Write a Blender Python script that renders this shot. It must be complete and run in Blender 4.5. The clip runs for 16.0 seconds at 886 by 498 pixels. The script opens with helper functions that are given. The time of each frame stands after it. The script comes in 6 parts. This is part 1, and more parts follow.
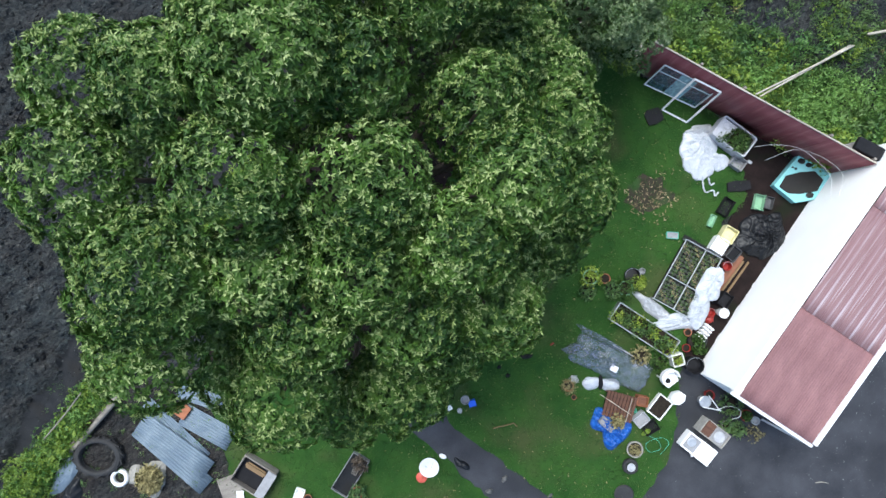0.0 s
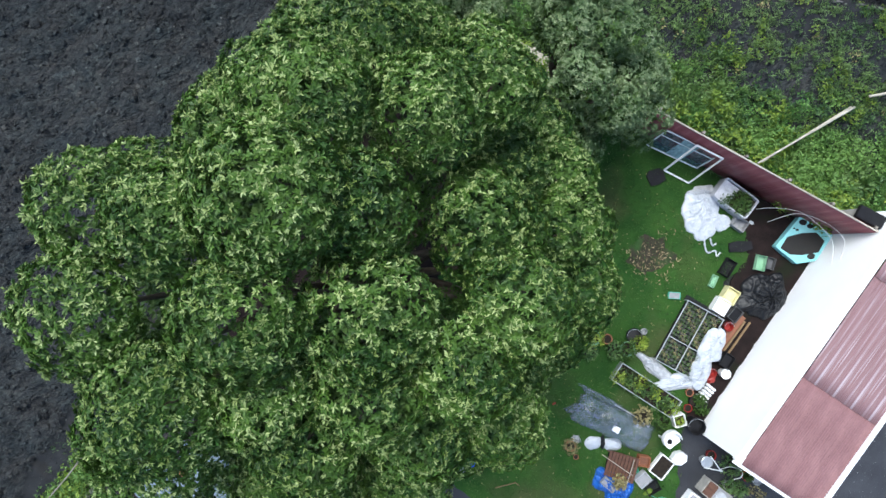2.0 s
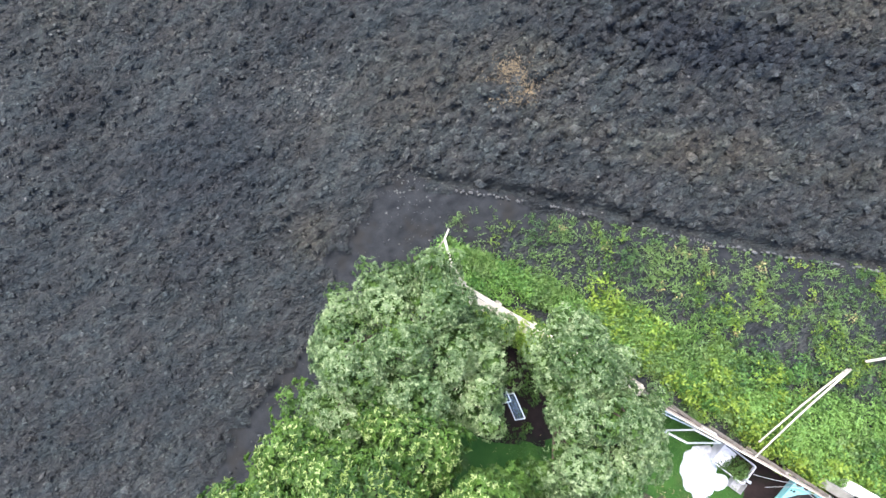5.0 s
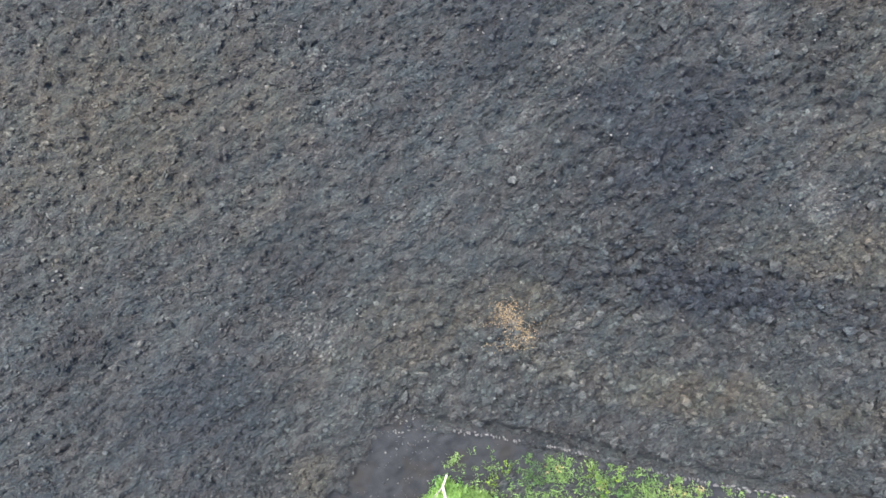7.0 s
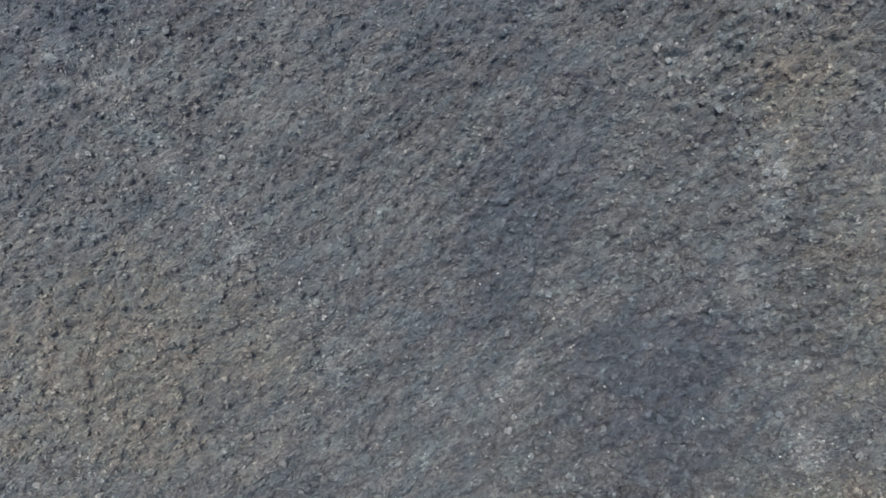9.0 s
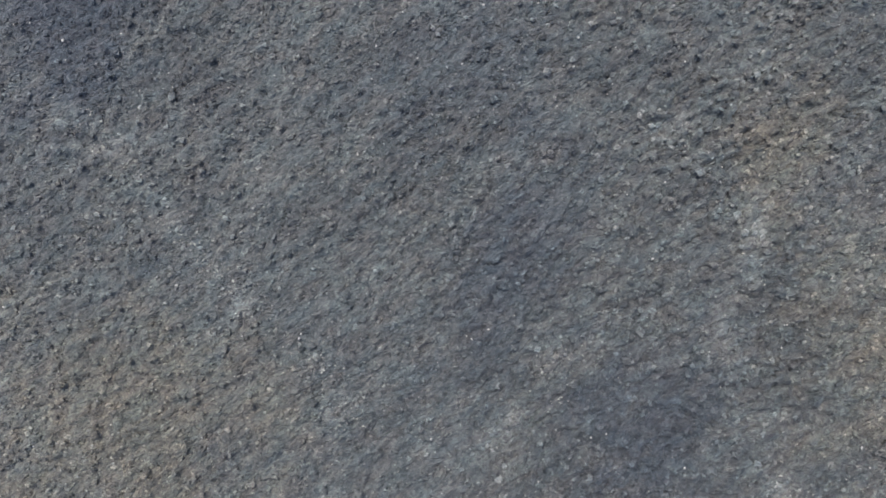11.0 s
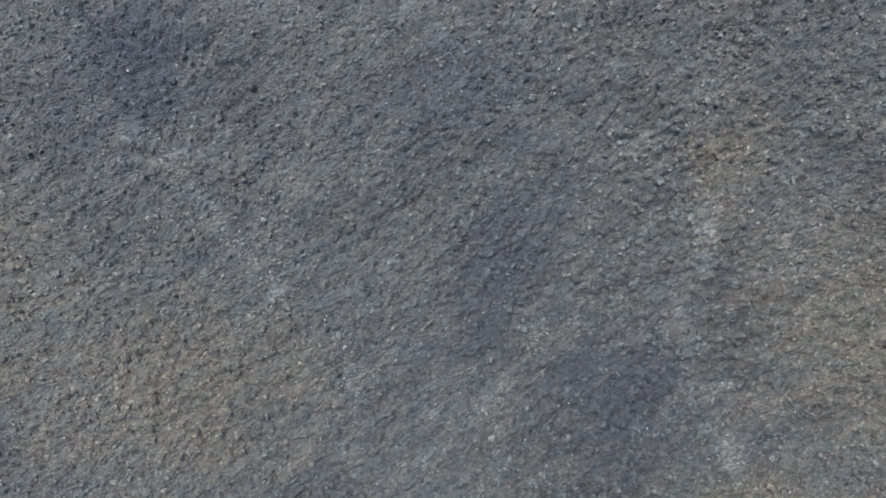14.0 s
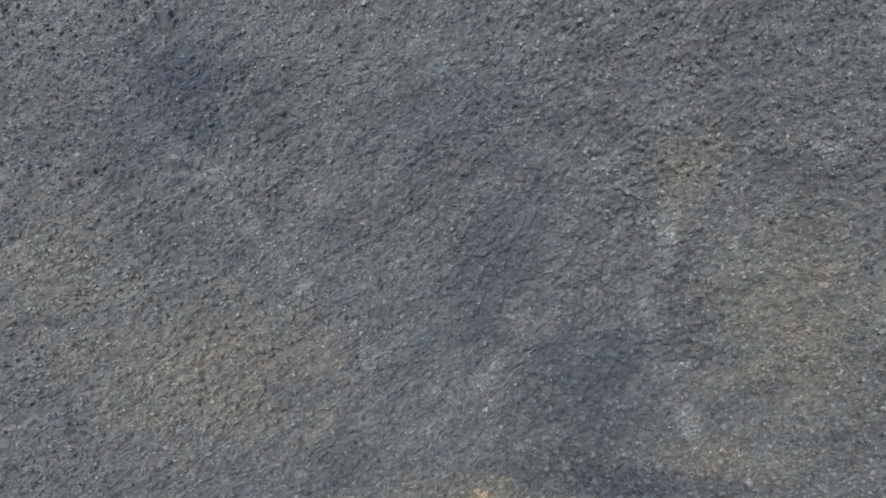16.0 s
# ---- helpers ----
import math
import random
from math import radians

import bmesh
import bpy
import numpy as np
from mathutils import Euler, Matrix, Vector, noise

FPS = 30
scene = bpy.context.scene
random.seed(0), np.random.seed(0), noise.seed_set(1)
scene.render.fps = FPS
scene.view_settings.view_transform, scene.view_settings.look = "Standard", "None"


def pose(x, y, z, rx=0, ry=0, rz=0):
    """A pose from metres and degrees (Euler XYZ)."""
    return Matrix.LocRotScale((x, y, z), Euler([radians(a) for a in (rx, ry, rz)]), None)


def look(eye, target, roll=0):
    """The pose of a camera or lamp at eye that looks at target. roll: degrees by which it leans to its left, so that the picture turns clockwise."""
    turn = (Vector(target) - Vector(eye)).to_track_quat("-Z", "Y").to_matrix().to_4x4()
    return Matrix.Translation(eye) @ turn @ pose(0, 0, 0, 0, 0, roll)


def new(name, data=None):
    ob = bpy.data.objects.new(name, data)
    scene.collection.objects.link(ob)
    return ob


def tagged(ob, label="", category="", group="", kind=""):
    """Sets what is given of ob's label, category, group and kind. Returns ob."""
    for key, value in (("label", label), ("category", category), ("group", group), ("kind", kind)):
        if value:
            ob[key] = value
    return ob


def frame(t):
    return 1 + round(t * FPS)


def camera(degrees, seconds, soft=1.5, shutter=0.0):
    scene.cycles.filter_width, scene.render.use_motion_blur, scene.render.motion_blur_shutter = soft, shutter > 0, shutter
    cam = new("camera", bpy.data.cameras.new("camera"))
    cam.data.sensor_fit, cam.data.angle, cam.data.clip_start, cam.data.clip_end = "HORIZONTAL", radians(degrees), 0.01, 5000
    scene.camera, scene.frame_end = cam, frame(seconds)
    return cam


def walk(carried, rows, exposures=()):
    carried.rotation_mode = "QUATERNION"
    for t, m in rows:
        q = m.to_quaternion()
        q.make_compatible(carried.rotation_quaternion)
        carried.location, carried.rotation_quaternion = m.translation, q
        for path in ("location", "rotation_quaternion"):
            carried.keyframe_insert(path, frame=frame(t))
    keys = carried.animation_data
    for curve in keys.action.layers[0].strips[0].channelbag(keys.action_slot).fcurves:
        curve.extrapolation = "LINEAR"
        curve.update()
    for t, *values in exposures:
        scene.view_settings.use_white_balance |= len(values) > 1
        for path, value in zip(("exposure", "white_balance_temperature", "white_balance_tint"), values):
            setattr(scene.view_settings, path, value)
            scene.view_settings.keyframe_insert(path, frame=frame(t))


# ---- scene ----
cam = camera(76, 16.0)
EXPOSURES = [(0, 1.13, 5900, 4), (1.5, 1.13, 5900, 4), (2.5, 1.13, 5920, 4), (3.3, 1.32, 5980, 7), (4.2, 1.82, 6030, 11), (6.3, 2.5, 6380, 10), (7.0, 2.52, 6430, 10), (9.0, 2.57, 6550, 10), (13.0, 2.55, 6550, 10), (16.0, 2.52, 6550, 10)]
PATH = [
    (0, (0.000, 0.000, 20.091, -0.067, -0.014, 0.000)),
    (0.5, (-0.045, 0.217, 20.094, -0.052, -0.049, -0.000)),
    (1, (-0.072, 0.620, 20.098, -0.026, -0.045, -0.023)),
    (1.5, (-0.081, 1.221, 20.109, 0.037, -0.048, 0.049)),
    (2, (-0.107, 2.090, 20.155, 0.023, -0.045, 0.078)),
    (2.5, (-0.116, 3.209, 20.183, 0.045, -0.035, 0.052)),
    (3, (-0.137, 4.521, 20.217, 0.040, -0.045, 0.142)),
    (3.5, (-0.110, 6.005, 20.251, 0.056, 0.054, 0.102)),
    (4, (-0.108, 7.689, 20.323, -0.009, 0.117, 0.124)),
    (4.2, (-0.139, 8.380, 20.366, -0.007, 0.121, 0.207)),
    (6.3, (-0.133, 16.994, 20.544, 0.006, 0.026, -0.044)),
    (6.5, (-0.145, 17.899, 20.575, -0.006, -0.000, -0.061)),
    (7, (-0.096, 20.163, 20.729, -0.064, 0.036, -0.032)),
    (7.5, (-0.070, 22.472, 20.904, -0.158, 0.044, -0.046)),
    (8, (-0.066, 24.744, 21.040, -0.125, 0.016, -0.003)),
    (8.5, (-0.034, 27.038, 21.119, -0.109, 0.050, 0.029)),
    (9, (0.017, 29.338, 21.169, -0.177, 0.084, 0.067)),
    (9.5, (0.084, 30.887, 21.290, -0.121, 0.081, 0.065)),
    (9.7, (0.128, 31.214, 21.390, -0.118, 0.095, 0.173)),
    (12, (0.265, 31.514, 23.023, -0.045, -0.030, 0.005)),
    (12.5, (0.210, 31.422, 23.676, -0.053, -0.035, 0.030)),
    (13, (0.168, 31.357, 24.490, -0.050, -0.050, 0.018)),
    (13.5, (0.150, 31.317, 25.399, -0.027, -0.036, 0.077)),
    (14, (0.094, 31.281, 26.428, 0.035, -0.077, 0.129)),
    (14.5, (0.087, 31.289, 27.536, 0.012, -0.011, 0.070)),
    (15, (0.070, 31.343, 28.695, -0.048, -0.012, 0.042)),
    (15.5, (0.103, 31.323, 29.906, -0.010, 0.067, -0.009)),
    (16, (0.118, 31.317, 31.127, 0.009, 0.085, 0.011)),
]
walk(cam, [(t, pose(*p)) for t, p in PATH], EXPOSURES)

# ---- world and light: a bright overcast day ----
world = bpy.data.worlds.new("overcast_sky")
scene.world = world
world.use_nodes = True
wn = world.node_tree
sky = wn.nodes.new("ShaderNodeTexSky")
sky.sky_type = "NISHITA"
sky.sun_disc = False
sky.sun_elevation = radians(62)
sky.sun_rotation = radians(330)
sky.air_density, sky.dust_density = 1.0, 3.0
wn.links.new(sky.outputs[0], wn.nodes["Background"].inputs[0])
wn.nodes["Background"].inputs[1].default_value = 0.12
sun = new("sun", bpy.data.lights.new("sun", "SUN"))
sun.data.energy, sun.data.angle, sun.data.color = 1.97, radians(32), (1.0, 0.96, 0.9)
sun.matrix_world = look((-5.6, 9.6, 22), (0, 0, 0))


# ---- materials ----
def rgb(r, g, b):
    return (r, g, b, 1.0)


def mat(name, dark, light, scale=6.0, rough=0.7, metal=0.0, bump=0.2, fine=60.0, spec=0.4, island=False, through_light=0.0, stain=None, stretch=(1, 1, 1)):
    """A mottled surface: a coarse and a fine noise between two colours, relief, and an optional stain colour."""
    m = bpy.data.materials.new(name)
    m.use_nodes = True
    n, l = m.node_tree.nodes, m.node_tree.links
    p = n["Principled BSDF"]
    co = n.new("ShaderNodeTexCoord")
    mp = n.new("ShaderNodeMapping")
    mp.inputs["Scale"].default_value = stretch
    l.new(co.outputs["Object"], mp.inputs[0])
    n1, n2 = n.new("ShaderNodeTexNoise"), n.new("ShaderNodeTexNoise")
    for t, sc, d in ((n1, scale, 5), (n2, fine, 3)):
        t.inputs["Scale"].default_value, t.inputs["Detail"].default_value = sc, d
        l.new(mp.outputs[0], t.inputs["Vector"])
    add = n.new("ShaderNodeMath")
    add.operation = "MULTIPLY_ADD"
    l.new(n2.outputs[0], add.inputs[0])
    add.inputs[1].default_value = 0.6
    l.new(n1.outputs[0], add.inputs[2])
    last = add
    if island:
        wide = n.new("ShaderNodeMath")
        wide.operation = "MULTIPLY_ADD"
        l.new(n1.outputs[0], wide.inputs[0])
        wide.inputs[1].default_value, wide.inputs[2].default_value = 2.4, -0.7
        l.new(wide.outputs[0], add.inputs[2])
        geo = n.new("ShaderNodeNewGeometry")
        a2 = n.new("ShaderNodeMath")
        a2.operation = "MULTIPLY_ADD"
        l.new(geo.outputs["Random Per Island"], a2.inputs[0])
        a2.inputs[1].default_value, a2.inputs[2].default_value = float(island) if island is not True else 0.5, 0
        l.new(add.outputs[0], a2.inputs[2])
        last = a2
    ramp = n.new("ShaderNodeValToRGB")
    lo, hi = (0.5, 1.15) if not island else (0.62, 1.35)
    ramp.color_ramp.elements[0].position, ramp.color_ramp.elements[1].position = lo / 1.6, hi / 1.6
    ramp.color_ramp.elements[0].color, ramp.color_ramp.elements[1].color = rgb(*dark), rgb(*light)
    sc = n.new("ShaderNodeMath")
    sc.operation = "MULTIPLY"
    sc.inputs[1].default_value = 1 / 1.6
    l.new(last.outputs[0], sc.inputs[0])
    l.new(sc.outputs[0], ramp.inputs[0])
    colour = ramp.outputs[0]
    if stain:
        n3 = n.new("ShaderNodeTexNoise")
        n3.inputs["Scale"].default_value, n3.inputs["Detail"].default_value = scale * 0.35, 6
        l.new(mp.outputs[0], n3.inputs["Vector"])
        r3 = n.new("ShaderNodeValToRGB")
        r3.color_ramp.elements[0].position, r3.color_ramp.elements[1].position = 0.52, 0.68
        l.new(n3.outputs[0], r3.inputs[0])
        mx = n.new("ShaderNodeMix")
        mx.data_type = "RGBA"
        l.new(r3.outputs[0], mx.inputs[0])
        l.new(colour, mx.inputs[6])
        mx.inputs[7].default_value = rgb(*stain)
        colour = mx.outputs[2]
    l.new(colour, p.inputs["Base Color"])
    p.inputs["Roughness"].default_value, p.inputs["Metallic"].default_value = rough, metal
    p.inputs["Specular IOR Level"].default_value = spec
    if bump:
        b = n.new("ShaderNodeBump")
        b.inputs["Strength"].default_value, b.inputs["Distance"].default_value = bump, 0.02
        l.new(add.outputs[0], b.inputs["Height"])
        l.new(b.outputs[0], p.inputs["Normal"])
    if through_light:
        tr = n.new("ShaderNodeBsdfTranslucent")
        l.new(colour, tr.inputs[0])
        ms = n.new("ShaderNodeMixShader")
        ms.inputs[0].default_value = through_light
        l.new(p.outputs[0], ms.inputs[1])
        l.new(tr.outputs[0], ms.inputs[2])
        l.new(ms.outputs[0], n["Material Output"].inputs[0])
    return m


def glassy(name, colour, rough=0.05, clear=0.6):
    """A thin clear sheet: part glossy and tinted, part see-through."""
    m = bpy.data.materials.new(name)
    m.use_nodes = True
    n, l = m.node_tree.nodes, m.node_tree.links
    p = n["Principled BSDF"]
    p.inputs["Base Color"].default_value = rgb(*colour)
    p.inputs["Roughness"].default_value = rough
    tr = n.new("ShaderNodeBsdfTransparent")
    ns = n.new("ShaderNodeTexNoise")
    ns.inputs["Scale"].default_value = 7.0
    mr = n.new("ShaderNodeMapRange")
    mr.inputs[1].default_value, mr.inputs[2].default_value = 0.3, 0.7
    mr.inputs[3].default_value, mr.inputs[4].default_value = max(0, clear - 0.25), min(1, clear + 0.2)
    l.new(ns.outputs[0], mr.inputs[0])
    ms = n.new("ShaderNodeMixShader")
    l.new(mr.outputs[0], ms.inputs[0])
    l.new(p.outputs[0], ms.inputs[1])
    l.new(tr.outputs[0], ms.inputs[2])
    l.new(ms.outputs[0], n["Material Output"].inputs[0])
    return m


def soil(name, dark, light, dry, zones=(), pieces=False):
    """Crumbly earth: broad damp and dry bands, streaks across the slope, crumbs and crevices in colour and relief."""
    m = bpy.data.materials.new(name)
    m.use_nodes = True
    n, l = m.node_tree.nodes, m.node_tree.links
    p = n["Principled BSDF"]
    co = n.new("ShaderNodeTexCoord")
    mp = n.new("ShaderNodeMapping")
    mp.vector_type = "TEXTURE"
    mp.inputs["Rotation"].default_value = (0, 0, radians(36))
    mp.inputs["Scale"].default_value = (1.3, 0.74, 1.0)
    l.new(co.outputs["Object"], mp.inputs[0])

    def tex(scale, detail, rough=0.6):
        t = n.new("ShaderNodeTexNoise")
        t.inputs["Scale"].default_value, t.inputs["Detail"].default_value, t.inputs["Roughness"].default_value = scale, detail, rough
        l.new(mp.outputs[0], t.inputs["Vector"])
        return t.outputs[0]

    def ramp(src, a, b, c0, c1):
        r = n.new("ShaderNodeValToRGB")
        r.color_ramp.elements[0].position, r.color_ramp.elements[1].position = a, b
        r.color_ramp.elements[0].color, r.color_ramp.elements[1].color = rgb(*c0), rgb(*c1)
        l.new(src, r.inputs[0])
        return r.outputs[0]

    def mix(kind, f, a, b):
        x = n.new("ShaderNodeMix")
        x.data_type, x.blend_type = "RGBA", kind
        if hasattr(f, "is_linked"):
            l.new(f, x.inputs[0])
        else:
            x.inputs[0].default_value = f
        l.new(a, x.inputs[6])
        l.new(b, x.inputs[7])
        return x.outputs[2]

    mean = tuple(0.32 * a + 0.68 * b for a, b in zip(dark, light))
    base = ramp(tex(0.3, 6, 0.7), 0.36, 0.64, [0.5 * (a + b) for a, b in zip(dark, mean)], light)
    fray = tex(0.45, 5, 0.65)
    for zx, zy, rx, ry, turn, kind, most in zones:
        place = n.new("ShaderNodeMapping")
        place.vector_type = "TEXTURE"
        place.inputs["Location"].default_value, place.inputs["Rotation"].default_value = (zx, zy, 0), (0, 0, radians(turn))
        place.inputs["Scale"].default_value = (rx, ry, 1000)
        l.new(co.outputs["Object"], place.inputs[0])
        far = n.new("ShaderNodeVectorMath")
        far.operation = "LENGTH"
        l.new(place.outputs[0], far.inputs[0])
        edge = n.new("ShaderNodeMath")
        edge.operation = "MULTIPLY_ADD"
        l.new(fray, edge.inputs[0])
        edge.inputs[1].default_value = 2.6
        l.new(far.outputs["Value"], edge.inputs[2])
        fall = n.new("ShaderNodeMapRange")
        fall.interpolation_type = "SMOOTHSTEP"
        fall.inputs[1].default_value, fall.inputs[2].default_value = 1.5, 2.7
        fall.inputs[3].default_value, fall.inputs[4].default_value = most * {"damp": 0.9, "dry": 0.8, "pale": 0.66}[kind], 0.0
        l.new(edge.outputs[0], fall.inputs[0])
        tint = ramp(fray, 0.0, 1.0, *{"damp": ([c * k for c, k in zip(dark, (0.88, 0.95, 1.08))], [c * k for c, k in zip(dark, (1.15, 1.22, 1.34))]), "dry": ([c * 0.8 for c in dry], dry), "pale": ([c * 1.15 for c in light], [c * 1.75 for c in light])}[kind])
        base = mix("MIX", fall.outputs[0], base, tint)
    crumb = tex(7.5, 6, 0.72)
    wob = n.new("ShaderNodeTexNoise")
    wob.inputs["Scale"].default_value, wob.inputs["Detail"].default_value = 3.2, 3
    l.new(mp.outputs[0], wob.inputs["Vector"])
    shift = n.new("ShaderNodeVectorMath")
    shift.operation = "MULTIPLY_ADD"
    l.new(wob.outputs["Color"], shift.inputs[0])
    shift.inputs[1].default_value = (0.5, 0.5, 0.5)
    l.new(mp.outputs[0], shift.inputs[2])

    def cells(scale):
        t = n.new("ShaderNodeTexVoronoi")
        t.inputs["Scale"].default_value = scale
        l.new(shift.outputs[0], t.inputs["Vector"])
        return t

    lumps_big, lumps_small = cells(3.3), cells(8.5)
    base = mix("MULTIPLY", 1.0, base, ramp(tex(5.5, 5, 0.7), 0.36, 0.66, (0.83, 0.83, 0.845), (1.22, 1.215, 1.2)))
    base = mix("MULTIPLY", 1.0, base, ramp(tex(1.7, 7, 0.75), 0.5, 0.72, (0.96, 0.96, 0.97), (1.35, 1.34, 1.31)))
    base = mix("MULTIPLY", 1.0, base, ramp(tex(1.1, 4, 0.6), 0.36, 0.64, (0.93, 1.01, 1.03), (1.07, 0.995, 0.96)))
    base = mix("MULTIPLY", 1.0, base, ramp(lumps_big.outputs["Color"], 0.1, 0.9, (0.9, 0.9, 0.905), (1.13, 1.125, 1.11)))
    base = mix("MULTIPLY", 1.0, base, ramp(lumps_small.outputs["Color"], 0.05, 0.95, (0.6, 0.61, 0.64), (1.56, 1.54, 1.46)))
    if pieces:
        geo = n.new("ShaderNodeNewGeometry")
        base = mix("MULTIPLY", 1.0, base, ramp(geo.outputs["Random Per Island"], 0.0, 1.0, (0.55, 0.55, 0.565), (1.8, 1.78, 1.71)))
    speck = ramp(tex(24, 2, 0.5), 0.68, 0.75, (1, 1, 1), (2.6, 2.55, 2.4))
    base = mix("MULTIPLY", 1.0, base, speck)
    l.new(base, p.inputs["Base Color"])
    p.inputs["Roughness"].default_value, p.inputs["Specular IOR Level"].default_value = 0.75, 0.17
    b = n.new("ShaderNodeBump")
    b.inputs["Strength"].default_value, b.inputs["Distance"].default_value = 1.0, 0.2
    tall = crumb
    for src, k in ((lumps_big, -0.85), (lumps_small, -0.5)):
        add = n.new("ShaderNodeMath")
        add.operation = "MULTIPLY_ADD"
        l.new(src.outputs["Distance"], add.inputs[0])
        add.inputs[1].default_value = k
        l.new(tall, add.inputs[2])
        tall = add.outputs[0]
    l.new(tall, b.inputs["Height"])
    l.new(b.outputs[0], p.inputs["Normal"])
    return m


FIELD_ZONES = [(-14.4, 40.0, 3.6, 4.6, 10, "damp", 0.95), (2.8, 30.7, 2.6, 5.5, -20, "damp", 0.7), (8.2, 24.2, 3.2, 4.4, -30, "damp", 0.9), (9.5, 18.6, 6.0, 1.1, -6, "damp", 0.95),
               (-12.5, 24.5, 7.0, 5.0, 10, "dry", 0.95), (-21.0, 29.5, 4.0, 4.4, 0, "dry", 0.8), (19.4, 27.6, 5.2, 6.0, 15, "dry", 0.95), (13.2, 35.0, 1.7, 4.0, -15, "dry", 0.9),
               (-1.6, 17.0, 5.0, 2.0, 18, "dry", 0.6), (15.5, 19.9, 4.4, 1.2, -8, "dry", 0.9), (-9.0, 14.0, 3.6, 2.6, 30, "damp", 0.6), (1.0, 38.5, 4.6, 2.6, 25, "damp", 0.5),
               (9.5, 14.9, 6.5, 0.9, -9, "dry", 0.9), (3.2, 18.4, 1.3, 0.8, -30, "dry", 0.9), (-4.7, 16.9, 1.0, 0.7, 0, "pale", 0.8), (-3.4, 15.2, 0.5, 1.3, -20, "pale", 0.7), (-4.9, 11.8, 0.9, 1.0, 0, "dry", 0.9),
               (2.5, 24.4, 0.55, 1.5, -35, "pale", 0.9), (-14.7, 36.6, 0.8, 0.6, 0, "pale", 1.0), (-12.6, 35.5, 1.1, 0.4, 25, "pale", 0.9), (-10.6, 32.9, 0.45, 1.5, 35, "pale", 0.9), (-7.6, 29.3, 0.8, 0.7, 0, "pale", 0.8),
               (-4.1, 24.8, 0.4, 1.0, 10, "pale", 0.6), (12.2, 31.6, 0.6, 2.2, -10, "pale", 0.9), (11.2, 27.9, 0.7, 1.2, 10, "pale", 0.8), (9.3, 36.3, 1.2, 0.6, 20, "pale", 0.7), (4.4, 27.2, 0.6, 0.5, 0, "pale", 0.7), (21.2, 36.9, 1.1, 0.8, 0, "pale", 1.0), (13.6, 21.8, 0.7, 0.9, 0, "pale", 0.9)]
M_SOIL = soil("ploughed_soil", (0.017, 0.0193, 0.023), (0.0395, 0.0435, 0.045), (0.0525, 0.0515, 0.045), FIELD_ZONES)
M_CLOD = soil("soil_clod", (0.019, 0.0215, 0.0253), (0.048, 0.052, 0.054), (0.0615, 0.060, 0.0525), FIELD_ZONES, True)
M_YARD = soil("trodden_yard_soil", (0.018, 0.0175, 0.0185), (0.046, 0.044, 0.043), (0.058, 0.055, 0.042))
M_EDGE = mat("mud_caked_stone", (0.055, 0.055, 0.056), (0.135, 0.133, 0.128), 4, 0.8, fine=30, bump=0.4)
M_DRYCRUMB = mat("dry_soil_crumbs", (0.045, 0.047, 0.046), (0.088, 0.09, 0.082), 3, 0.9, fine=30, bump=0.3, island=True)
M_MUD = mat("smooth_mud", (0.009, 0.0102, 0.012), (0.0265, 0.028, 0.0305), 3.2, 0.8, fine=22, bump=1.0, spec=0.12, stain=(0.017, 0.0165, 0.016))
M_GRASS = mat("lawn_grass", (0.0115, 0.044, 0.008), (0.04, 0.093, 0.017), 1.1, 0.9, fine=45, bump=0.6, spec=0.12, stain=(0.05, 0.066, 0.022))
M_BLADE = mat("grass_blades", (0.0195, 0.058, 0.0105), (0.073, 0.14, 0.028), 0.6, 0.6, fine=20, bump=0, island=True, through_light=0.25)
M_ASPHALT = mat("worn_asphalt", (0.014, 0.015, 0.019), (0.06, 0.062, 0.071), 0.9, 0.65, fine=45, bump=0.5, spec=0.25, stain=(0.02, 0.021, 0.025))
# Near-black earth; under and between the trees it also paints their shade.
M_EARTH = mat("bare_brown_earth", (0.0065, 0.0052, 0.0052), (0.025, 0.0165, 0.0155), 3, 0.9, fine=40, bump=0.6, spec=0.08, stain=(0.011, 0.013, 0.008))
M_BARE = mat("worn_turf", (0.016, 0.02, 0.01), (0.05, 0.036, 0.023), 3, 0.9, fine=40, bump=0.6, stain=(0.028, 0.075, 0.014))
M_LEAF = mat("broad_evergreen_leaves", (0.0208, 0.0575, 0.0086), (0.0945, 0.178, 0.0295), 0.9, 0.45, fine=4, bump=0, spec=0.3, island=0.32, through_light=0.25)
# Pale tip leaves: leaf colour together with the light on the crown tops.
M_YOUNG = mat("young_toplit_leaves", (0.17, 0.238, 0.056), (0.41, 0.495, 0.2), 0.9, 0.38, fine=4, bump=0, spec=0.45, island=0.2, through_light=0.3)
M_PALETIP = mat("pale_toplit_leaves", (0.19, 0.258, 0.12), (0.375, 0.44, 0.25), 0.9, 0.55, fine=4, bump=0, spec=0.35, island=0.2, through_light=0.3)
M_LEAF2 = mat("grey_green_leaves", (0.062, 0.115, 0.038), (0.225, 0.312, 0.14), 0.9, 0.42, fine=4, bump=0, spec=0.4, island=0.2, through_light=0.3)
M_WEED = mat("weed_leaves", (0.046, 0.107, 0.033), (0.176, 0.272, 0.083), 0.5, 0.5, fine=5, bump=0, island=True, through_light=0.3)
M_BRAMBLE = mat("bramble_leaves", (0.05, 0.148, 0.029), (0.21, 0.362, 0.087), 0.45, 0.45, fine=3, bump=0, island=True, through_light=0.35)
M_BEDDING = mat("yellow_green_leaves", (0.14, 0.23, 0.02), (0.42, 0.5, 0.08), 2, 0.5, fine=6, bump=0, island=True, through_light=0.3)
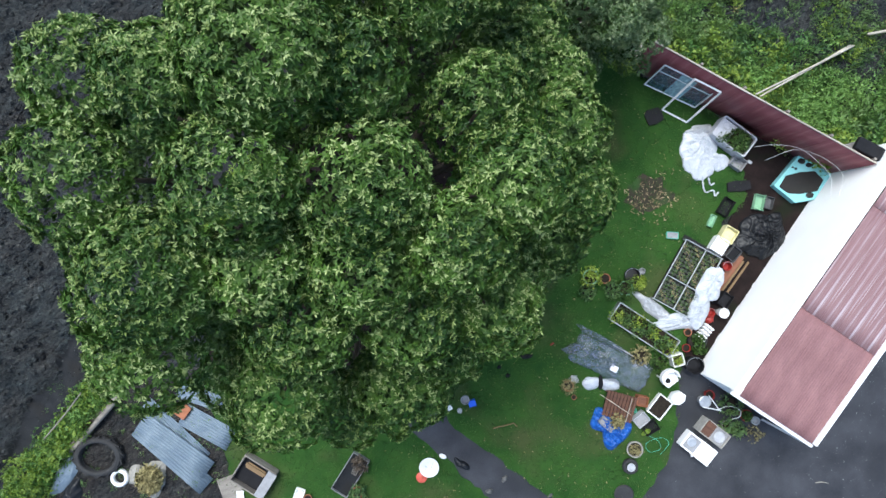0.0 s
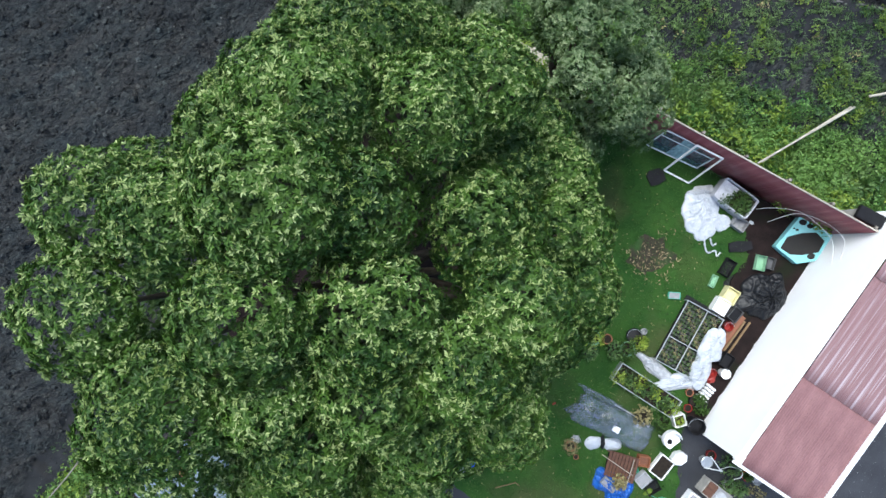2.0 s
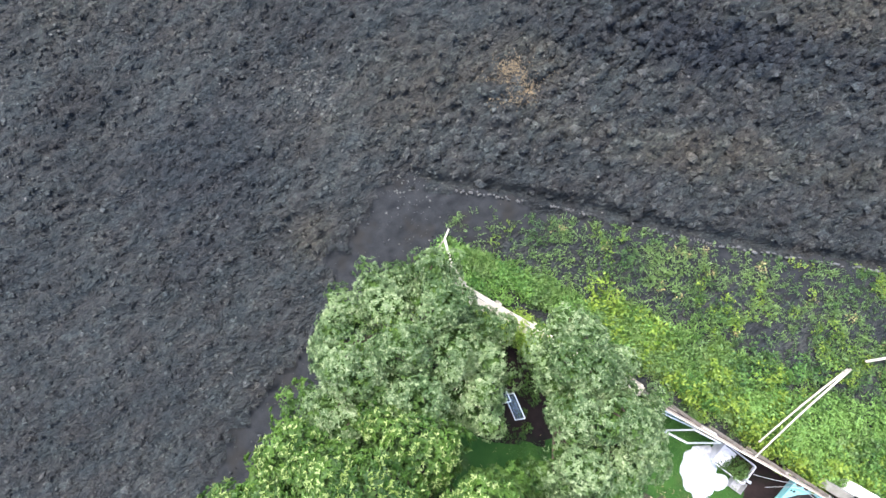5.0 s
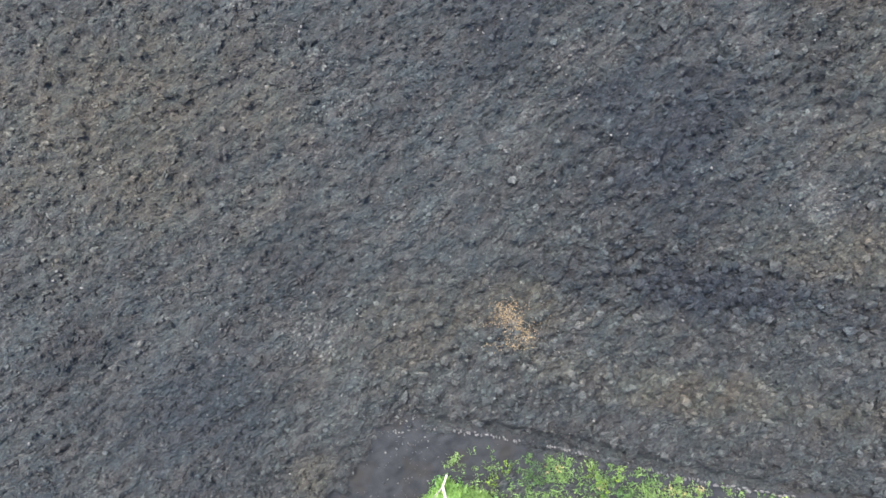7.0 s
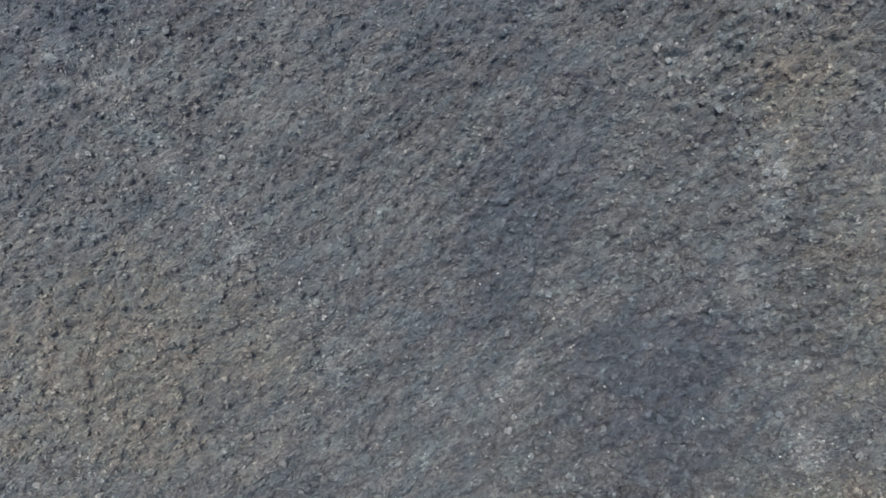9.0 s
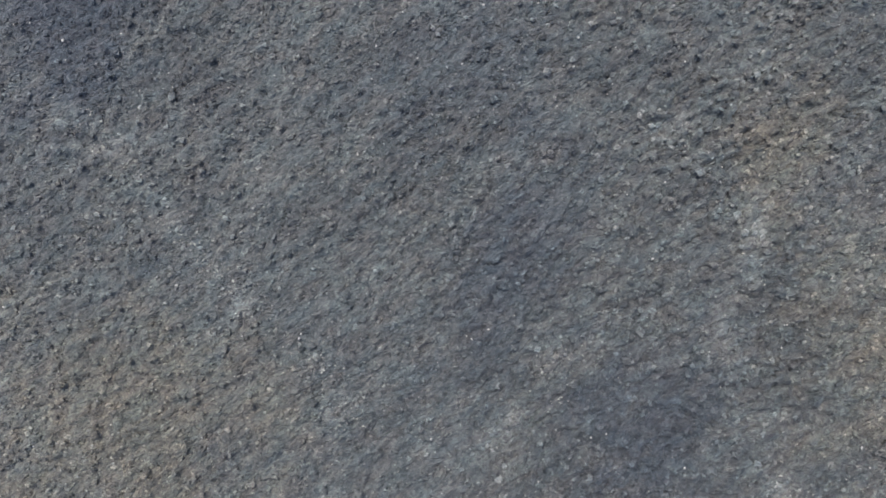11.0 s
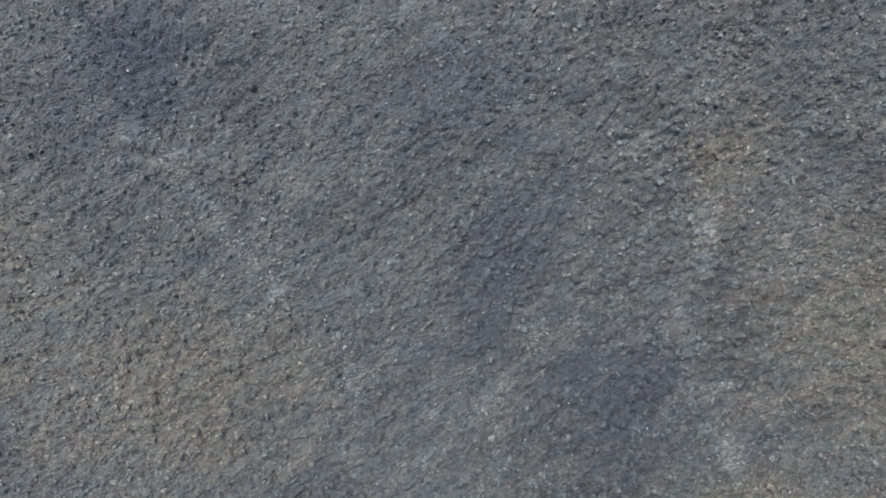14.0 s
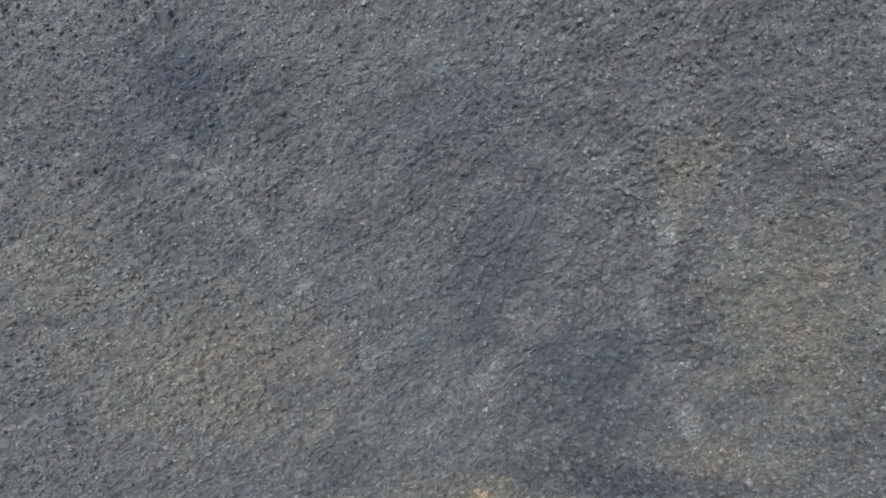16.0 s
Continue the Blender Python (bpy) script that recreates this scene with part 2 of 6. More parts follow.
M_LONGGRASS = mat("long_grass", (0.0675, 0.1575, 0.03), (0.1875, 0.3, 0.07875), 1.2, 0.6, fine=6, bump=0, island=True, through_light=0.3)
M_LIME = mat("lime_green_leaves", (0.072, 0.144, 0.0136), (0.224, 0.312, 0.044), 2, 0.55, fine=12, bump=0, island=True, through_light=0.3)
# Own colour of dark plants; on the trees' inner leaves it paints crown shade.
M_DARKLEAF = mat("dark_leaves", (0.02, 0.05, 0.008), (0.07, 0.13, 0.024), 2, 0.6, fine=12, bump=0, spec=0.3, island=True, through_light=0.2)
M_BARK = mat("bark", (0.04, 0.03, 0.022), (0.14, 0.11, 0.08), 4, 0.9, fine=40, bump=0.8, stretch=(1, 1, 0.3))
M_RENDER = mat("white_painted_render", (0.87, 0.875, 0.88), (0.93, 0.93, 0.93), 1.3, 0.75, fine=80, bump=0.15)
M_ROOF = mat("faded_red_roof_paint", (0.14, 0.064, 0.066), (0.27, 0.145, 0.146), 1.8, 0.6, fine=22, bump=0.05, spec=0.3, stain=(0.235, 0.125, 0.125), stretch=(0.6, 1.4, 1))
M_ROOF2 = mat("chalky_red_roof_paint", (0.15, 0.072, 0.074), (0.27, 0.165, 0.172), 3.0, 0.5, fine=40, bump=0.05, stain=(0.42, 0.36, 0.38), stretch=(0.22, 8.0, 1))
M_FENCE = mat("dark_red_painted_sheet", (0.15, 0.036, 0.045), (0.225, 0.066, 0.076), 3, 0.5, fine=30, bump=0.1, stain=(0.29, 0.13, 0.13), stretch=(0.25, 4.0, 1))
M_OLDWOOD = mat("weathered_grey_wood", (0.12, 0.105, 0.09), (0.30, 0.275, 0.24), 3, 0.9, fine=40, bump=0.5, stretch=(0.25, 2, 2))
M_PALEWOOD = mat("bleached_wood", (0.27, 0.24, 0.19), (0.5, 0.46, 0.39), 3, 0.85, fine=40, bump=0.4, stretch=(0.2, 2, 2))
M_OLDBROWN = mat("weathered_brown_wood", (0.05, 0.022, 0.014), (0.14, 0.065, 0.038), 4, 0.7, fine=50, bump=0.3, stretch=(0.3, 2, 2))
M_WOOD = mat("brown_wood", (0.1, 0.04, 0.022), (0.25, 0.105, 0.055), 4, 0.6, fine=50, bump=0.3, stretch=(0.3, 2, 2))
M_YELLOWWOOD = mat("raw_timber", (0.12, 0.075, 0.035), (0.24, 0.16, 0.08), 4, 0.7, fine=50, bump=0.3, stretch=(0.3, 2, 2))
M_WHITE = mat("white_enamel", (0.74, 0.74, 0.75), (0.84, 0.84, 0.84), 3, 0.3, fine=30, bump=0.02, spec=0.5)
M_WHITEPLASTIC = mat("white_plastic_sheeting", (0.36, 0.39, 0.44), (0.6, 0.62, 0.66), 5, 0.35, fine=30, bump=0.2, through_light=0.1)
M_TURQ = mat("turquoise_acrylic", (0.2116, 0.5152, 0.5336), (0.3036, 0.6256, 0.644), 2, 0.3, fine=25, bump=0.03, spec=0.5, stain=(0.22, 0.48, 0.48))
M_OLDENAMEL = mat("grimy_white_enamel", (0.36, 0.37, 0.42), (0.66, 0.67, 0.72), 3, 0.4, fine=20, bump=0.05, stain=(0.2, 0.21, 0.22))
M_BLACKWATER = mat("dark_stagnant_water", (0.006, 0.006, 0.006), (0.016, 0.013, 0.011), 3, 0.55, fine=30, bump=0.05)
M_BLACK = mat("black_plastic", (0.007, 0.007, 0.008), (0.017, 0.017, 0.02), 4, 0.6, fine=40, bump=0.2, spec=0.15)
M_TARP = mat("black_tarpaulin", (0.005, 0.0055, 0.007), (0.012, 0.013, 0.016), 5, 0.45, fine=30, bump=0.4, spec=0.3)
M_CHIP = mat("pale_wood_chips", (0.14, 0.10, 0.05), (0.42, 0.33, 0.2), 5, 0.9, fine=50, bump=0, island=True)
M_RUBBER = mat("tyre_rubber", (0.014, 0.014, 0.015), (0.035, 0.035, 0.036), 4, 0.8, fine=40, bump=0.4)
M_BLUE = mat("blue_tarpaulin", (0.007, 0.045, 0.24), (0.025, 0.14, 0.5), 6, 0.4, fine=40, bump=0.4, spec=0.5)
M_BRIGHTBLUE = mat("blue_plastic", (0.02, 0.10, 0.62), (0.03, 0.15, 0.72), 6, 0.35, fine=40, bump=0.05)
M_TERRA = mat("terracotta", (0.26, 0.095, 0.045), (0.42, 0.18, 0.10), 5, 0.85, fine=50, bump=0.2, stain=(0.3, 0.22, 0.17))
M_RED = mat("red_plastic", (0.1925, 0.011, 0.00825), (0.275, 0.0275, 0.022), 5, 0.4, fine=40, bump=0.05)
M_SALMON = mat("faded_red_plastic", (0.55, 0.08, 0.05), (0.68, 0.13, 0.09), 5, 0.45, fine=40, bump=0.05)
M_YELLOW = mat("yellowed_plastic", (0.5, 0.45, 0.2), (0.72, 0.68, 0.42), 5, 0.5, fine=40, bump=0.2)
M_GREENP = mat("pale_green_plastic", (0.16, 0.34, 0.2), (0.28, 0.46, 0.3), 5, 0.45, fine=60, bump=0.1)
M_TEAL = mat("teal_plastic", (0.08, 0.38, 0.28), (0.14, 0.5, 0.38), 5, 0.45, fine=60, bump=0.1)
M_CONC = mat("old_concrete", (0.22, 0.21, 0.19), (0.4, 0.39, 0.36), 4, 0.9, fine=50, bump=0.4)
M_GALV = mat("galvanised_steel", (0.1014, 0.1404, 0.1833), (0.1872, 0.234, 0.2808), 2.5, 0.5, metal=0.15, fine=30, bump=0.1, stain=(0.12, 0.16, 0.21))
M_STEEL = mat("dull_aluminium", (0.4, 0.42, 0.44), (0.6, 0.62, 0.64), 5, 0.4, metal=0.6, fine=40, bump=0.05)
M_DARKGREY = mat("dark_grey_plastic", (0.05, 0.052, 0.055), (0.11, 0.112, 0.115), 5, 0.5, fine=40, bump=0.1)
M_GREY = mat("grey_plastic", (0.2, 0.2, 0.21), (0.33, 0.33, 0.34), 5, 0.5, fine=40, bump=0.1)
M_SEEDPOT = mat("dusty_black_plastic", (0.045, 0.045, 0.042), (0.1, 0.1, 0.095), 5, 0.6, fine=40, bump=0.1)
M_FLEECE = mat("grey_garden_fleece", (0.42, 0.43, 0.46), (0.66, 0.67, 0.7), 6, 0.8, fine=50, bump=0.3, through_light=0.3)
M_STRAW = mat("dry_straw", (0.075, 0.055, 0.032), (0.2, 0.155, 0.095), 5, 0.9, fine=50, bump=0.3, island=True)
M_HAY = mat("dried_grass", (0.13, 0.11, 0.045), (0.32, 0.28, 0.13), 5, 0.9, fine=50, bump=0.3, island=True)
M_GRIT = mat("pale_grit", (0.06, 0.06, 0.062), (0.25, 0.25, 0.24), 4, 0.9, fine=30, bump=0.2, island=True)
M_STONE = mat("field_stone", (0.04, 0.041, 0.043), (0.145, 0.14, 0.13), 4, 0.85, fine=30, bump=0.4, island=True)
M_COMPOST = mat("potting_compost", (0.01, 0.0085, 0.007), (0.04, 0.031, 0.023), 10, 0.95, fine=60, bump=0.8, spec=0.1)
M_GLASS = glassy("window_glass", (0.42, 0.6, 0.66), 0.06, 0.4)
M_POLY = glassy("clear_polythene", (0.17, 0.2, 0.25), 0.25, 0.58)
M_DARKGLASS = glassy("dirty_dark_glass", (0.09, 0.12, 0.16), 0.15, 0.45)
M_HOSE = mat("white_hose", (0.66, 0.66, 0.66), (0.8, 0.8, 0.8), 5, 0.4, bump=0)
M_BRICKRED = mat("orange_tile", (0.2, 0.075, 0.035), (0.36, 0.14, 0.07), 5, 0.8, bump=0.2)
M_SACK = mat("woven_sack", (0.17, 0.16, 0.14), (0.32, 0.31, 0.28), 5, 0.9, fine=60, bump=0.3)
M_PANE = glassy("clear_glass", (0.16, 0.27, 0.3), 0.03, 0.8)


# ---- builders ----
def fast_mesh(name, verts, faces):
    """A mesh from arrays of points and of triangles or quads."""
    me = bpy.data.meshes.new(name)
    verts, faces = np.asarray(verts, np.float32), np.asarray(faces, np.int32)
    k = faces.shape[1]
    me.vertices.add(len(verts))
    me.vertices.foreach_set("co", verts.ravel())
    me.loops.add(faces.size)
    me.loops.foreach_set("vertex_index", faces.ravel())
    me.polygons.add(len(faces))
    me.polygons.foreach_set("loop_start", np.arange(0, faces.size, k, dtype=np.int32))
    me.polygons.foreach_set("loop_total", np.full(len(faces), k, np.int32))
    me.update(calc_edges=True)
    me.validate()
    return me


def as_mesh(name, shape, smooth=False):
    if isinstance(shape, bmesh.types.BMesh):
        me = bpy.data.meshes.new(name)
        bmesh.ops.recalc_face_normals(shape, faces=shape.faces[:])
        shape.to_mesh(me)
        shape.free()
    else:
        me = shape
    if smooth:
        me.polygons.foreach_set("use_smooth", [True] * len(me.polygons))
    return me


def part(name, shape, material, parent, label="", at=(0, 0, 0), rz=0, rx=0, ry=0, smooth=False, kind=""):
    me = as_mesh(name, shape, smooth)
    if not me.materials:
        me.materials.append(material)
    ob = new(name, me)
    ob.parent = parent
    ob.matrix_basis = pose(*at, rx, ry, rz)
    return tagged(ob, label, kind=kind)


def thing(name, x, y, z, rz, label, category, group="", kind=""):
    ob = new(name)
    ob.empty_display_size = 0.1
    ob.matrix_basis = pose(x, y, z, 0, 0, rz)
    return tagged(ob, label, category, group, kind)


def solo(name, shape, material, x, y, z, rz, label, category, group="", kind="", smooth=False, rx=0, ry=0):
    me = as_mesh(name, shape, smooth)
    me.materials.append(material)
    ob = new(name, me)
    ob.matrix_basis = pose(x, y, z, rx, ry, rz)
    return tagged(ob, label, category, group, kind)


def box(sx, sy, sz, bevel=0.01, at=(0, 0, 0), taper=1.0, bm=None, rz=0):
    """A bevelled box, centred in x and y, that stands on at."""
    own = bmesh.new()
    bmesh.ops.create_cube(own, size=1)
    for v in own.verts:
        k = taper if v.co.z < 0 else 1
        v.co = Vector((v.co.x * sx * k, v.co.y * sy * k, (v.co.z + 0.5) * sz))
    if bevel:
        bmesh.ops.bevel(own, geom=own.edges[:], offset=bevel, segments=2, affect="EDGES")
    bmesh.ops.transform(own, matrix=pose(*at, 0, 0, rz), verts=own.verts[:])
    if bm is None:
        return own
    me = bpy.data.meshes.new("joined")
    own.to_mesh(me)
    own.free()
    bm.from_mesh(me)
    bpy.data.meshes.remove(me)
    return bm


def lathe(profile, seg=24, oval=1.0, ring=False):
    """A round body from a profile of (radius, height); ring: the profile closes on itself and leaves the middle open."""
    if ring:
        profile = profile + profile[:1]
    n = len(profile)
    a = np.linspace(0, 2 * np.pi, seg, endpoint=False)
    v = [(r * math.cos(t), oval * r * math.sin(t), z) for r, z in profile for t in a]
    f = [(i * seg + j, i * seg + (j + 1) % seg, (i + 1) * seg + (j + 1) % seg, (i + 1) * seg + j) for i in range(n - 1) for j in range(seg)]
    bm = bmesh.new()
    vs = [bm.verts.new(p) for p in v]
    for q in f:
        bm.faces.new([vs[k] for k in q])
    if not ring:
        bm.faces.new(vs[:seg][::-1])
        bm.faces.new(vs[-seg:])
    bmesh.ops.remove_doubles(bm, verts=bm.verts[:], dist=1e-5)
    return bm


def tube(points, radii, seg=8):
    """A tapered tube along points."""
    pts = [Vector(p) for p in points]
    if not hasattr(radii, "__len__"):
        radii = [radii] * len(pts)
    bm = bmesh.new()
    rings = []
    for i, p in enumerate(pts):
        d = (pts[min(i + 1, len(pts) - 1)] - pts[max(i - 1, 0)]).normalized()
        s = d.cross(Vector((0.13, 0.21, 0.97))).normalized()
        u = d.cross(s)
        rings.append([bm.verts.new(p + radii[i] * (math.cos(2 * math.pi * k / seg) * s + math.sin(2 * math.pi * k / seg) * u)) for k in range(seg)])
    for a, b in zip(rings, rings[1:]):
        for k in range(seg):
            bm.faces.new((a[k], a[(k + 1) % seg], b[(k + 1) % seg], b[k]))
    bm.faces.new(rings[0])
    bm.faces.new(rings[-1])
    return bm


def smooth_path(points, n=8):
    """Points along a Catmull-Rom curve."""
    p = [Vector(q) for q in points]
    p = [2 * p[0] - p[1]] + p + [2 * p[-1] - p[-2]]
    out = []
    for i in range(1, len(p) - 2):
        for k in range(n):
            t = k / n
            out.append(0.5 * (2 * p[i] + (p[i + 1] - p[i - 1]) * t + (2 * p[i - 1] - 5 * p[i] + 4 * p[i + 1] - p[i + 2]) * t * t + (3 * p[i] - p[i - 1] - 3 * p[i + 1] + p[i + 2]) * t ** 3))
    return out + [p[-2]]


TABLE = np.random.RandomState(7).rand(512, 512)


def vnoise(x, y):
    """Smooth value noise on arrays."""
    xi, yi = np.floor(x).astype(int), np.floor(y).astype(int)
    fx, fy = x - xi, y - yi
    fx, fy = fx * fx * (3 - 2 * fx), fy * fy * (3 - 2 * fy)
    g = lambda a, b: TABLE[a & 511, b & 511]
    return (g(xi, yi) * (1 - fx) + g(xi + 1, yi) * fx) * (1 - fy) + (g(xi, yi + 1) * (1 - fx) + g(xi + 1, yi + 1) * fx) * fy


def heap(rx, ry, h, seed=0, folds=5.0, res=44, crumple=0.5, lobes=0.2):
    """A crumpled sheet that lies in a heap: an uneven outline, folds and a turned-down rim."""
    rs = np.random.RandomState(seed)
    o = rs.rand(2) * 90
    a = np.linspace(0, 2 * np.pi, res * 2, endpoint=False)
    rr = np.linspace(0, 1, res // 2)
    A, R = np.meshgrid(a, rr)
    edge = 1 - lobes + 2 * lobes * vnoise(np.cos(A) * 1.7 + o[0], np.sin(A) * 1.7 + o[1])
    X, Y = R * np.cos(A) * rx * edge, R * np.sin(A) * ry * edge
    U, V = X + 0.25 * vnoise(X * 2 + o[0], Y * 2), Y + 0.25 * vnoise(X * 2, Y * 2 + o[1])
    ridge = 1 - np.abs(2 * vnoise(U * folds * 0.8 + V * folds * 0.35 + o[0], V * folds * 0.45 + o[1]) - 1)
    ridge2 = 1 - np.abs(2 * vnoise(U * folds * 1.9 - V * folds * 0.9, V * folds * 1.6 + U * 2 + o[1]) - 1)
    ridge3 = 1 - np.abs(2 * vnoise(U * folds * 3.9 + V * 3, V * folds * 4.3 - U * 3) - 1)
    crease = ridge ** 2.2 * 0.62 + ridge2 ** 2 * 0.3 + ridge3 ** 2 * 0.12
    Z = h * (1 - R ** 2.2) * (0.4 + 0.4 * vnoise(X * 1.6 + o[1], Y * 1.6)) + crumple * h * crease * (1 - R ** 6) * (R > 0.01)
    Z = np.maximum(Z, 0.012)
    Z[-1] = 0.0
    v = np.c_[X.ravel(), Y.ravel(), Z.ravel()]
    n = len(a)
    i, j = np.meshgrid(np.arange(len(rr) - 1), np.arange(n), indexing="ij")
    f = np.c_[(i * n + j).ravel(), (i * n + (j + 1) % n).ravel(), ((i + 1) * n + (j + 1) % n).ravel(), ((i + 1) * n + j).ravel()]
    return fast_mesh("heap", v, f)


def drape(rx, ry, h, seed, folds=9, lobes=0.16, res=96, cx=0.0, cy=0.0):
    """A thin sheet dropped on the ground: folds run outwards from the gathered place cx, cy and flatten towards a wavy rim."""
    rs = np.random.RandomState(seed)
    o = rs.rand(2) * 60
    a = np.linspace(0, 2 * np.pi, res * 2, endpoint=False)
    A, R = np.meshgrid(a, np.linspace(0, 1, res // 2))
    edge = 1 - lobes + 2 * lobes * vnoise(np.cos(A) * 2.1 + o[0], np.sin(A) * 2.1 + o[1]) + 0.06 * vnoise(A * 9, A * 0 + o[0])
    X, Y = cx * (1 - R) + R * np.cos(A) * rx * edge, cy * (1 - R) + R * np.sin(A) * ry * edge
    bend = A + 1.3 * vnoise(X * 2.2 + o[0], Y * 2.2 + o[1]) + 0.25 * R
    fold = 0.6 * np.abs(np.sin(bend * folds / 2 + o[0])) ** 1.5 + 0.4 * np.abs(np.sin(bend * folds * 1.13 + o[1])) ** 1.3
    fine = (1 - np.abs(2 * vnoise(X * 9 + o[1], Y * 9 + o[0]) - 1)) ** 2
    Z = h * (0.55 * (1 - R ** 1.6) + 0.7 * fold * (0.15 + np.sin(np.pi * np.clip(R, 0.02, 0.98)) * 0.6) * np.exp(-1.1 * R) + 0.22 * fine * (1 - R ** 3)) + 0.05
    Z[-1] = 0.0
    n = len(a)
    i, j = np.meshgrid(np.arange(res // 2 - 1), np.arange(n), indexing="ij")
    f = np.c_[(i * n + j).ravel(), (i * n + (j + 1) % n).ravel(), ((i + 1) * n + (j + 1) % n).ravel(), ((i + 1) * n + j).ravel()]
    return fast_mesh("drape", np.c_[X.ravel(), Y.ravel(), Z.ravel()], f)


def corrugated(length, width, amp=0.009, pitch=0.076, t=0.003, steps=6, across=8):
    """A corrugated sheet, ribs along x, with a back and edges."""
    n = int(width / pitch * steps) + 1
    ys = np.linspace(-width / 2, width / 2, n)
    z = amp * np.sin(2 * np.pi * ys / pitch)
    xs = np.linspace(0, length, across)
    v, f = [], []
    for off in (0, -t):
        for x in xs:
            v += [(x, y, q + off) for y, q in zip(ys, z)]
    m = len(xs)
    for s in (0, 1):
        b = s * n * m
        for i in range(m - 1):
            for j in range(n - 1):
                q = (b + i * n + j, b + (i + 1) * n + j, b + (i + 1) * n + j + 1, b + i * n + j + 1)
                f.append(q if s == 0 else q[::-1])
    k = n * m
    for j in range(n - 1):
        f.append((j, j + 1, k + j + 1, k + j))
        f.append(((m - 1) * n + j + 1, (m - 1) * n + j, k + (m - 1) * n + j, k + (m - 1) * n + j + 1))
    for i in range(m - 1):
        f.append(((i + 1) * n, i * n, k + i * n, k + (i + 1) * n))
        f.append((i * n + n - 1, (i + 1) * n + n - 1, k + (i + 1) * n + n - 1, k + i * n + n - 1))
    return fast_mesh("sheet", v, f)


def leaf_mesh(points, outward, per, size, seed, spread=0.9, width=0.42, jitter=0.03, rise=(0.2, 0.9)):
    """Many small folded leaves in rosettes: per leaves round every point, which open towards outward."""
    rs = np.random.RandomState(seed)
    p = np.repeat(np.asarray(points, float), per, axis=0)
    o = np.repeat(np.asarray(outward, float), per, axis=0)
    n = len(p)
    d = rs.normal(size=(n, 3))
    d = d - (d * o).sum(1)[:, None] * o
    d /= np.linalg.norm(d, axis=1)[:, None] + 1e-9
    d = d * spread * rs.uniform(0.55, 1.15, (n, 1)) + o * rs.uniform(*rise, (n, 1))
    d /= np.linalg.norm(d, axis=1)[:, None]
    side = np.cross(d, o + 0.25 * rs.normal(size=(n, 3)))
    side /= np.linalg.norm(side, axis=1)[:, None] + 1e-9
    nor = np.cross(side, d)
    L = size * rs.uniform(0.6, 1.25, (n, 1))
    b = p + rs.normal(size=(n, 3)) * jitter
    mid = b + d * L * 0.5 + nor * L * 0.08
    v = np.stack([b, mid + side * L * width * 0.5, b + d * L - nor * L * 0.1, mid - side * L * width * 0.5], 1).reshape(-1, 3)
    i = np.arange(n)[:, None] * 4
    f = np.concatenate([i + np.array([[0, 1, 2]]), i + np.array([[0, 2, 3]])], 1).reshape(-1, 3)
    return fast_mesh("leaves", v, f)


def tuft_points(cx, cy, r, h, n, rs):
    """Points over a small rounded plant, with their outward directions."""
    d = rs.normal(size=(n, 3))
    d[:, 2] = np.abs(d[:, 2])
    d /= np.linalg.norm(d, axis=1)[:, None]
    k = rs.uniform(0.35, 1, (n, 1)) ** 0.5
    return d * k * np.array([r, r, h]) + np.array([cx, cy, 0]), d


def inside(poly, x, y):
    """Whether points lie inside a polygon (arrays)."""
    r = np.zeros(np.shape(x), bool)
    for (x1, y1), (x2, y2) in zip(poly, poly[1:] + poly[:1]):
        c = (y1 > y) != (y2 > y)
        r ^= c & (x < (x2 - x1) * (y - y1) / (y2 - y1 + 1e-12) + x1)
    return r


def near_line(x, y, a, b):
    """The distance of points from the stretch a to b."""
    d = np.array(b) - np.array(a)
    t = np.clip(((x - a[0]) * d[0] + (y - a[1]) * d[1]) / (d @ d), 0, 1)
    return np.hypot(x - a[0] - t * d[0], y - a[1] - t * d[1])


def patch(name, outline, z, thick, material, label, category, wobble=0.08, seed=0, step=0.25):
    """A sheet of ground cover with an uneven edge, which lies on the ground."""
    rs = np.random.RandomState(seed)
    pts = []
    for (x1, y1), (x2, y2) in zip(outline, outline[1:] + outline[:1]):
        k = max(1, int(math.hypot(x2 - x1, y2 - y1) / step))
        pts += [(x1 + (x2 - x1) * i / k, y1 + (y2 - y1) * i / k) for i in range(k)]
    pts = [(x + rs.uniform(-wobble, wobble), y + rs.uniform(-wobble, wobble)) for x, y in pts]
    bm = bmesh.new()
    top = [bm.verts.new((x, y, z)) for x, y in pts]
    low = [bm.verts.new((x, y, z - thick)) for x, y in pts]
    face = bm.faces.new(top)
    for i in range(len(pts)):
        j = (i + 1) % len(pts)
        bm.faces.new((top[i], low[i], low[j], top[j]))
    bmesh.ops.triangulate(bm, faces=[face])
    return solo(name, bm, material, 0, 0, 0, 0, label, category, kind="structure")


# ---- plan ----
APEX = (-0.1, 12.3)                     # where the two boundary hedges meet
HEDGE_END = (-15.6, -8.6)
FENCE_A, FENCE_B, FENCE_C = (0.3, 10.05), (6.6, 6.45), (13.55, 2.63)
GARDEN = [APEX, (-4.0, 7.0), (-12.4, -4.6), (-16.5, -10.5), (-18, -40), (40, -40), (40, -8), (24, -2.5), FENCE_C, FENCE_B]
WEEDS = [APEX, (0.8, 12.9), (3.0, 12.85), (5.9, 12.3), (10.5, 11.45), (15.9, 10.6), (40, 5.5), (40, -8), FENCE_C, FENCE_B]

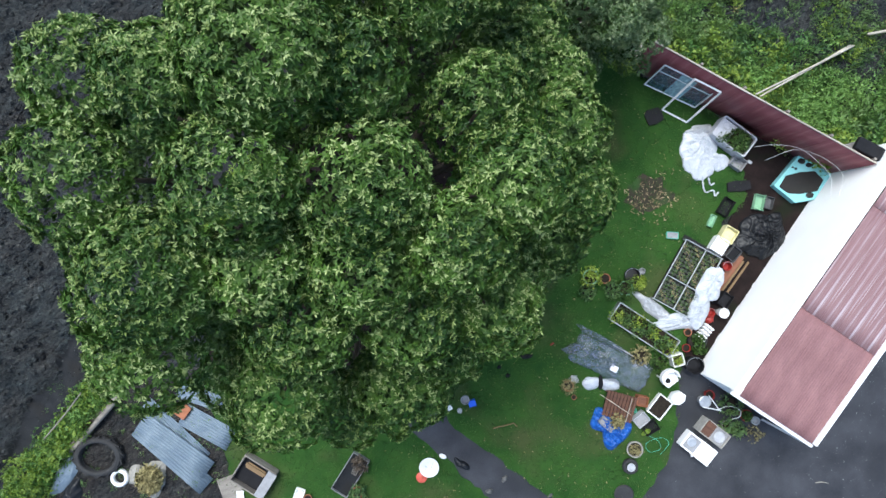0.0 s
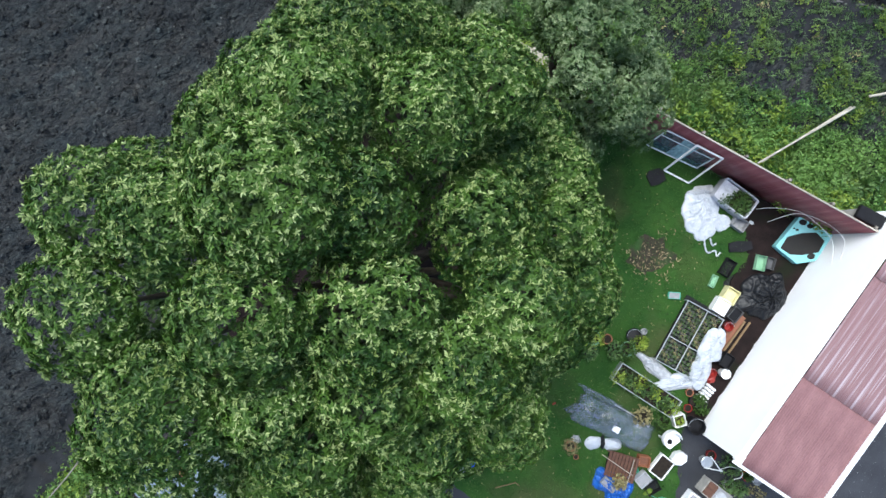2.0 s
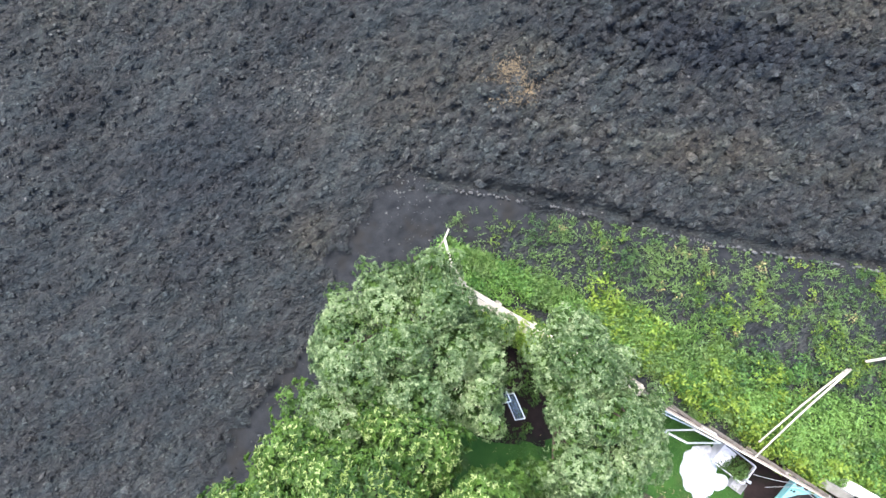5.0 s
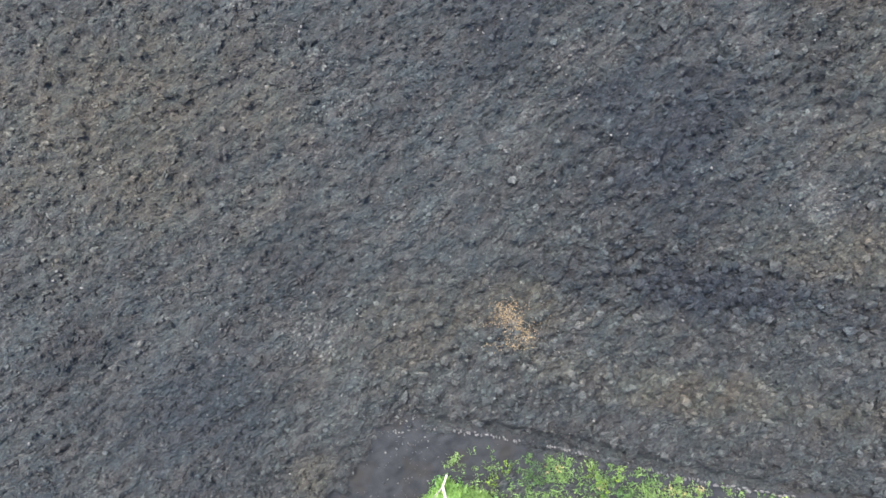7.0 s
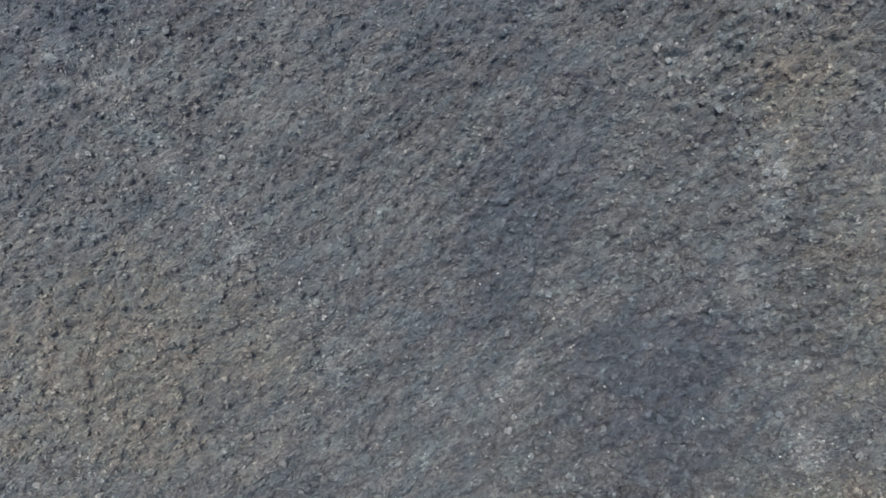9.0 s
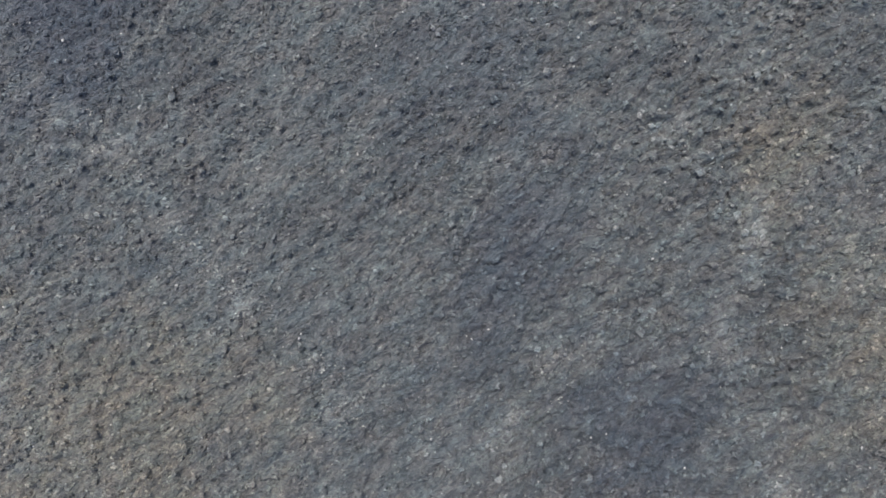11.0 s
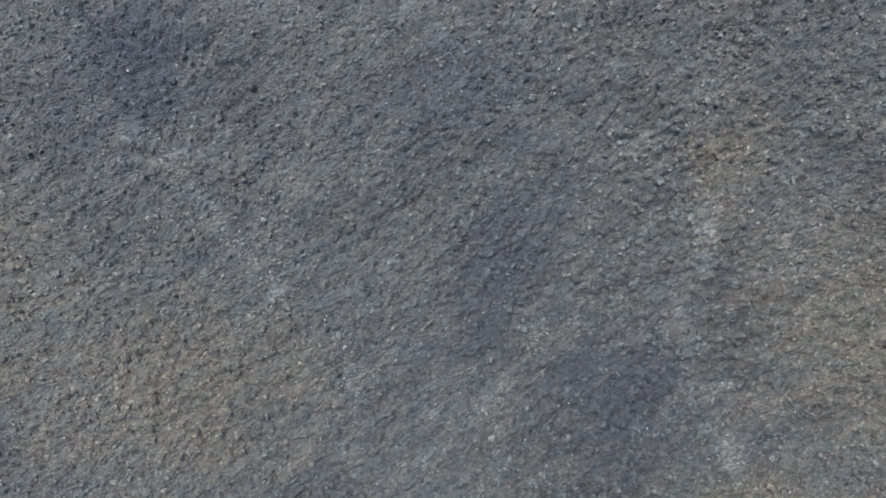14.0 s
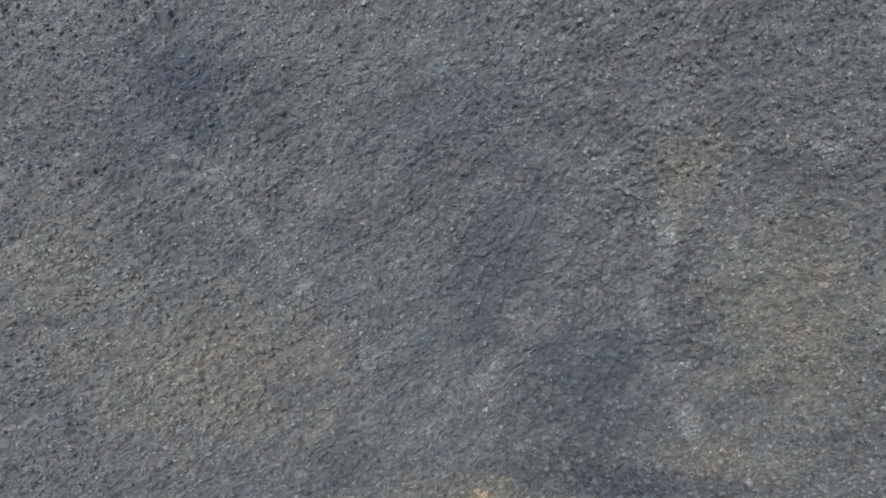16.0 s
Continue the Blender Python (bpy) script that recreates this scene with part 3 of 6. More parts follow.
# ---- ground: one sheet to the horizon, with clods and furrows on the ploughed field ----
fine_x, fine_y = np.r_[np.arange(-26, -17, 0.16), np.arange(-17, 17, 0.11), np.arange(17, 26.01, 0.16)], np.r_[np.arange(-13, 10, 0.16), np.arange(10, 42, 0.11), np.arange(42, 49.01, 0.16)]
gx = np.r_[-2500, -700, -200, -80, -45, -33, fine_x, 33, 45, 80, 200, 700, 2500]
gy = np.r_[-2500, -700, -200, -80, -40, -20, fine_y, 55, 70, 100, 200, 700, 2500]
GX, GY = np.meshgrid(gx, gy)


def clods(x, y, size, seed, fill=0.75):
    """Domed clods, one to a jittered cell and each of its own height; flat soil between them."""
    u, v = x / size, y / size
    iu, iv = np.floor(u).astype(int), np.floor(v).astype(int)
    best = np.zeros(np.shape(x))
    for a in (-1, 0, 1):
        for b in (-1, 0, 1):
            cu, cv = (iu + a + seed * 37) & 511, (iv + b + seed * 91) & 511
            px, py, tall = TABLE[cu, cv], TABLE[(cu + 171) & 511, cv], TABLE[cu, (cv + 233) & 511]
            ang, r = TABLE[(cu + 57) & 511, (cv + 121) & 511] * 3.1, fill * (0.45 + 0.55 * tall)
            du, dv = u - iu - a - px, v - iv - b - py
            e, f = du * np.cos(ang) + dv * np.sin(ang), dv * np.cos(ang) - du * np.sin(ang)
            best = np.maximum(best, (0.4 + 0.6 * tall) * np.sqrt(np.clip(1 - (e / r) ** 2 - (f / (r * 0.62)) ** 2, 0, 1)))
    return best


EDGE_LINE = [(-0.85, 13.65), (1.64, 13.3), (4.0, 12.87), (6.3, 12.34), (8.4, 11.82), (10.5, 11.44), (15.9, 10.55), (20, 9.75), (42, 5.4)]
MUD = [(-1.9, 13.95), (-0.4, 13.6), (3.0, 12.95), (5.9, 12.3), (10.5, 11.45), (20, 9.75), (20, 8), (10, 10.5), (3, 12), (0, 11.6), (-2, 9.3), (-5.5, 4.7), (-15.6, -8.8), (-16.3, -8.2), (-7.0, 5.5), (-4.7, 8.2), (-3.9, 10.9), (-3.0, 12.7)]


def on_mud(x, y):
    u, v = vnoise(x * 0.9 + 11, y * 0.9) + 0.5 * vnoise(x * 3.1, y * 3.1 + 40) - 0.75, vnoise(x * 0.9, y * 0.9 + 77) + 0.5 * vnoise(x * 3.1 + 23, y * 3.1) - 0.75
    return inside(MUD, x + 0.8 * u, y + 0.8 * v)


def field_height(x, y):
    garden = inside(GARDEN, x, y) | inside(WEEDS, x, y) | on_mud(x, y)
    edge = np.min([near_line(x, y, a, b) for a, b in zip(EDGE_LINE, EDGE_LINE[1:])], axis=0)
    s, c = x * 0.8 + y * 0.6, -x * 0.6 + y * 0.8
    wx, wy = s + 0.3 * vnoise(x * 1.7, y * 1.7), c + 0.3 * vnoise(x * 1.7 + 50, y * 1.7)
    coarse = np.clip(1.3 - np.minimum(near_line(x, y, (0.0, 15.6), (17, 12.8)), 1.6 * near_line(x, y, (4.5, 18.9), (17, 17.6))) / 5, 0.5, 1.1)
    lump = 0.25 * coarse * clods(wx * 0.82, wy * 1.2, 0.55, 1) + 0.2 * clods(wx * 0.82 + 7, wy * 1.2 + 3, 0.36, 2)
    rough = (0.65 + 0.6 * vnoise(x * 0.3 + 70, y * 0.3)) * (0.92 + 0.55 * np.clip((x + 1) / 9, 0, 1) * np.clip((y - 15) / 6, 0, 1))
    wave = 0.1 * vnoise(s * 0.25, c * 1.1) + 0.07 * vnoise(x * 0.4 + 9, y * 0.4) + 0.13 * vnoise(s * 0.5 + 5, c * 2.2)
    line = 0
    for a, b in (((-1.2, 14.0), (0.4, 17.3)), ((0.4, 17.3), (1.4, 20.4)), ((1.4, 20.4), (5.0, 19.9)), ((5.0, 19.9), (17.0, 18.4))):
        line = np.maximum(line, np.exp(-(near_line(x, y, a, b) / 0.22) ** 2))
    ditch = np.exp(-((edge - 0.3) / 0.2) ** 2)
    k = np.where(on_mud(x, y), 0.35, np.where(garden, 0.05, 1 - 0.7 * ditch))
    return (lump * rough + wave - 0.12 * line) * k - 0.06 - np.where(garden, 0, 0.3 * ditch)


GZ = field_height(GX, GY)
ny, nx = GX.shape
ii, jj = np.meshgrid(np.arange(ny - 1), np.arange(nx - 1), indexing="ij")
quads = np.c_[(ii * nx + jj).ravel(), (ii * nx + jj + 1).ravel(), ((ii + 1) * nx + jj + 1).ravel(), ((ii + 1) * nx + jj).ravel()]
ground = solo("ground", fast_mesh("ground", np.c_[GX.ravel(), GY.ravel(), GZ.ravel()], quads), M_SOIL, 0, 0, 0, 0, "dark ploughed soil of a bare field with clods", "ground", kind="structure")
ground.data.materials.append(M_MUD)
mid_x, mid_y = GX.ravel()[quads].mean(1), GY.ravel()[quads].mean(1)
ground.data.polygons.foreach_set("material_index", ((on_mud(mid_x, mid_y)) & (np.hypot(mid_x, mid_y) < 40)).astype(np.int32))

ICO = bmesh.new()
bmesh.ops.create_icosphere(ICO, subdivisions=1, radius=1)
ICO_V = np.array([v.co[:] for v in ICO.verts])
ICO_F = np.array([[v.index for v in f.verts] for f in ICO.faces])
ICO.free()
OCT_V = np.array([(1, 0, 0), (0, 1, 0), (-1, 0, 0), (0, -1, 0), (0.2, 0.1, 0.9), (0, 0, -0.9), (0.6, -0.5, 0.6), (-0.5, 0.55, 0.6)])
OCT_F = np.array([(0, 1, 4), (1, 7, 4), (1, 2, 7), (7, 2, 4), (2, 3, 4), (3, 6, 4), (3, 0, 6), (6, 0, 4), (1, 0, 5), (2, 1, 5), (3, 2, 5), (0, 3, 5)])


def lumps(x, y, z, r, seed, flat=0.6, base=None, rough=1.0, vary=(0.6, 1.35), turn=None):
    """Many uneven lumps as one mesh; turn: the mean and the spread of the way they lie."""
    rs = np.random.RandomState(seed)
    n = len(x)
    s = rs.uniform(vary[0], vary[1], (n, 1, 3)) * np.asarray(r)[:, None, None] * np.array([1, 1, flat])
    bv, bf = base or (ICO_V, ICO_F)
    q = bv[None] * (1 + rs.uniform(-0.3, 0.3, (n, len(bv), 1)) * rough)
    a = rs.uniform(0, 2 * np.pi, n) if turn is None else rs.normal(turn[0], turn[1], n)
    c, t = np.cos(a)[:, None], np.sin(a)[:, None]
    q = q * s
    v = np.stack([q[..., 0] * c - q[..., 1] * t + np.asarray(x)[:, None], q[..., 0] * t + q[..., 1] * c + np.asarray(y)[:, None], q[..., 2] + np.asarray(z)[:, None]], -1)
    f = bf[None] + (np.arange(n) * len(bv))[:, None, None]
    return fast_mesh("lumps", v.reshape(-1, 3), f.reshape(-1, 3))


CLOD_V = np.array([(1, 0, -0.1), (0.1, 0.8, -0.1), (-1, 0.1, -0.1), (-0.1, -0.85, -0.1), (0.25, 0.1, 0.85), (0.6, -0.45, 0.55), (-0.5, 0.45, 0.6)])
CLOD_F = np.array([(0, 1, 4), (1, 6, 4), (1, 2, 6), (6, 2, 4), (2, 3, 4), (3, 5, 4), (3, 0, 5), (5, 0, 4)])
rs = np.random.RandomState(3)
cx, cy = rs.uniform(-25, 25, 75000), rs.uniform(-12, 47, 75000)
bare = on_mud(cx, cy)
keep = ~(inside(GARDEN, cx, cy) | inside(WEEDS, cx, cy)) & (~bare | (rs.rand(len(cx)) < 0.4)) & (np.min([near_line(cx, cy, a, b) for a, b in zip(EDGE_LINE, EDGE_LINE[1:])], axis=0) > 0.4)
keep &= rs.rand(len(cx)) < 0.6 + 0.4 * vnoise(cx * 0.35, cy * 0.35)
cx, cy, bare = cx[keep], cy[keep], bare[keep]
big = np.clip(1.7 - np.minimum(near_line(cx, cy, (0.0, 15.6), (17, 12.8)), 1.4 * near_line(cx, cy, (4.5, 18.9), (17, 17.6))) / 4.5, 1.0, 1.35) * (1 + 0.22 * np.clip((cx + 1) / 9, 0, 1))
cr = (0.032 + 0.07 * rs.rand(len(cx)) ** 1.8 + 0.07 * rs.rand(len(cx)) ** 16) * big * np.where(bare, 0.42, 1)
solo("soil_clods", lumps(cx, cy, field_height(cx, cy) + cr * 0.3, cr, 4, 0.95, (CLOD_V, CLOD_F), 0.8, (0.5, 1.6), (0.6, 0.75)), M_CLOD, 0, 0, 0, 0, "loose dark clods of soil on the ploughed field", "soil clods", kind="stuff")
n1, n2 = 1500, 700
kx, ky = np.r_[rs.uniform(-24, 24, n1), rs.uniform(3.5, 17.5, n2)], np.r_[rs.uniform(9, 46, n1), 18.7 - 0.1 * (rs.uniform(3.5, 17.5, n2) - 4.5) + rs.normal(size=n2) * 1.0]
keep = ~(inside(GARDEN, kx, ky) | inside(WEEDS, kx, ky) | on_mud(kx, ky)) & (np.min([near_line(kx, ky, a, b) for a, b in zip(EDGE_LINE, EDGE_LINE[1:])], axis=0) > 0.5)
kx, ky = kx[keep], ky[keep]
kr = 0.09 + 0.09 * rs.rand(len(kx)) ** 2
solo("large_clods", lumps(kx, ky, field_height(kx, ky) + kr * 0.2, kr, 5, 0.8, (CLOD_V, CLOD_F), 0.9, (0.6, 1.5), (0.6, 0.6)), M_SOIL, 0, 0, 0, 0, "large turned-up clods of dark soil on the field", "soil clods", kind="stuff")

# ---- ground cover ----
LAWN = [(-7.4, -8.6), (-8.6, -4.2), (-7.5, 0), (-4.5, 4.5), (-1, 8.5), (1.5, 8.6), (6.3, 6.35), (9.5, 4.9), (10.6, 3.9), (10.7, 1.6), (9.9, 0.9), (9.2, -1.6), (8.6, -3.4),
        (8.35, -5.0), (8.3, -6.2), (8.0, -7.4), (7.2, -8.7), (6.0, -9.8), (4.4, -9.3), (-0.35, -5.7), (-1.3, -6.3), (1.7, -8.9), (2.4, -11), (-7.5, -12)]
patch("lawn", LAWN, 0.02, 0.12, M_GRASS, "short green garden lawn strewn with fallen leaves", "lawn")
DRIVE = [(-1.9, -5.6), (0.3, -4.7), (8.5, -3.7), (9.2, -4.3), (12, -1.5), (24, 2), (24, -16), (-3, -16)]
patch("driveway", DRIVE, 0.008, 0.1, M_ASPHALT, "worn dark asphalt driveway with a branching path", "driveway", wobble=0.04)
patch("earth_strip", [(8.3, -4.2), (9.1, -4.2), (14.1, 3.3), (10.6, 4.3), (10.4, 1.5), (9.3, -1.2), (8.6, -3.3)], 0.014, 0.1, M_EARTH, "trodden brown earth beside the white wall", "bare earth")
patch("bare_patch", [(6.5, 2.1), (6.9, 2.45), (7.5, 2.5), (8.0, 2.2), (8.1, 1.75), (7.75, 1.35), (7.3, 1.1), (6.9, 1.3), (6.6, 1.6)], 0.026, 0.02, M_BARE, "bare brown patch in the lawn with sticks", "bare earth", wobble=0.24, step=0.2)
patch("yard_soil", [(-7.4, -8.4), (-8.4, -4.2), (-11.2, -4.6), (-13.6, -7.2), (-14.6, -9.5), (-14, -14), (-7.3, -14)], 0.012, 0.1, M_YARD, "trodden dark soil yard with scrap", "bare earth")
# Bare earth under the crown; the crown's shade is in its near-black colour.
patch("tree_shade_soil", [(-8.4, -4.0), (-7.3, 0), (-4.3, 4.5), (-1, 8.6), (0.2, 8.2), (0.3, 3), (-0.9, -1.5), (-2.5, -4.0), (-5, -4.8)], 0.03, 0.02, M_EARTH, "bare brown earth under the tree, darkened for its shade", "bare earth", wobble=0.2)

# Dark sheet over the lawn in the tree gap, painted as its shade.
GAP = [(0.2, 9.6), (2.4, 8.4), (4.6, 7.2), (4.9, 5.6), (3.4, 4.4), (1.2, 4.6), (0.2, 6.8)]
patch("gap_shade_soil", GAP, 0.034, 0.02, M_EARTH, "dark earth between the garden trees, shade put into its colour", "bare earth", wobble=0.15)

# ---- trees ----
# rounded domes of foliage: x, y, height of the top, radius
BIG_LOBES = [(-2.4, 4.4, 11.9, 1.3), (-0.4, 4.4, 11.2, 1.1), (-1.6, 6.2, 9.6, 1.2), (0.8, 5.1, 10.4, 1.0), (-2.7, 2.9, 12.6, 1.35), (-1.45, 2.75, 11.9, 0.95), (-5.75, 2.7, 11.6, 1.1),
             (-4.35, 2.5, 12.1, 1.05), (-5.8, 1.1, 11.8, 1.1), (-3.2, 1.0, 12.3, 1.15), (-1.3, 1.0, 11.8, 1.25), (0.65, 2.5, 10.6, 1.15), (2.6, 2.5, 8.7, 1.0), (2.85, 1.2, 8.4, 1.0),
             (2.4, 3.6, 8.3, 0.95), (1.9, 4.6, 8.0, 1.0), (1.2, 1.1, 11.3, 1.05), (0.3, 0.05, 11.4, 0.95), (-4.7, -0.5, 11.9, 1.25), (-3.0, -0.3, 11.5, 1.0), (-1.3, -0.3, 11.4, 1.0),
             (-0.6, -1.2, 10.4, 1.1), (0.95, -1.2, 9.9, 1.0), (-3.3, -3.0, 9.2, 1.3), (-1.0, -3.1, 7.9, 1.3), (-5.4, -1.9, 10.5, 1.2), (-2.5, -1.3, 10.9, 1.05), (-2.5, 6.4, 9.4, 1.1),
             (-0.7, 6.7, 8.2, 1.0), (0.6, 5.9, 9.3, 0.9), (-4.9, 5.1, 8.0, 1.05), (-6.4, 3.5, 8.8, 1.0), (-3.5, 6.5, 7.9, 1.0), (-3.85, 4.0, 11.0, 0.85), (-4.5, 3.9, 9.8, 0.8), (-3.8, 5.6, 9.0, 1.0)]
SKIRT_LOBES = [(1.4, -0.4, 8.2, 0.95), (2.3, 0.2, 8.0, 0.95), (0.0, -2.2, 7.9, 1.0), (-4.4, -2.7, 8.4, 1.0), (-6.1, 0.1, 10.2, 0.95), (-2.2, -3.9, 7.0, 1.0), (2.6, 1.9, 7.6, 0.9),
               (-1.5, 7.2, 7.3, 0.9), (1.2, 3.8, 9.2, 0.95)]
BIG_LOBES = BIG_LOBES + SKIRT_LOBES


def crown_points(lobes, radius, clumps, seed, low=0.02, flat=0.72):
    """A crown of rounded lobes; each lobe is a dome of small clumps, each clump a head of leaf rosettes. Lower lobes fill the depth of the gaps."""
    rs = np.random.RandomState(seed)
    lob, rad = np.array(lobes)[:, :3], np.array(lobes)[:, 3] * 0.87
    lob = lob - np.c_[0 * rad, 0 * rad, rad * flat]
    between = []
    for i in range(len(lob)):
        for j in np.argsort(((lob - lob[i]) ** 2).sum(1))[1:4]:
            if i < j:
                between.append((lob[i] + lob[j]) / 2 - np.array([0, 0, radius * rs.uniform(1.8, 2.6)]))
    for c in lob:
        between.append(c + np.array([rs.uniform(-0.6, 0.6), rs.uniform(-0.6, 0.6), -radius * rs.uniform(1.4, 2.4)]))
    between = np.array(between)
    brad = radius * rs.uniform(0.6, 0.85, len(between))
    every, er = np.concatenate([lob, between]), np.concatenate([rad, brad])
    squash = np.array([1, 1, flat])
    P, D, T = [], [], []
    for cs, rr, share in ((lob, rad, 1.0), (between, brad, 0.5)):
        for c, r in zip(cs, rr):
            k = int(1.6 * clumps * share * (r / radius) ** 2)
            d = rs.normal(size=(k, 3))
            d /= np.linalg.norm(d, axis=1)[:, None]
            d = d[d[:, 2] > low]
            bump = 0.8 + 0.2 * vnoise(d[:, 0] * 2.3 + c[0] * 3, d[:, 1] * 2.3 + d[:, 2] + c[1] * 5) + 0.1 * vnoise(d[:, 0] * 5 + c[1], d[:, 1] * 5 + d[:, 2] * 3) + 0.08 * rs.rand(len(d)) ** 2
            tp = c + d * (r * bump)[:, None] * squash
            hid = np.zeros(len(tp), bool)
            for c2, r2 in zip(every, er):
                v = (tp - c2) / squash
                hid |= (v ** 2).sum(1) < (0.8 * r2) ** 2
                hid |= (np.hypot(v[:, 0], v[:, 1]) < 0.8 * r2) & (tp[:, 2] < c2[2] - 0.5 * r2)
            P.append(tp[~hid])
            D.append(d[~hid])
            T.append(np.full((~hid).sum(), share))
    P, D, T = np.concatenate(P), np.concatenate(D), np.concatenate(T)
    D = D + np.array([0, 0, 0.2]) + rs.normal(size=D.shape) * 0.15
    D /= np.linalg.norm(D, axis=1)[:, None]
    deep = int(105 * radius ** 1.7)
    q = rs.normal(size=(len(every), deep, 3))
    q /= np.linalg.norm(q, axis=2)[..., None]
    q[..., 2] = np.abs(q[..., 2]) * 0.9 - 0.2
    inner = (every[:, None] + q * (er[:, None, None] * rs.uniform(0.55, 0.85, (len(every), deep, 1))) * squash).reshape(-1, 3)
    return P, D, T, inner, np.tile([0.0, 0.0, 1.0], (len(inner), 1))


def clump_heads(P, D, size, per, seed):
    """Rosettes over the outer half of every clump; they open away from the clump's heart."""
    rs = np.random.RandomState(seed)
    p, d = np.repeat(P, per, axis=0), np.repeat(D, per, axis=0)
    o = rs.normal(size=p.shape)
    o /= np.linalg.norm(o, axis=1)[:, None]
    o = np.where(((o * d).sum(1) < -0.1)[:, None], -o, o)
    grow = np.repeat(rs.uniform(0.7, 1.35, len(P)), per)[:, None]
    q = o * 0.3 + d
    return p + o * size * grow * np.array([1, 1, 0.85]), q / np.linalg.norm(q, axis=1)[:, None]


def tree(base, lobes, radius, clumps, clump_r, heads, leaf, per, material, young, seed, label, group, trunk_r, fork, tips=0.5, low=0.02, name="tree"):
    t = thing(name, base[0], base[1], 0, 0, label, "tree", group)
    o = Vector((base[0], base[1], 0))
    rnd = random.Random(seed)
    top = Vector((0.1, 0.15, fork))
    part("trunk", tube([(0, 0, -0.1), (0.03, 0.02, fork * 0.35), (0.02, 0.1, fork * 0.7), top], [trunk_r * 1.35, trunk_r, trunk_r * 0.9, trunk_r * 0.7], 12), M_BARK, t, smooth=True)
    for i, c in enumerate(lobes[::max(1, len(lobes) // 52 + 1)] if len(lobes) > 52 else lobes):
        e = Vector(c[:3]) - o - Vector((0, 0, 0.6 * c[3]))
        s = top * rnd.uniform(0.7, 1.0)
        m1 = s.lerp(e, 0.4) + Vector((rnd.uniform(-0.3, 0.3), rnd.uniform(-0.3, 0.3), -0.35))
        m2 = s.lerp(e, 0.75) + Vector((rnd.uniform(-0.2, 0.2), rnd.uniform(-0.2, 0.2), -0.25))
        part("limb", tube(smooth_path([s, m1, m2, e], 4), [trunk_r * 0.42 * (1 - k / 13.5) + 0.012 for k in range(13)], 6), M_BARK, t, smooth=True)
    P, D, T, inner, up = crown_points(lobes, radius, clumps, seed, low)
    P = P - np.array(o)
    hp, hd = clump_heads(P, D, clump_r, heads, seed + 3)
    part("crown", leaf_mesh(hp, hd, per, leaf, seed + 1, spread=0.85, width=0.36, jitter=0.01, rise=(0.05, 0.5)), material, t, kind="stuff")
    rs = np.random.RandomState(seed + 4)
    # Tips thicken where a clump faces up, so light on the domes is painted.
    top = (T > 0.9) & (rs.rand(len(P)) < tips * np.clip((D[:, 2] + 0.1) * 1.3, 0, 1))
    part("toplit_tips", leaf_mesh(P[top] + D[top] * clump_r * 1.12, D[top], 7, leaf * 0.85, seed + 5, spread=0.75, width=0.34, jitter=0.01, rise=(0.15, 0.7)), young, t, "paler young leaf tips, denser on upward sides to paint top light", kind="stuff")
    # Inner leaves darker than the crown's: the shade inside is put into their colour.
    part("inner_foliage", leaf_mesh(inner - np.array(o), up, 3, leaf * 1.6, seed + 2, spread=1.6, width=0.5), M_DARKLEAF, t, "inner leaves with crown shade put into a darker green", kind="stuff")
    return t


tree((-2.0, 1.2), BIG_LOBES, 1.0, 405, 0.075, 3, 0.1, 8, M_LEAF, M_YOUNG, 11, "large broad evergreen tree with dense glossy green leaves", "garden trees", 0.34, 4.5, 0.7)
LEFT_LOBES = [(-1.2, 9.0, 6.7), (-0.2, 9.9, 5.6), (-2.2, 8.4, 6.9), (-0.6, 7.8, 7.0), (-3.0, 8.9, 5.4), (-1.8, 9.9, 5.2), (0.0, 8.6, 5.9), (-2.9, 7.4, 6.6), (0.0, 7.2, 5.4), (-1.6, 10.2, 4.5), (-0.4, 10.5, 4.4), (-2.7, 9.6, 4.6), (0.0, 9.6, 4.6), (0.85, 7.9, 4.6)]
LEFT_LOBES = LEFT_LOBES + [(0.8, 7.3, 5.6), (0.85, 9.2, 4.4), (0.7, 8.5, 5.2)]
RIGHT_LOBES = [(3.0, 9.3, 5.9), (3.5, 8.4, 6.3), (3.1, 7.4, 6.5), (3.3, 6.0, 6.8), (4.2, 7.3, 6.4), (4.9, 6.7, 5.7), (4.1, 5.5, 6.2), (5.4, 5.7, 5.0), (3.2, 4.8, 5.4), (3.0, 8.3, 5.4), (4.2, 8.2, 5.0), (5.3, 6.9, 4.4)]


def tufted(lobes, seed, per=3, spread=0.5):
    """Smaller uneven tufts of twigs round each limb's end."""
    rs = np.random.RandomState(seed)
    out = []
    for x, y, z in lobes:
        out.append((x, y, z + 0.55, 0.62))
        for k in range(per):
            a, r = rs.uniform(0, 6.28), spread * rs.uniform(0.5, 1.1)
            out.append((x + r * math.cos(a), y + r * math.sin(a), z + rs.uniform(0.0, 0.8), rs.uniform(0.34, 0.58)))
    return out


LEFT_LOBES, RIGHT_LOBES = tufted(LEFT_LOBES, 3), tufted(RIGHT_LOBES, 4)
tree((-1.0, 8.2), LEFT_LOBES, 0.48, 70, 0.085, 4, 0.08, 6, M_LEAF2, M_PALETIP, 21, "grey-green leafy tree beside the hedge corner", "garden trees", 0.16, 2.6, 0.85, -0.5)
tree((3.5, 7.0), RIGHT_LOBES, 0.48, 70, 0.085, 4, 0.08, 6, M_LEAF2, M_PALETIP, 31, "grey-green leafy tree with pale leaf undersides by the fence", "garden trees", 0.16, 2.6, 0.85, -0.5)

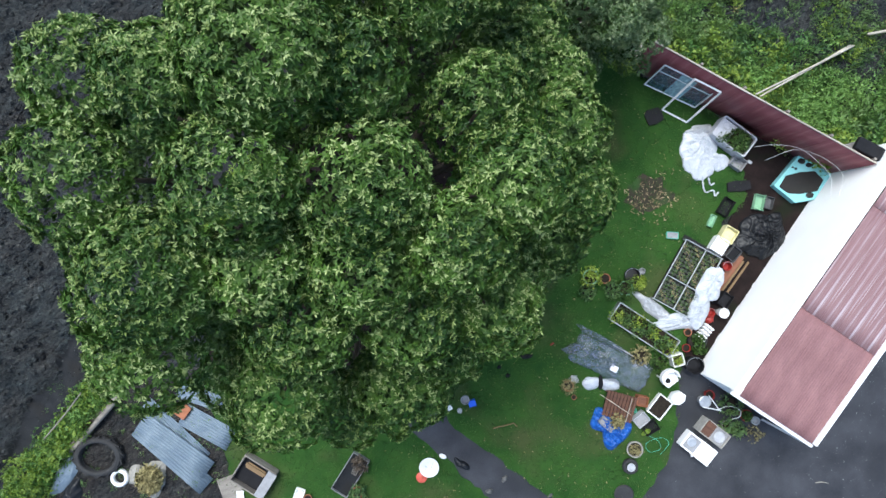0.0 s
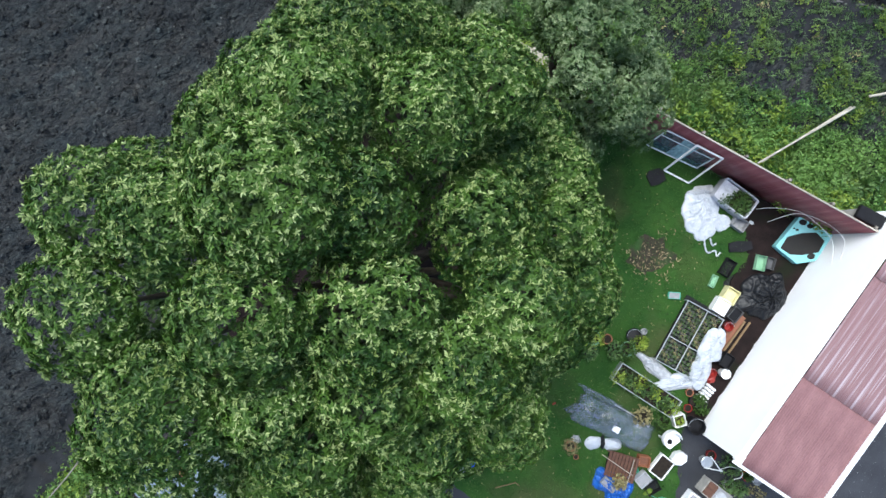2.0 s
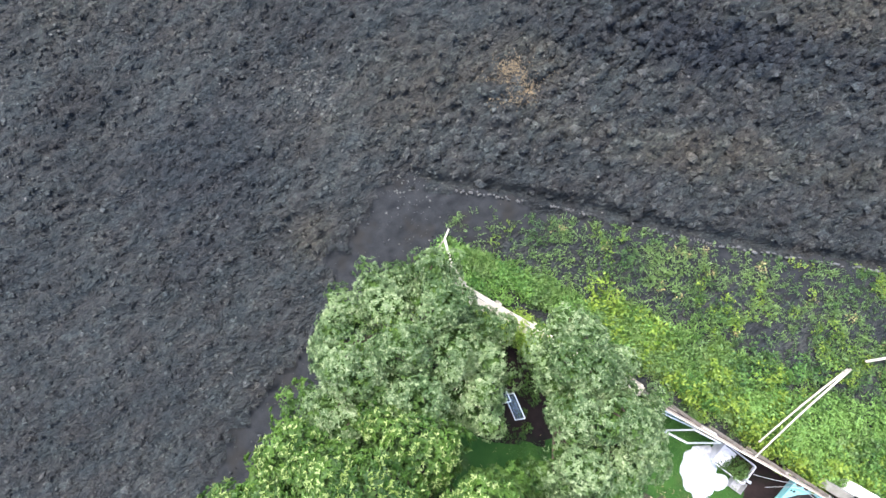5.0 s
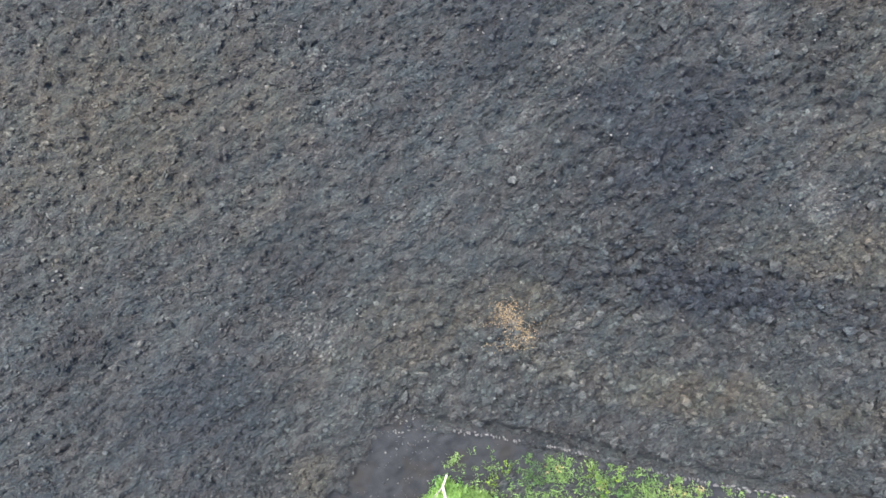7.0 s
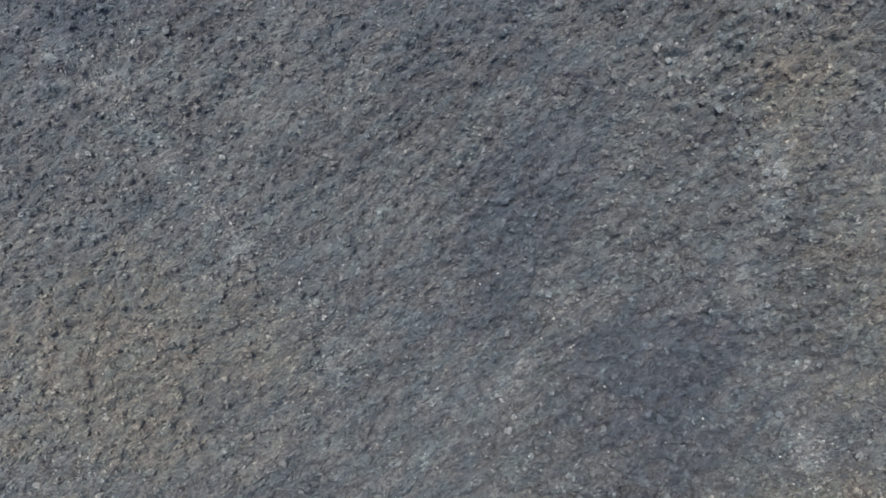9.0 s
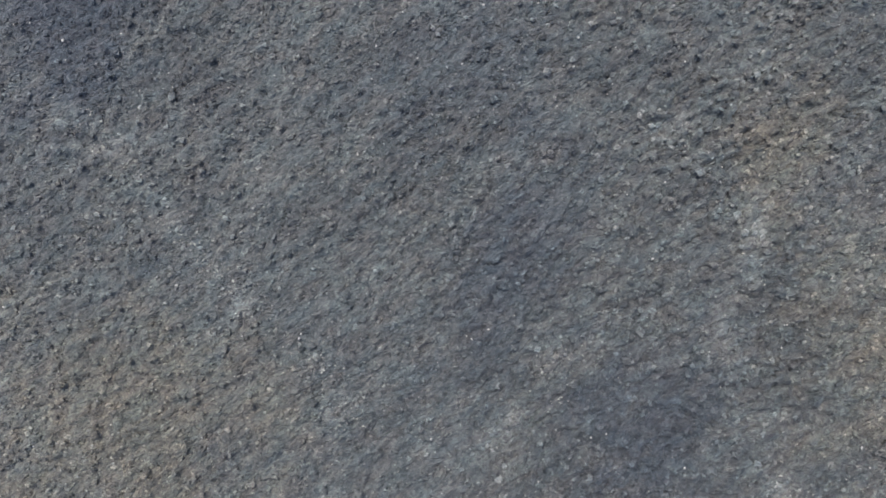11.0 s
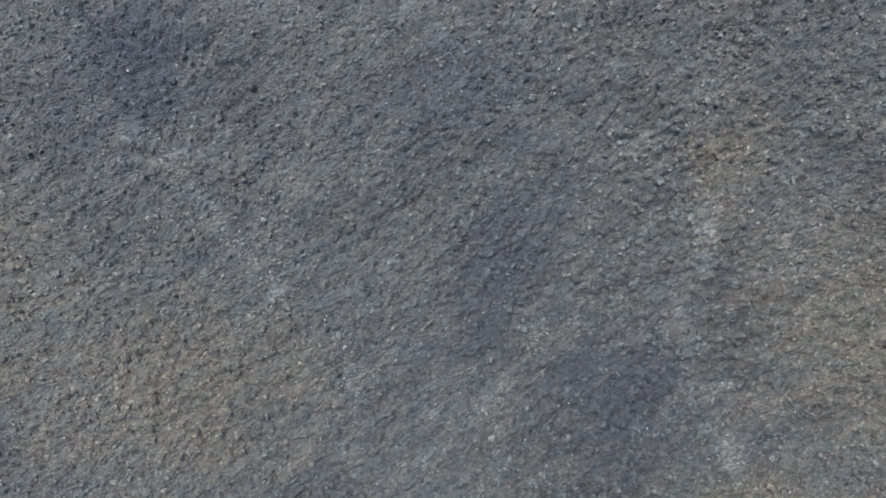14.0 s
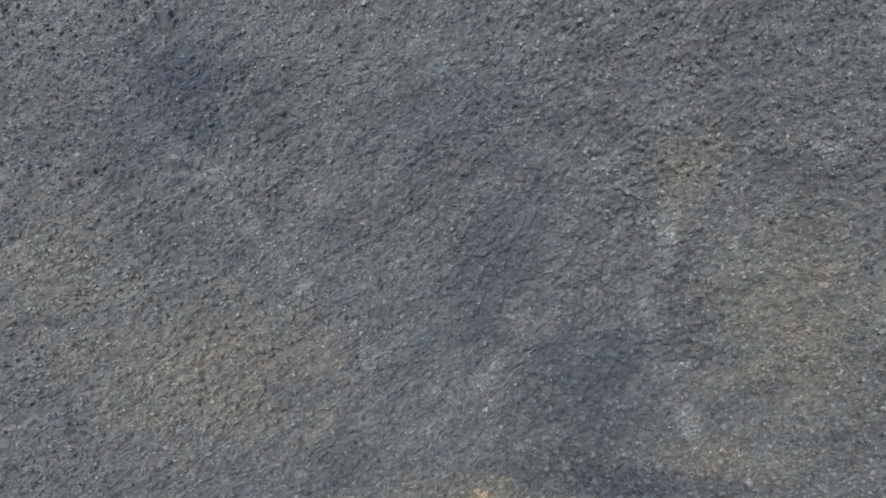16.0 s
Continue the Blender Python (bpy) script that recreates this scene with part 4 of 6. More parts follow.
# ---- boundary: brambles, weeds, hedge ----
def scatter_plants(name, x, y, r, h, n, leaf, material, seed, label, category, per=3, width=0.5):
    rs = np.random.RandomState(seed)
    P, D = [], []
    for a, b, c, d in zip(x, y, r, h):
        p, q = tuft_points(a, b, c, d, n, rs)
        P.append(p)
        D.append(q)
    return solo(name, leaf_mesh(np.concatenate(P), np.concatenate(D), per, leaf, seed + 1, width=width), material, 0, 0, 0, 0, label, category, kind="stuff")


rs = np.random.RandomState(5)
# Dark-leaved tufts added so that the gap between the trees stays dark.
k = 90
ix, iy = rs.uniform(0.3, 4.7, k), rs.uniform(4.6, 9.3, k)
ok = inside(GAP, ix, iy) & (np.hypot(ix - 2.0, iy - 6.05) > 0.75)
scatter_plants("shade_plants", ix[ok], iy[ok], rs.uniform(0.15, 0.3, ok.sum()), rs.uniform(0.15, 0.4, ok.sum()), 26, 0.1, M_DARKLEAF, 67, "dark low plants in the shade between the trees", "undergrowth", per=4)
k = 900
s = 0.03 + 0.97 * rs.rand(k)
w = rs.normal(size=k) * (0.14 + 0.12 * np.clip(s * 2.5, 0, 1)) + 0.35
hd = np.array(HEDGE_END) - np.array(APEX)
hn = np.array([hd[1], -hd[0]]) / np.hypot(*hd)
hx, hy = APEX[0] + hd[0] * s - hn[0] * w, APEX[1] - 0.5 + hd[1] * s - hn[1] * w
scatter_plants("hedge_bank", hx, hy, rs.uniform(0.18, 0.3, k) + 0.06 * np.clip(s * 2, 0, 1), rs.uniform(0.25, 0.7, k), 24, 0.082, M_BRAMBLE, 51, "overgrown bright green bramble and grass bank along the field", "hedge")
g = rs.rand(k) < 0.5
scatter_plants("hedge_shoots", hx[g], hy[g], np.full(g.sum(), 0.3), np.full(g.sum(), 0.62), 14, 0.12, M_LIME, 66, "lime green young shoots rising from the field bank", "hedge", per=4)
g = rs.rand(k) < 0.42
scatter_plants("hedge_grass", hx[g], hy[g], np.full(g.sum(), 0.25), np.full(g.sum(), 0.5), 16, 0.24, M_LONGGRASS, 65, "long pale green grass along the field bank", "grass", per=3, width=0.09)
k = 1450
s = rs.rand(k) ** 0.7 * 1.35
w = np.abs(rs.normal(size=k)) * np.where(s > 1.0, 1.3, 0.55) + 0.12
fd = np.array(FENCE_C) - np.array(APEX)
fx, fy = APEX[0] + fd[0] * s, APEX[1] - 0.4 * np.clip(1 - s * 3, 0, 1) + fd[1] * s
wide = 0.5 + 1.9 * np.clip((s - 0.35) * 2, 0, 1)
near = np.clip(1 - s * 2.6, 0, 1)
fx, fy = fx + (w * wide * (1 - 0.6 * near) - 0.5 * near) * 0.5, fy + (w * wide * (1 - 0.6 * near) - 0.5 * near) * 0.87
dark = vnoise(fx * 0.9 + 31, fy * 0.9) > 0.56
br, bh = rs.uniform(0.25, 0.5, k), rs.uniform(0.25, 0.9, k)
scatter_plants("bramble_bank", fx[~dark], fy[~dark], br[~dark], bh[~dark], 29, 0.09, M_BRAMBLE, 52, "bright green brambles behind the fence", "brambles")
scatter_plants("dock_bank", fx[dark], fy[dark], br[dark], bh[dark] * 0.8, 20, 0.12, M_WEED, 63, "darker broad-leaved docks among the brambles", "weeds")
tall = rs.rand(k) < 0.3
scatter_plants("tall_grass", fx[tall] + 0.1, fy[tall] + 0.15, br[tall] * 0.5, bh[tall] * 0.9, 18, 0.27, M_LONGGRASS, 64, "long tangled grass among the brambles", "grass", per=3, width=0.09)
k = 70
cs = 0.35 + rs.rand(k) * 0.95
cw = np.abs(rs.normal(size=k)) * np.where(cs > 1.0, 1.4, 0.6) + 0.15
bx, by = APEX[0] + fd[0] * cs + cw * 0.5, APEX[1] + fd[1] * cs + cw * 0.87
scatter_plants("nettle_clumps", bx, by, rs.uniform(0.3, 0.65, k), rs.uniform(0.5, 1.1, k), 55, 0.14, M_LIME, 54, "tall lime green nettles rising from the brambles", "nettles", per=4)
k = 14500
wx, wy = rs.uniform(0, 24, k), rs.uniform(-3, 13.2, k)
ok = inside(WEEDS, wx, wy) & (rs.rand(k) < 0.7 + near_line(wx, wy, (0.5, 13.1), (16, 10.5))) & (rs.rand(k) < np.clip(0.5 + wx / 12, 0, 1) * (0.4 + 1.7 * np.clip(vnoise(wx * 0.8 + 3, wy * 0.8) - 0.36, 0, 1)))
wx, wy = wx[ok], wy[ok]
scatter_plants("weeds", wx, wy, 0.07 + 0.2 * rs.rand(len(wx)) ** 2, rs.uniform(0.05, 0.3, len(wx)), 5, 0.115, M_WEED, 53, "green weeds on rough dark soil beside the field", "weeds", per=4, width=0.24)

# ---- outbuilding: white rendered walls, corrugated red roof ----
house = thing("outbuilding", 8.95, -4.35, 0, 56.3, "white rendered outbuilding with a faded red corrugated roof", "building")
HL, HW, EAVE, PITCH = 9.25, 2.84, 2.72, 2.2
rise = math.tan(radians(PITCH))


def wall_slab(x0, y0, x1, y1, z0, z1):
    """A wall from a corner to a corner, with its own top height at both ends."""
    bm = bmesh.new()
    v = [bm.verts.new(p) for p in ((x0, y0, -0.1), (x1, y0, -0.1), (x1, y1, -0.1), (x0, y1, -0.1), (x0, y0, z0), (x1, y0, z1), (x1, y1, z1), (x0, y1, z0))]
    for q in ((0, 3, 2, 1), (4, 5, 6, 7), (0, 1, 5, 4), (1, 2, 6, 5), (2, 3, 7, 6), (3, 0, 4, 7)):
        bm.faces.new([v[k] for k in q])
    bmesh.ops.bevel(bm, geom=bm.edges[:], offset=0.012, segments=2, affect="EDGES")
    return bm


part("wall", wall_slab(0, -0.2, HL, 0, EAVE, EAVE + HL * rise), M_RENDER, house, "long white rendered wall")
part("wall", wall_slab(0, -HW, 0.2, -0.203, EAVE - 0.004, EAVE), M_RENDER, house, "short white rendered wall")
part("wall", wall_slab(0.203, -HW, HL, -HW + 0.2, EAVE, EAVE + HL * rise), M_RENDER, house)
part("wall", wall_slab(HL - 0.2, -HW + 0.203, HL, -0.203, EAVE + HL * rise - 0.01, EAVE + HL * rise), M_RENDER, house)
for c, (x0, x1, m) in enumerate(((-0.06, 3.32, M_ROOF), (3.2, 7.0, M_ROOF2), (6.9, 9.35, M_ROOF2))):
    sheet = corrugated(x1 - x0, 0.745, 0.006)
    for i in range(4):
        part("roof_sheet", sheet, m, house, "faded red corrugated sheet" if c == 0 else "chalky streaked red corrugated sheet",
             at=(x0, -0.56 - i * 0.655, EAVE + 0.055 + x0 * rise + 0.012 * c + 0.004 * (i % 2)), ry=-PITCH)
# gutter at the low end, white verge boards, downpipe
part("gutter", box(0.11, HW + 0.16, 0.09, 0.02, (-0.11, -HW / 2 - 0.04, EAVE - 0.10)), M_WHITE, house, "white painted gutter")
part("fascia", box(0.05, HW + 0.16, 0.2, 0.008, (-0.025, -HW / 2 - 0.04, EAVE - 0.16)), M_WHITE, house)
for y, wdt in ((-HW - 0.06, 0.15),):
    part("verge_board", box(HL + 0.1, wdt, 0.07, 0.01), M_WHITE, house, "white painted verge board", at=(HL / 2, y, EAVE + 0.06 + HL / 2 * rise), ry=-PITCH)
part("downpipe", tube([(-0.12, -HW - 0.06, EAVE - 0.1), (-0.12, -HW - 0.06, 1.2), (-0.12, -HW - 0.06, 0.05)], 0.035), M_WHITE, house)

# ---- fences ----
def fence_run(a, b):
    d = Vector((b[0] - a[0], b[1] - a[1], 0))
    return d.length, math.degrees(math.atan2(d.y, d.x))


flen, fang = fence_run(FENCE_B, FENCE_C)
fence = thing("metal_fence", FENCE_B[0], FENCE_B[1], 0, fang, "tall dark red corrugated metal fence with a grey top rail", "fence")
FH = 2.36
n = 10
sheet = corrugated(FH, flen / n + 0.03, 0.003, 0.19, 0.003, 6, 3)
for i in range(n):
    ob = part("fence_sheet", sheet, M_FENCE, fence)
    ob.matrix_basis = pose((i + 0.5) * flen / n, 0.004 * (i % 2), 0, 0, -90, 90)
part("top_rail", box(flen, 0.045, 0.05, 0.008, (flen / 2, 0.02, FH - 0.01)), M_PALEWOOD, fence, "weathered grey top rail")
for z in (0.4, 1.9):
    part("rail", box(flen - 0.1, 0.05, 0.08, 0.008, (flen / 2, 0.05, z)), M_OLDWOOD, fence)
for i in range(6):
    part("post", box(0.09, 0.09, FH + 0.05, 0.01, (0.1 + i * (flen - 0.2) / 5, 0.125, -0.03)), M_OLDWOOD, fence)

flen2, fang2 = fence_run(FENCE_A, FENCE_B)
pfence = thing("plank_fence", FENCE_A[0], FENCE_A[1], 0, fang2, "leaning bleached plank fence overgrown with grass", "fence")
rnd = random.Random(8)
for j in range(3):
    for i in range(4):
        L = flen2 / 4 + rnd.uniform(-0.05, 0.1)
        part("plank", box(L, 0.165, 0.035, 0.006), M_PALEWOOD, pfence, at=((i + 0.5) * flen2 / 4, (j - 1) * 0.172 + rnd.uniform(-0.01, 0.01), 1.05 + 0.012 * j - 0.01 * i), rx=4 + rnd.uniform(-3, 3), rz=rnd.uniform(-0.8, 0.8))
for i in range(6):
    part("post", box(0.11, 0.11, 1.2, 0.015, (0.15 + i * (flen2 - 0.3) / 5, 0.27, -0.03)), M_PALEWOOD, pfence)

k = 110
mt = 0.14 + 0.86 * rs.rand(k)
mx, my = FENCE_A[0] + (FENCE_B[0] - FENCE_A[0]) * mt, FENCE_A[1] + (FENCE_B[1] - FENCE_A[1]) * mt
P, D = [], []
for a, b in zip(mx, my):
    p, q = tuft_points(a - 0.22 + rs.normal() * 0.1, b - 0.36 + rs.normal() * 0.1, 0.28, 0.42, 30, rs)
    P.append(p + np.array([0, 0, 0.95]))
    D.append(q)
part("climbing_moss", leaf_mesh(np.concatenate(P) - np.array([FENCE_A[0], FENCE_A[1], 0]), np.concatenate(D), 4, 0.075, 55, width=0.5), M_LIME, pfence, "bright mossy growth over the planks", rz=-fang2, kind="stuff")

# broken pale rails at the hedge corner
for x0, y0, x1, y1, z0, z1, r, m in ((0.02, 12.1, -0.12, 11.75, 0.55, 0.7, 0.035, M_PALEWOOD), (-0.12, 11.75, 0.12, 10.85, 0.7, 0.9, 0.05, M_PALEWOOD), (0.08, 10.9, 0.3, 10.15, 0.9, 1.0, 0.07, M_PALEWOOD), (0.25, 10.75, 0.45, 10.3, 0.95, 1.05, 0.05, M_PALEWOOD),
                               (-0.14, 11.72, -1.75, 9.5, 0.68, 0.56, 0.022, M_OLDWOOD), (-0.88, 11.05, -1.0, 10.6, 0.72, 0.7, 0.04, M_PALEWOOD), (-1.5, 10.1, -1.72, 9.55, 0.68, 0.66, 0.04, M_PALEWOOD)):
    solo("broken_rail", tube([(0, 0, 0), ((x1 - x0) * 0.5, (y1 - y0) * 0.5, (z1 - z0) * 0.5 + 0.02), (x1 - x0, y1 - y0, z1 - z0)], r, 6), m, x0, y0, z0, 0, "broken weathered rail in the overgrown corner", "rail", "broken rails")

# two bleached poles that lean from the brambles to the fence top, and a third beyond
for x1, y1, z1, x0 in ((9.76, 4.8, 2.42, 14.45), (10.4, 4.98, 1.5, 14.33)):
    solo("leaning_pole", tube(smooth_path([(x0, 7.13, 0.12), ((x0 + x1) / 2, (7.1 + y1) / 2, z1 / 2 - 0.02), (x1, y1, z1)], 4), [0.046 - 0.0025 * k for k in range(9)], 8), M_PALEWOOD, 0, 0, 0, 0,
         "long bleached wooden pole leaning on the metal fence", "pole", "poles", smooth=True)
solo("fallen_pole", tube([(14.8, 7.45, 0.35), (16.2, 7.7, 0.38), (17.8, 7.9, 0.4)], [0.05, 0.045, 0.04], 8), M_PALEWOOD, 0, 0, 0, 0, "bleached wooden pole lying on brambles", "pole", "poles", smooth=True)
solo("dark_slab", box(0.9, 0.42, 0.16, 0.02), M_BLACK, 13.38, 3.12, 2.2, -28, "dark grey capping slab behind the fence end", "slab")
solo("slab_pier", box(0.7, 0.3, 2.25, 0.02), M_CONC, 13.38, 3.12, -0.05, -28, "concrete pier under a dark slab", "pier")

# ---- low edging between weeds and field: worn mud-caked pieces nearly end to end ----
rs = np.random.RandomState(15)
edging = thing("stone_edging", 0, 0, 0, 0, "broken row of low mud-caked edging stones beside the ploughed field", "edging", kind="structure")
stone_meshes = [lumps(np.zeros(1), np.zeros(1), np.zeros(1), np.array([1.0]), 60 + q, 0.7, (OCT_V, OCT_F), 0.7) for q in range(6)]
curve = smooth_path([(x, y, 0) for x, y in EDGE_LINE[:8]], 23)
for i, (q, q2) in enumerate(zip(curve, curve[1:])):
    d = q2 - q
    if vnoise(np.array([i * 0.23]), np.array([3.3]))[0] > 0.12 or rs.rand() < 0.6:
        ob = part("stone", stone_meshes[i % 6], M_EDGE, edging)
        ob.matrix_basis = pose(q.x + rs.normal() * 0.03, q.y + rs.normal() * 0.03, 0.045, 0, 0, math.degrees(math.atan2(d.y, d.x)) + rs.normal() * 8) @ Matrix.Diagonal((d.length * rs.uniform(0.45, 0.75), rs.uniform(0.055, 0.095), rs.uniform(0.06, 0.1), 1))

# ---- loose things: makers ----
def rim_box(w, d, h, wall, material, name, label, category, x, y, z, rz, group="", floor=None, fill=None, fill_z=0.6, wall_label=""):
    """An open box of four walls and a floor, with an optional filling."""
    t = thing(name, x, y, z, rz, label, category, group)
    part("side", box(w, wall, h, min(0.012, wall * 0.3), (0, d / 2 - wall / 2, 0)), material, t, wall_label)
    part("side", box(w, wall, h, min(0.012, wall * 0.3), (0, -d / 2 + wall / 2, 0)), material, t, wall_label)
    part("end", box(wall, d - 2 * wall - 0.004, h, min(0.012, wall * 0.3), (w / 2 - wall / 2, 0, 0)), material, t, wall_label)
    part("end", box(wall, d - 2 * wall - 0.004, h, min(0.012, wall * 0.3), (-w / 2 + wall / 2, 0, 0)), material, t, wall_label)
    part("floor", box(w - 2 * wall - 0.004, d - 2 * wall - 0.004, max(0.02, h * fill_z if fill else 0.02), 0.004, (0, 0, 0.004)), fill or floor or material, t, "dark compost" if fill else "")
    return t


def plant_leaves(r, h, n, leaf, seed, per=4):
    rs = np.random.RandomState(seed)
    p, d = tuft_points(0, 0, r, h, n, rs)
    return leaf_mesh(p, d, per, leaf, seed + 1, width=0.5)


def pot(x, y, r, h, material, label, plant=None, seed=0, plant_r=1.5, leaf=0.1, rz=0, group="plant pots", category="plant pot", z=0.02):
    t = thing("plant_pot", x, y, z, rz, label, category, group)
    part("pot", lathe([(r * 0.72, 0), (r * 0.95, h * 0.8), (r * 1.06, h * 0.82), (r * 1.06, h), (r * 0.93, h), (r * 0.9, h * 0.8), (r * 0.88, h * 0.78)], 22), material, t, smooth=False)
    part("compost", lathe([(r * 0.87, h * 0.77), (r * 0.86, h * 0.82), (r * 0.4, h * 0.85), (0.001, h * 0.85)], 18), M_COMPOST, t)
    if plant:
        part("foliage", plant_leaves(r * plant_r, r * 1.3, 80, leaf, seed), plant, t, at=(0, 0, h * 0.8), kind="stuff")
    return t


def bucket(x, y, r, h, material, label, name="bucket", rz=0, z=0.02, inner=None):
    t = thing(name, x, y, z, rz, label, name.replace("_", " "))
    part("body", lathe([(r * 0.78, 0), (r * 0.98, h * 0.95), (r * 1.06, h * 0.96), (r * 1.06, h), (r * 0.95, h), (r * 0.76, 0.03), (0.001, 0.03)], 24), material, t)
    part("handle", tube([(r * 1.02 * math.cos(a), r * 1.02 * math.sin(a) * 0.9, h + 0.012 + 0.02 * math.sin(a)) for a in np.linspace(0, math.pi, 9)], 0.006, 5), M_STEEL, t, "thin wire handle")
    if inner:
        part("contents", lathe([(r * 0.88, h * 0.6), (r * 0.5, h * 0.66), (0.001, h * 0.66)], 18), inner, t)
    return t


def crate(x, y, w, d, h, material, label, rz, z=0.02, category="crate", bars=5):
    """A slatted crate: floor, corner posts and slats on each side."""
    t = thing("crate", x, y, z, rz, label, category, "crates")
    part("floor", box(w, d, 0.015, 0.004, (0, 0, 0)), material, t)
    for s in (-1, 1):
        for k in range(3):
            part("slat", box(w, 0.012, h * 0.22, 0.003, (0, s * d / 2, h * (0.1 + 0.3 * k))), material, t)
            part("slat", box(0.012, d, h * 0.22, 0.003, (s * w / 2, 0, h * (0.1 + 0.3 * k))), material, t)
        for q in (-1, 1):
            part("corner_post", box(0.03, 0.03, h, 0.004, (s * (w / 2 - 0.002), q * (d / 2 - 0.002), 0.01)), material, t)
    for k in range(bars):
        part("floor_bar", box(0.012, d * 0.98, 0.012, 0.002, (-w / 2 + (k + 0.5) * w / bars, 0, 0.016)), material, t)
    return t


def prism(points, z0, z1, bevel=0.02):
    bm = bmesh.new()
    lo, hi = [bm.verts.new((x, y, z0)) for x, y in points], [bm.verts.new((x, y, z1)) for x, y in points]
    bm.faces.new(hi)
    bm.faces.new(lo[::-1])
    for i in range(len(points)):
        j = (i + 1) % len(points)
        bm.faces.new((lo[i], lo[j], hi[j], hi[i]))
    if bevel:
        bmesh.ops.bevel(bm, geom=bm.edges[:], offset=bevel, segments=2, affect="EDGES")
    return bm


def ringwall(outer, inner, z0, z1):
    """A wall between two outlines of as many points."""
    bm = bmesh.new()
    rows = [[bm.verts.new((x, y, z)) for x, y in o] for o, z in ((outer, z0), (outer, z1), (inner, z1 - 0.01), (inner, z0 + 0.1))]
    k = len(outer)
    for a, b in zip(rows, rows[1:]):
        for i in range(k):
            j = (i + 1) % k
            bm.faces.new((a[i], a[j], b[j], b[i]))
    bmesh.ops.bevel(bm, geom=[e for e in bm.edges if len(e.link_faces) == 2], offset=0.015, segments=2, affect="EDGES")
    return bm


# ---- by the fence ----
def leaning_frame(name, p0, p1, q0, q1, bar, label, panes, z_extra=0):
    """A glazed frame from its lower edge p0-p1 to its upper edge q0-q1."""
    p0, p1, q0, q1 = Vector(p0), Vector(p1), Vector(q0), Vector(q1)
    t = thing(name, p0.x, p0.y, p0.z, 0, label, "window frame", "old window frames")
    for a, b in ((p0, p1), (q0, q1), (p0, q0), (p1, q1)):
        part("frame_bar", tube([a - p0, (a + b) / 2 - p0, b - p0], bar, 4), M_WHITE, t)
    if len(panes) > 1:
        a, b = p0.lerp(q0, 0.72), p1.lerp(q1, 0.72)
        part("glazing_bar", tube([a - p0, (a + b) / 2 - p0, b - p0], bar * 0.6, 4), M_WHITE, t)
    if panes:
        for i_pane, (u0, u1) in enumerate(panes):
            bm = bmesh.new()
            nrm = (p1 - p0).cross(q0 - p0).normalized() * 0.006
            c = [p0.lerp(p1, u0), p0.lerp(p1, u1), q0.lerp(q1, u1), q0.lerp(q1, u0)]
            lo = [bm.verts.new(k - p0 - nrm) for k in c]
            hi = [bm.verts.new(k - p0 + nrm) for k in c]
            bm.faces.new(hi)
            bm.faces.new(lo[::-1])
            for i in range(4):
                bm.faces.new((lo[i], lo[(i + 1) % 4], hi[(i + 1) % 4], hi[i]))
            ob = part("pane", bm, M_DARKGLASS if len(panes) == 1 else M_GLASS if i_pane == 1 else M_PANE, t, "dusty blue-grey glass")
            ob.visible_shadow = False
    return t


leaning_frame("window_frame", (7.13, 5.80, 0.06), (8.9, 4.98, 0.06), (7.3, 6.02, 1.45), (9.0, 5.2, 1.45), 0.032, "old white window leaning on the metal fence, dusty glass", [(0.02, 0.34), (0.36, 0.66), (0.68, 0.98)])
leaning_frame("window_frame", (7.75, 4.9, 0.06), (8.62, 4.45, 0.06), (8.14, 5.47, 1.78), (8.98, 5.04, 1.78), 0.038, "empty white frame leaning in front of the old window", [])
solo("rubber_mat", prism([(-0.3, -0.24), (-0.05, -0.29), (0.28, -0.22), (0.31, 0.1), (0.2, 0.26), (-0.2, 0.28), (-0.33, 0.12)], -0.04, 0.03, 0.008), M_BLACK, 7.47, 4.67, 0.06, 20, "square black rubber mat lying on the lawn", "mat")
sheet_t = thing("plastic_sheet", 9.08, 3.3, 0.02, 8, "thin white plastic sheeting gathered and dropped on the lawn", "plastic sheet")
part("sheet", drape(0.64, 0.95, 0.2, 5, 5, 0.2, 110, 0.1, 0.55), M_WHITEPLASTIC, sheet_t, smooth=True)
part("flap", drape(0.36, 0.3, 0.12, 6, 5, 0.25, 50, -0.2, 0.1), M_WHITEPLASTIC, sheet_t, at=(0.62, -0.32, 0.005), rz=-30, smooth=True)
part("dirty_fold", drape(0.42, 0.2, 0.14, 7, 5, 0.3, 60), M_FLEECE, sheet_t, "muddy grey gathered end", at=(0.12, 0.86, 0.04), smooth=True)
for pts in ([(9.15, 2.55, 0.1), (9.2, 2.2, 0.05), (9.3, 1.98, 0.05), (9.55, 2.05, 0.06), (9.62, 1.85, 0.05), (9.75, 2.0, 0.05)], [(9.35, 2.5, 0.12), (9.45, 2.25, 0.06), (9.6, 2.3, 0.05)]):
    solo("sheet_strip", tube(smooth_path(pts, 6), [0.034 if k % 3 else 0.022 for k in range((len(pts) - 1) * 6 + 1)], 5), M_WHITEPLASTIC, 0, 0, 0, 0, "torn strip of white plastic sheeting on the lawn", "plastic strip", "strips")
bath = thing("bath_planter", 10.08, 3.87, 0.02, -37, "old white bath planted with dark green shrubs", "bath")
RECT = [(-0.7, -0.36), (-0.64, -0.41), (0.64, -0.41), (0.7, -0.36), (0.7, 0.36), (0.64, 0.41), (-0.64, 0.41), (-0.7, 0.36)]
part("tub", ringwall(RECT, [(x * 0.93, y * 0.89) for x, y in RECT], 0.0, 0.52), M_OLDENAMEL, bath)
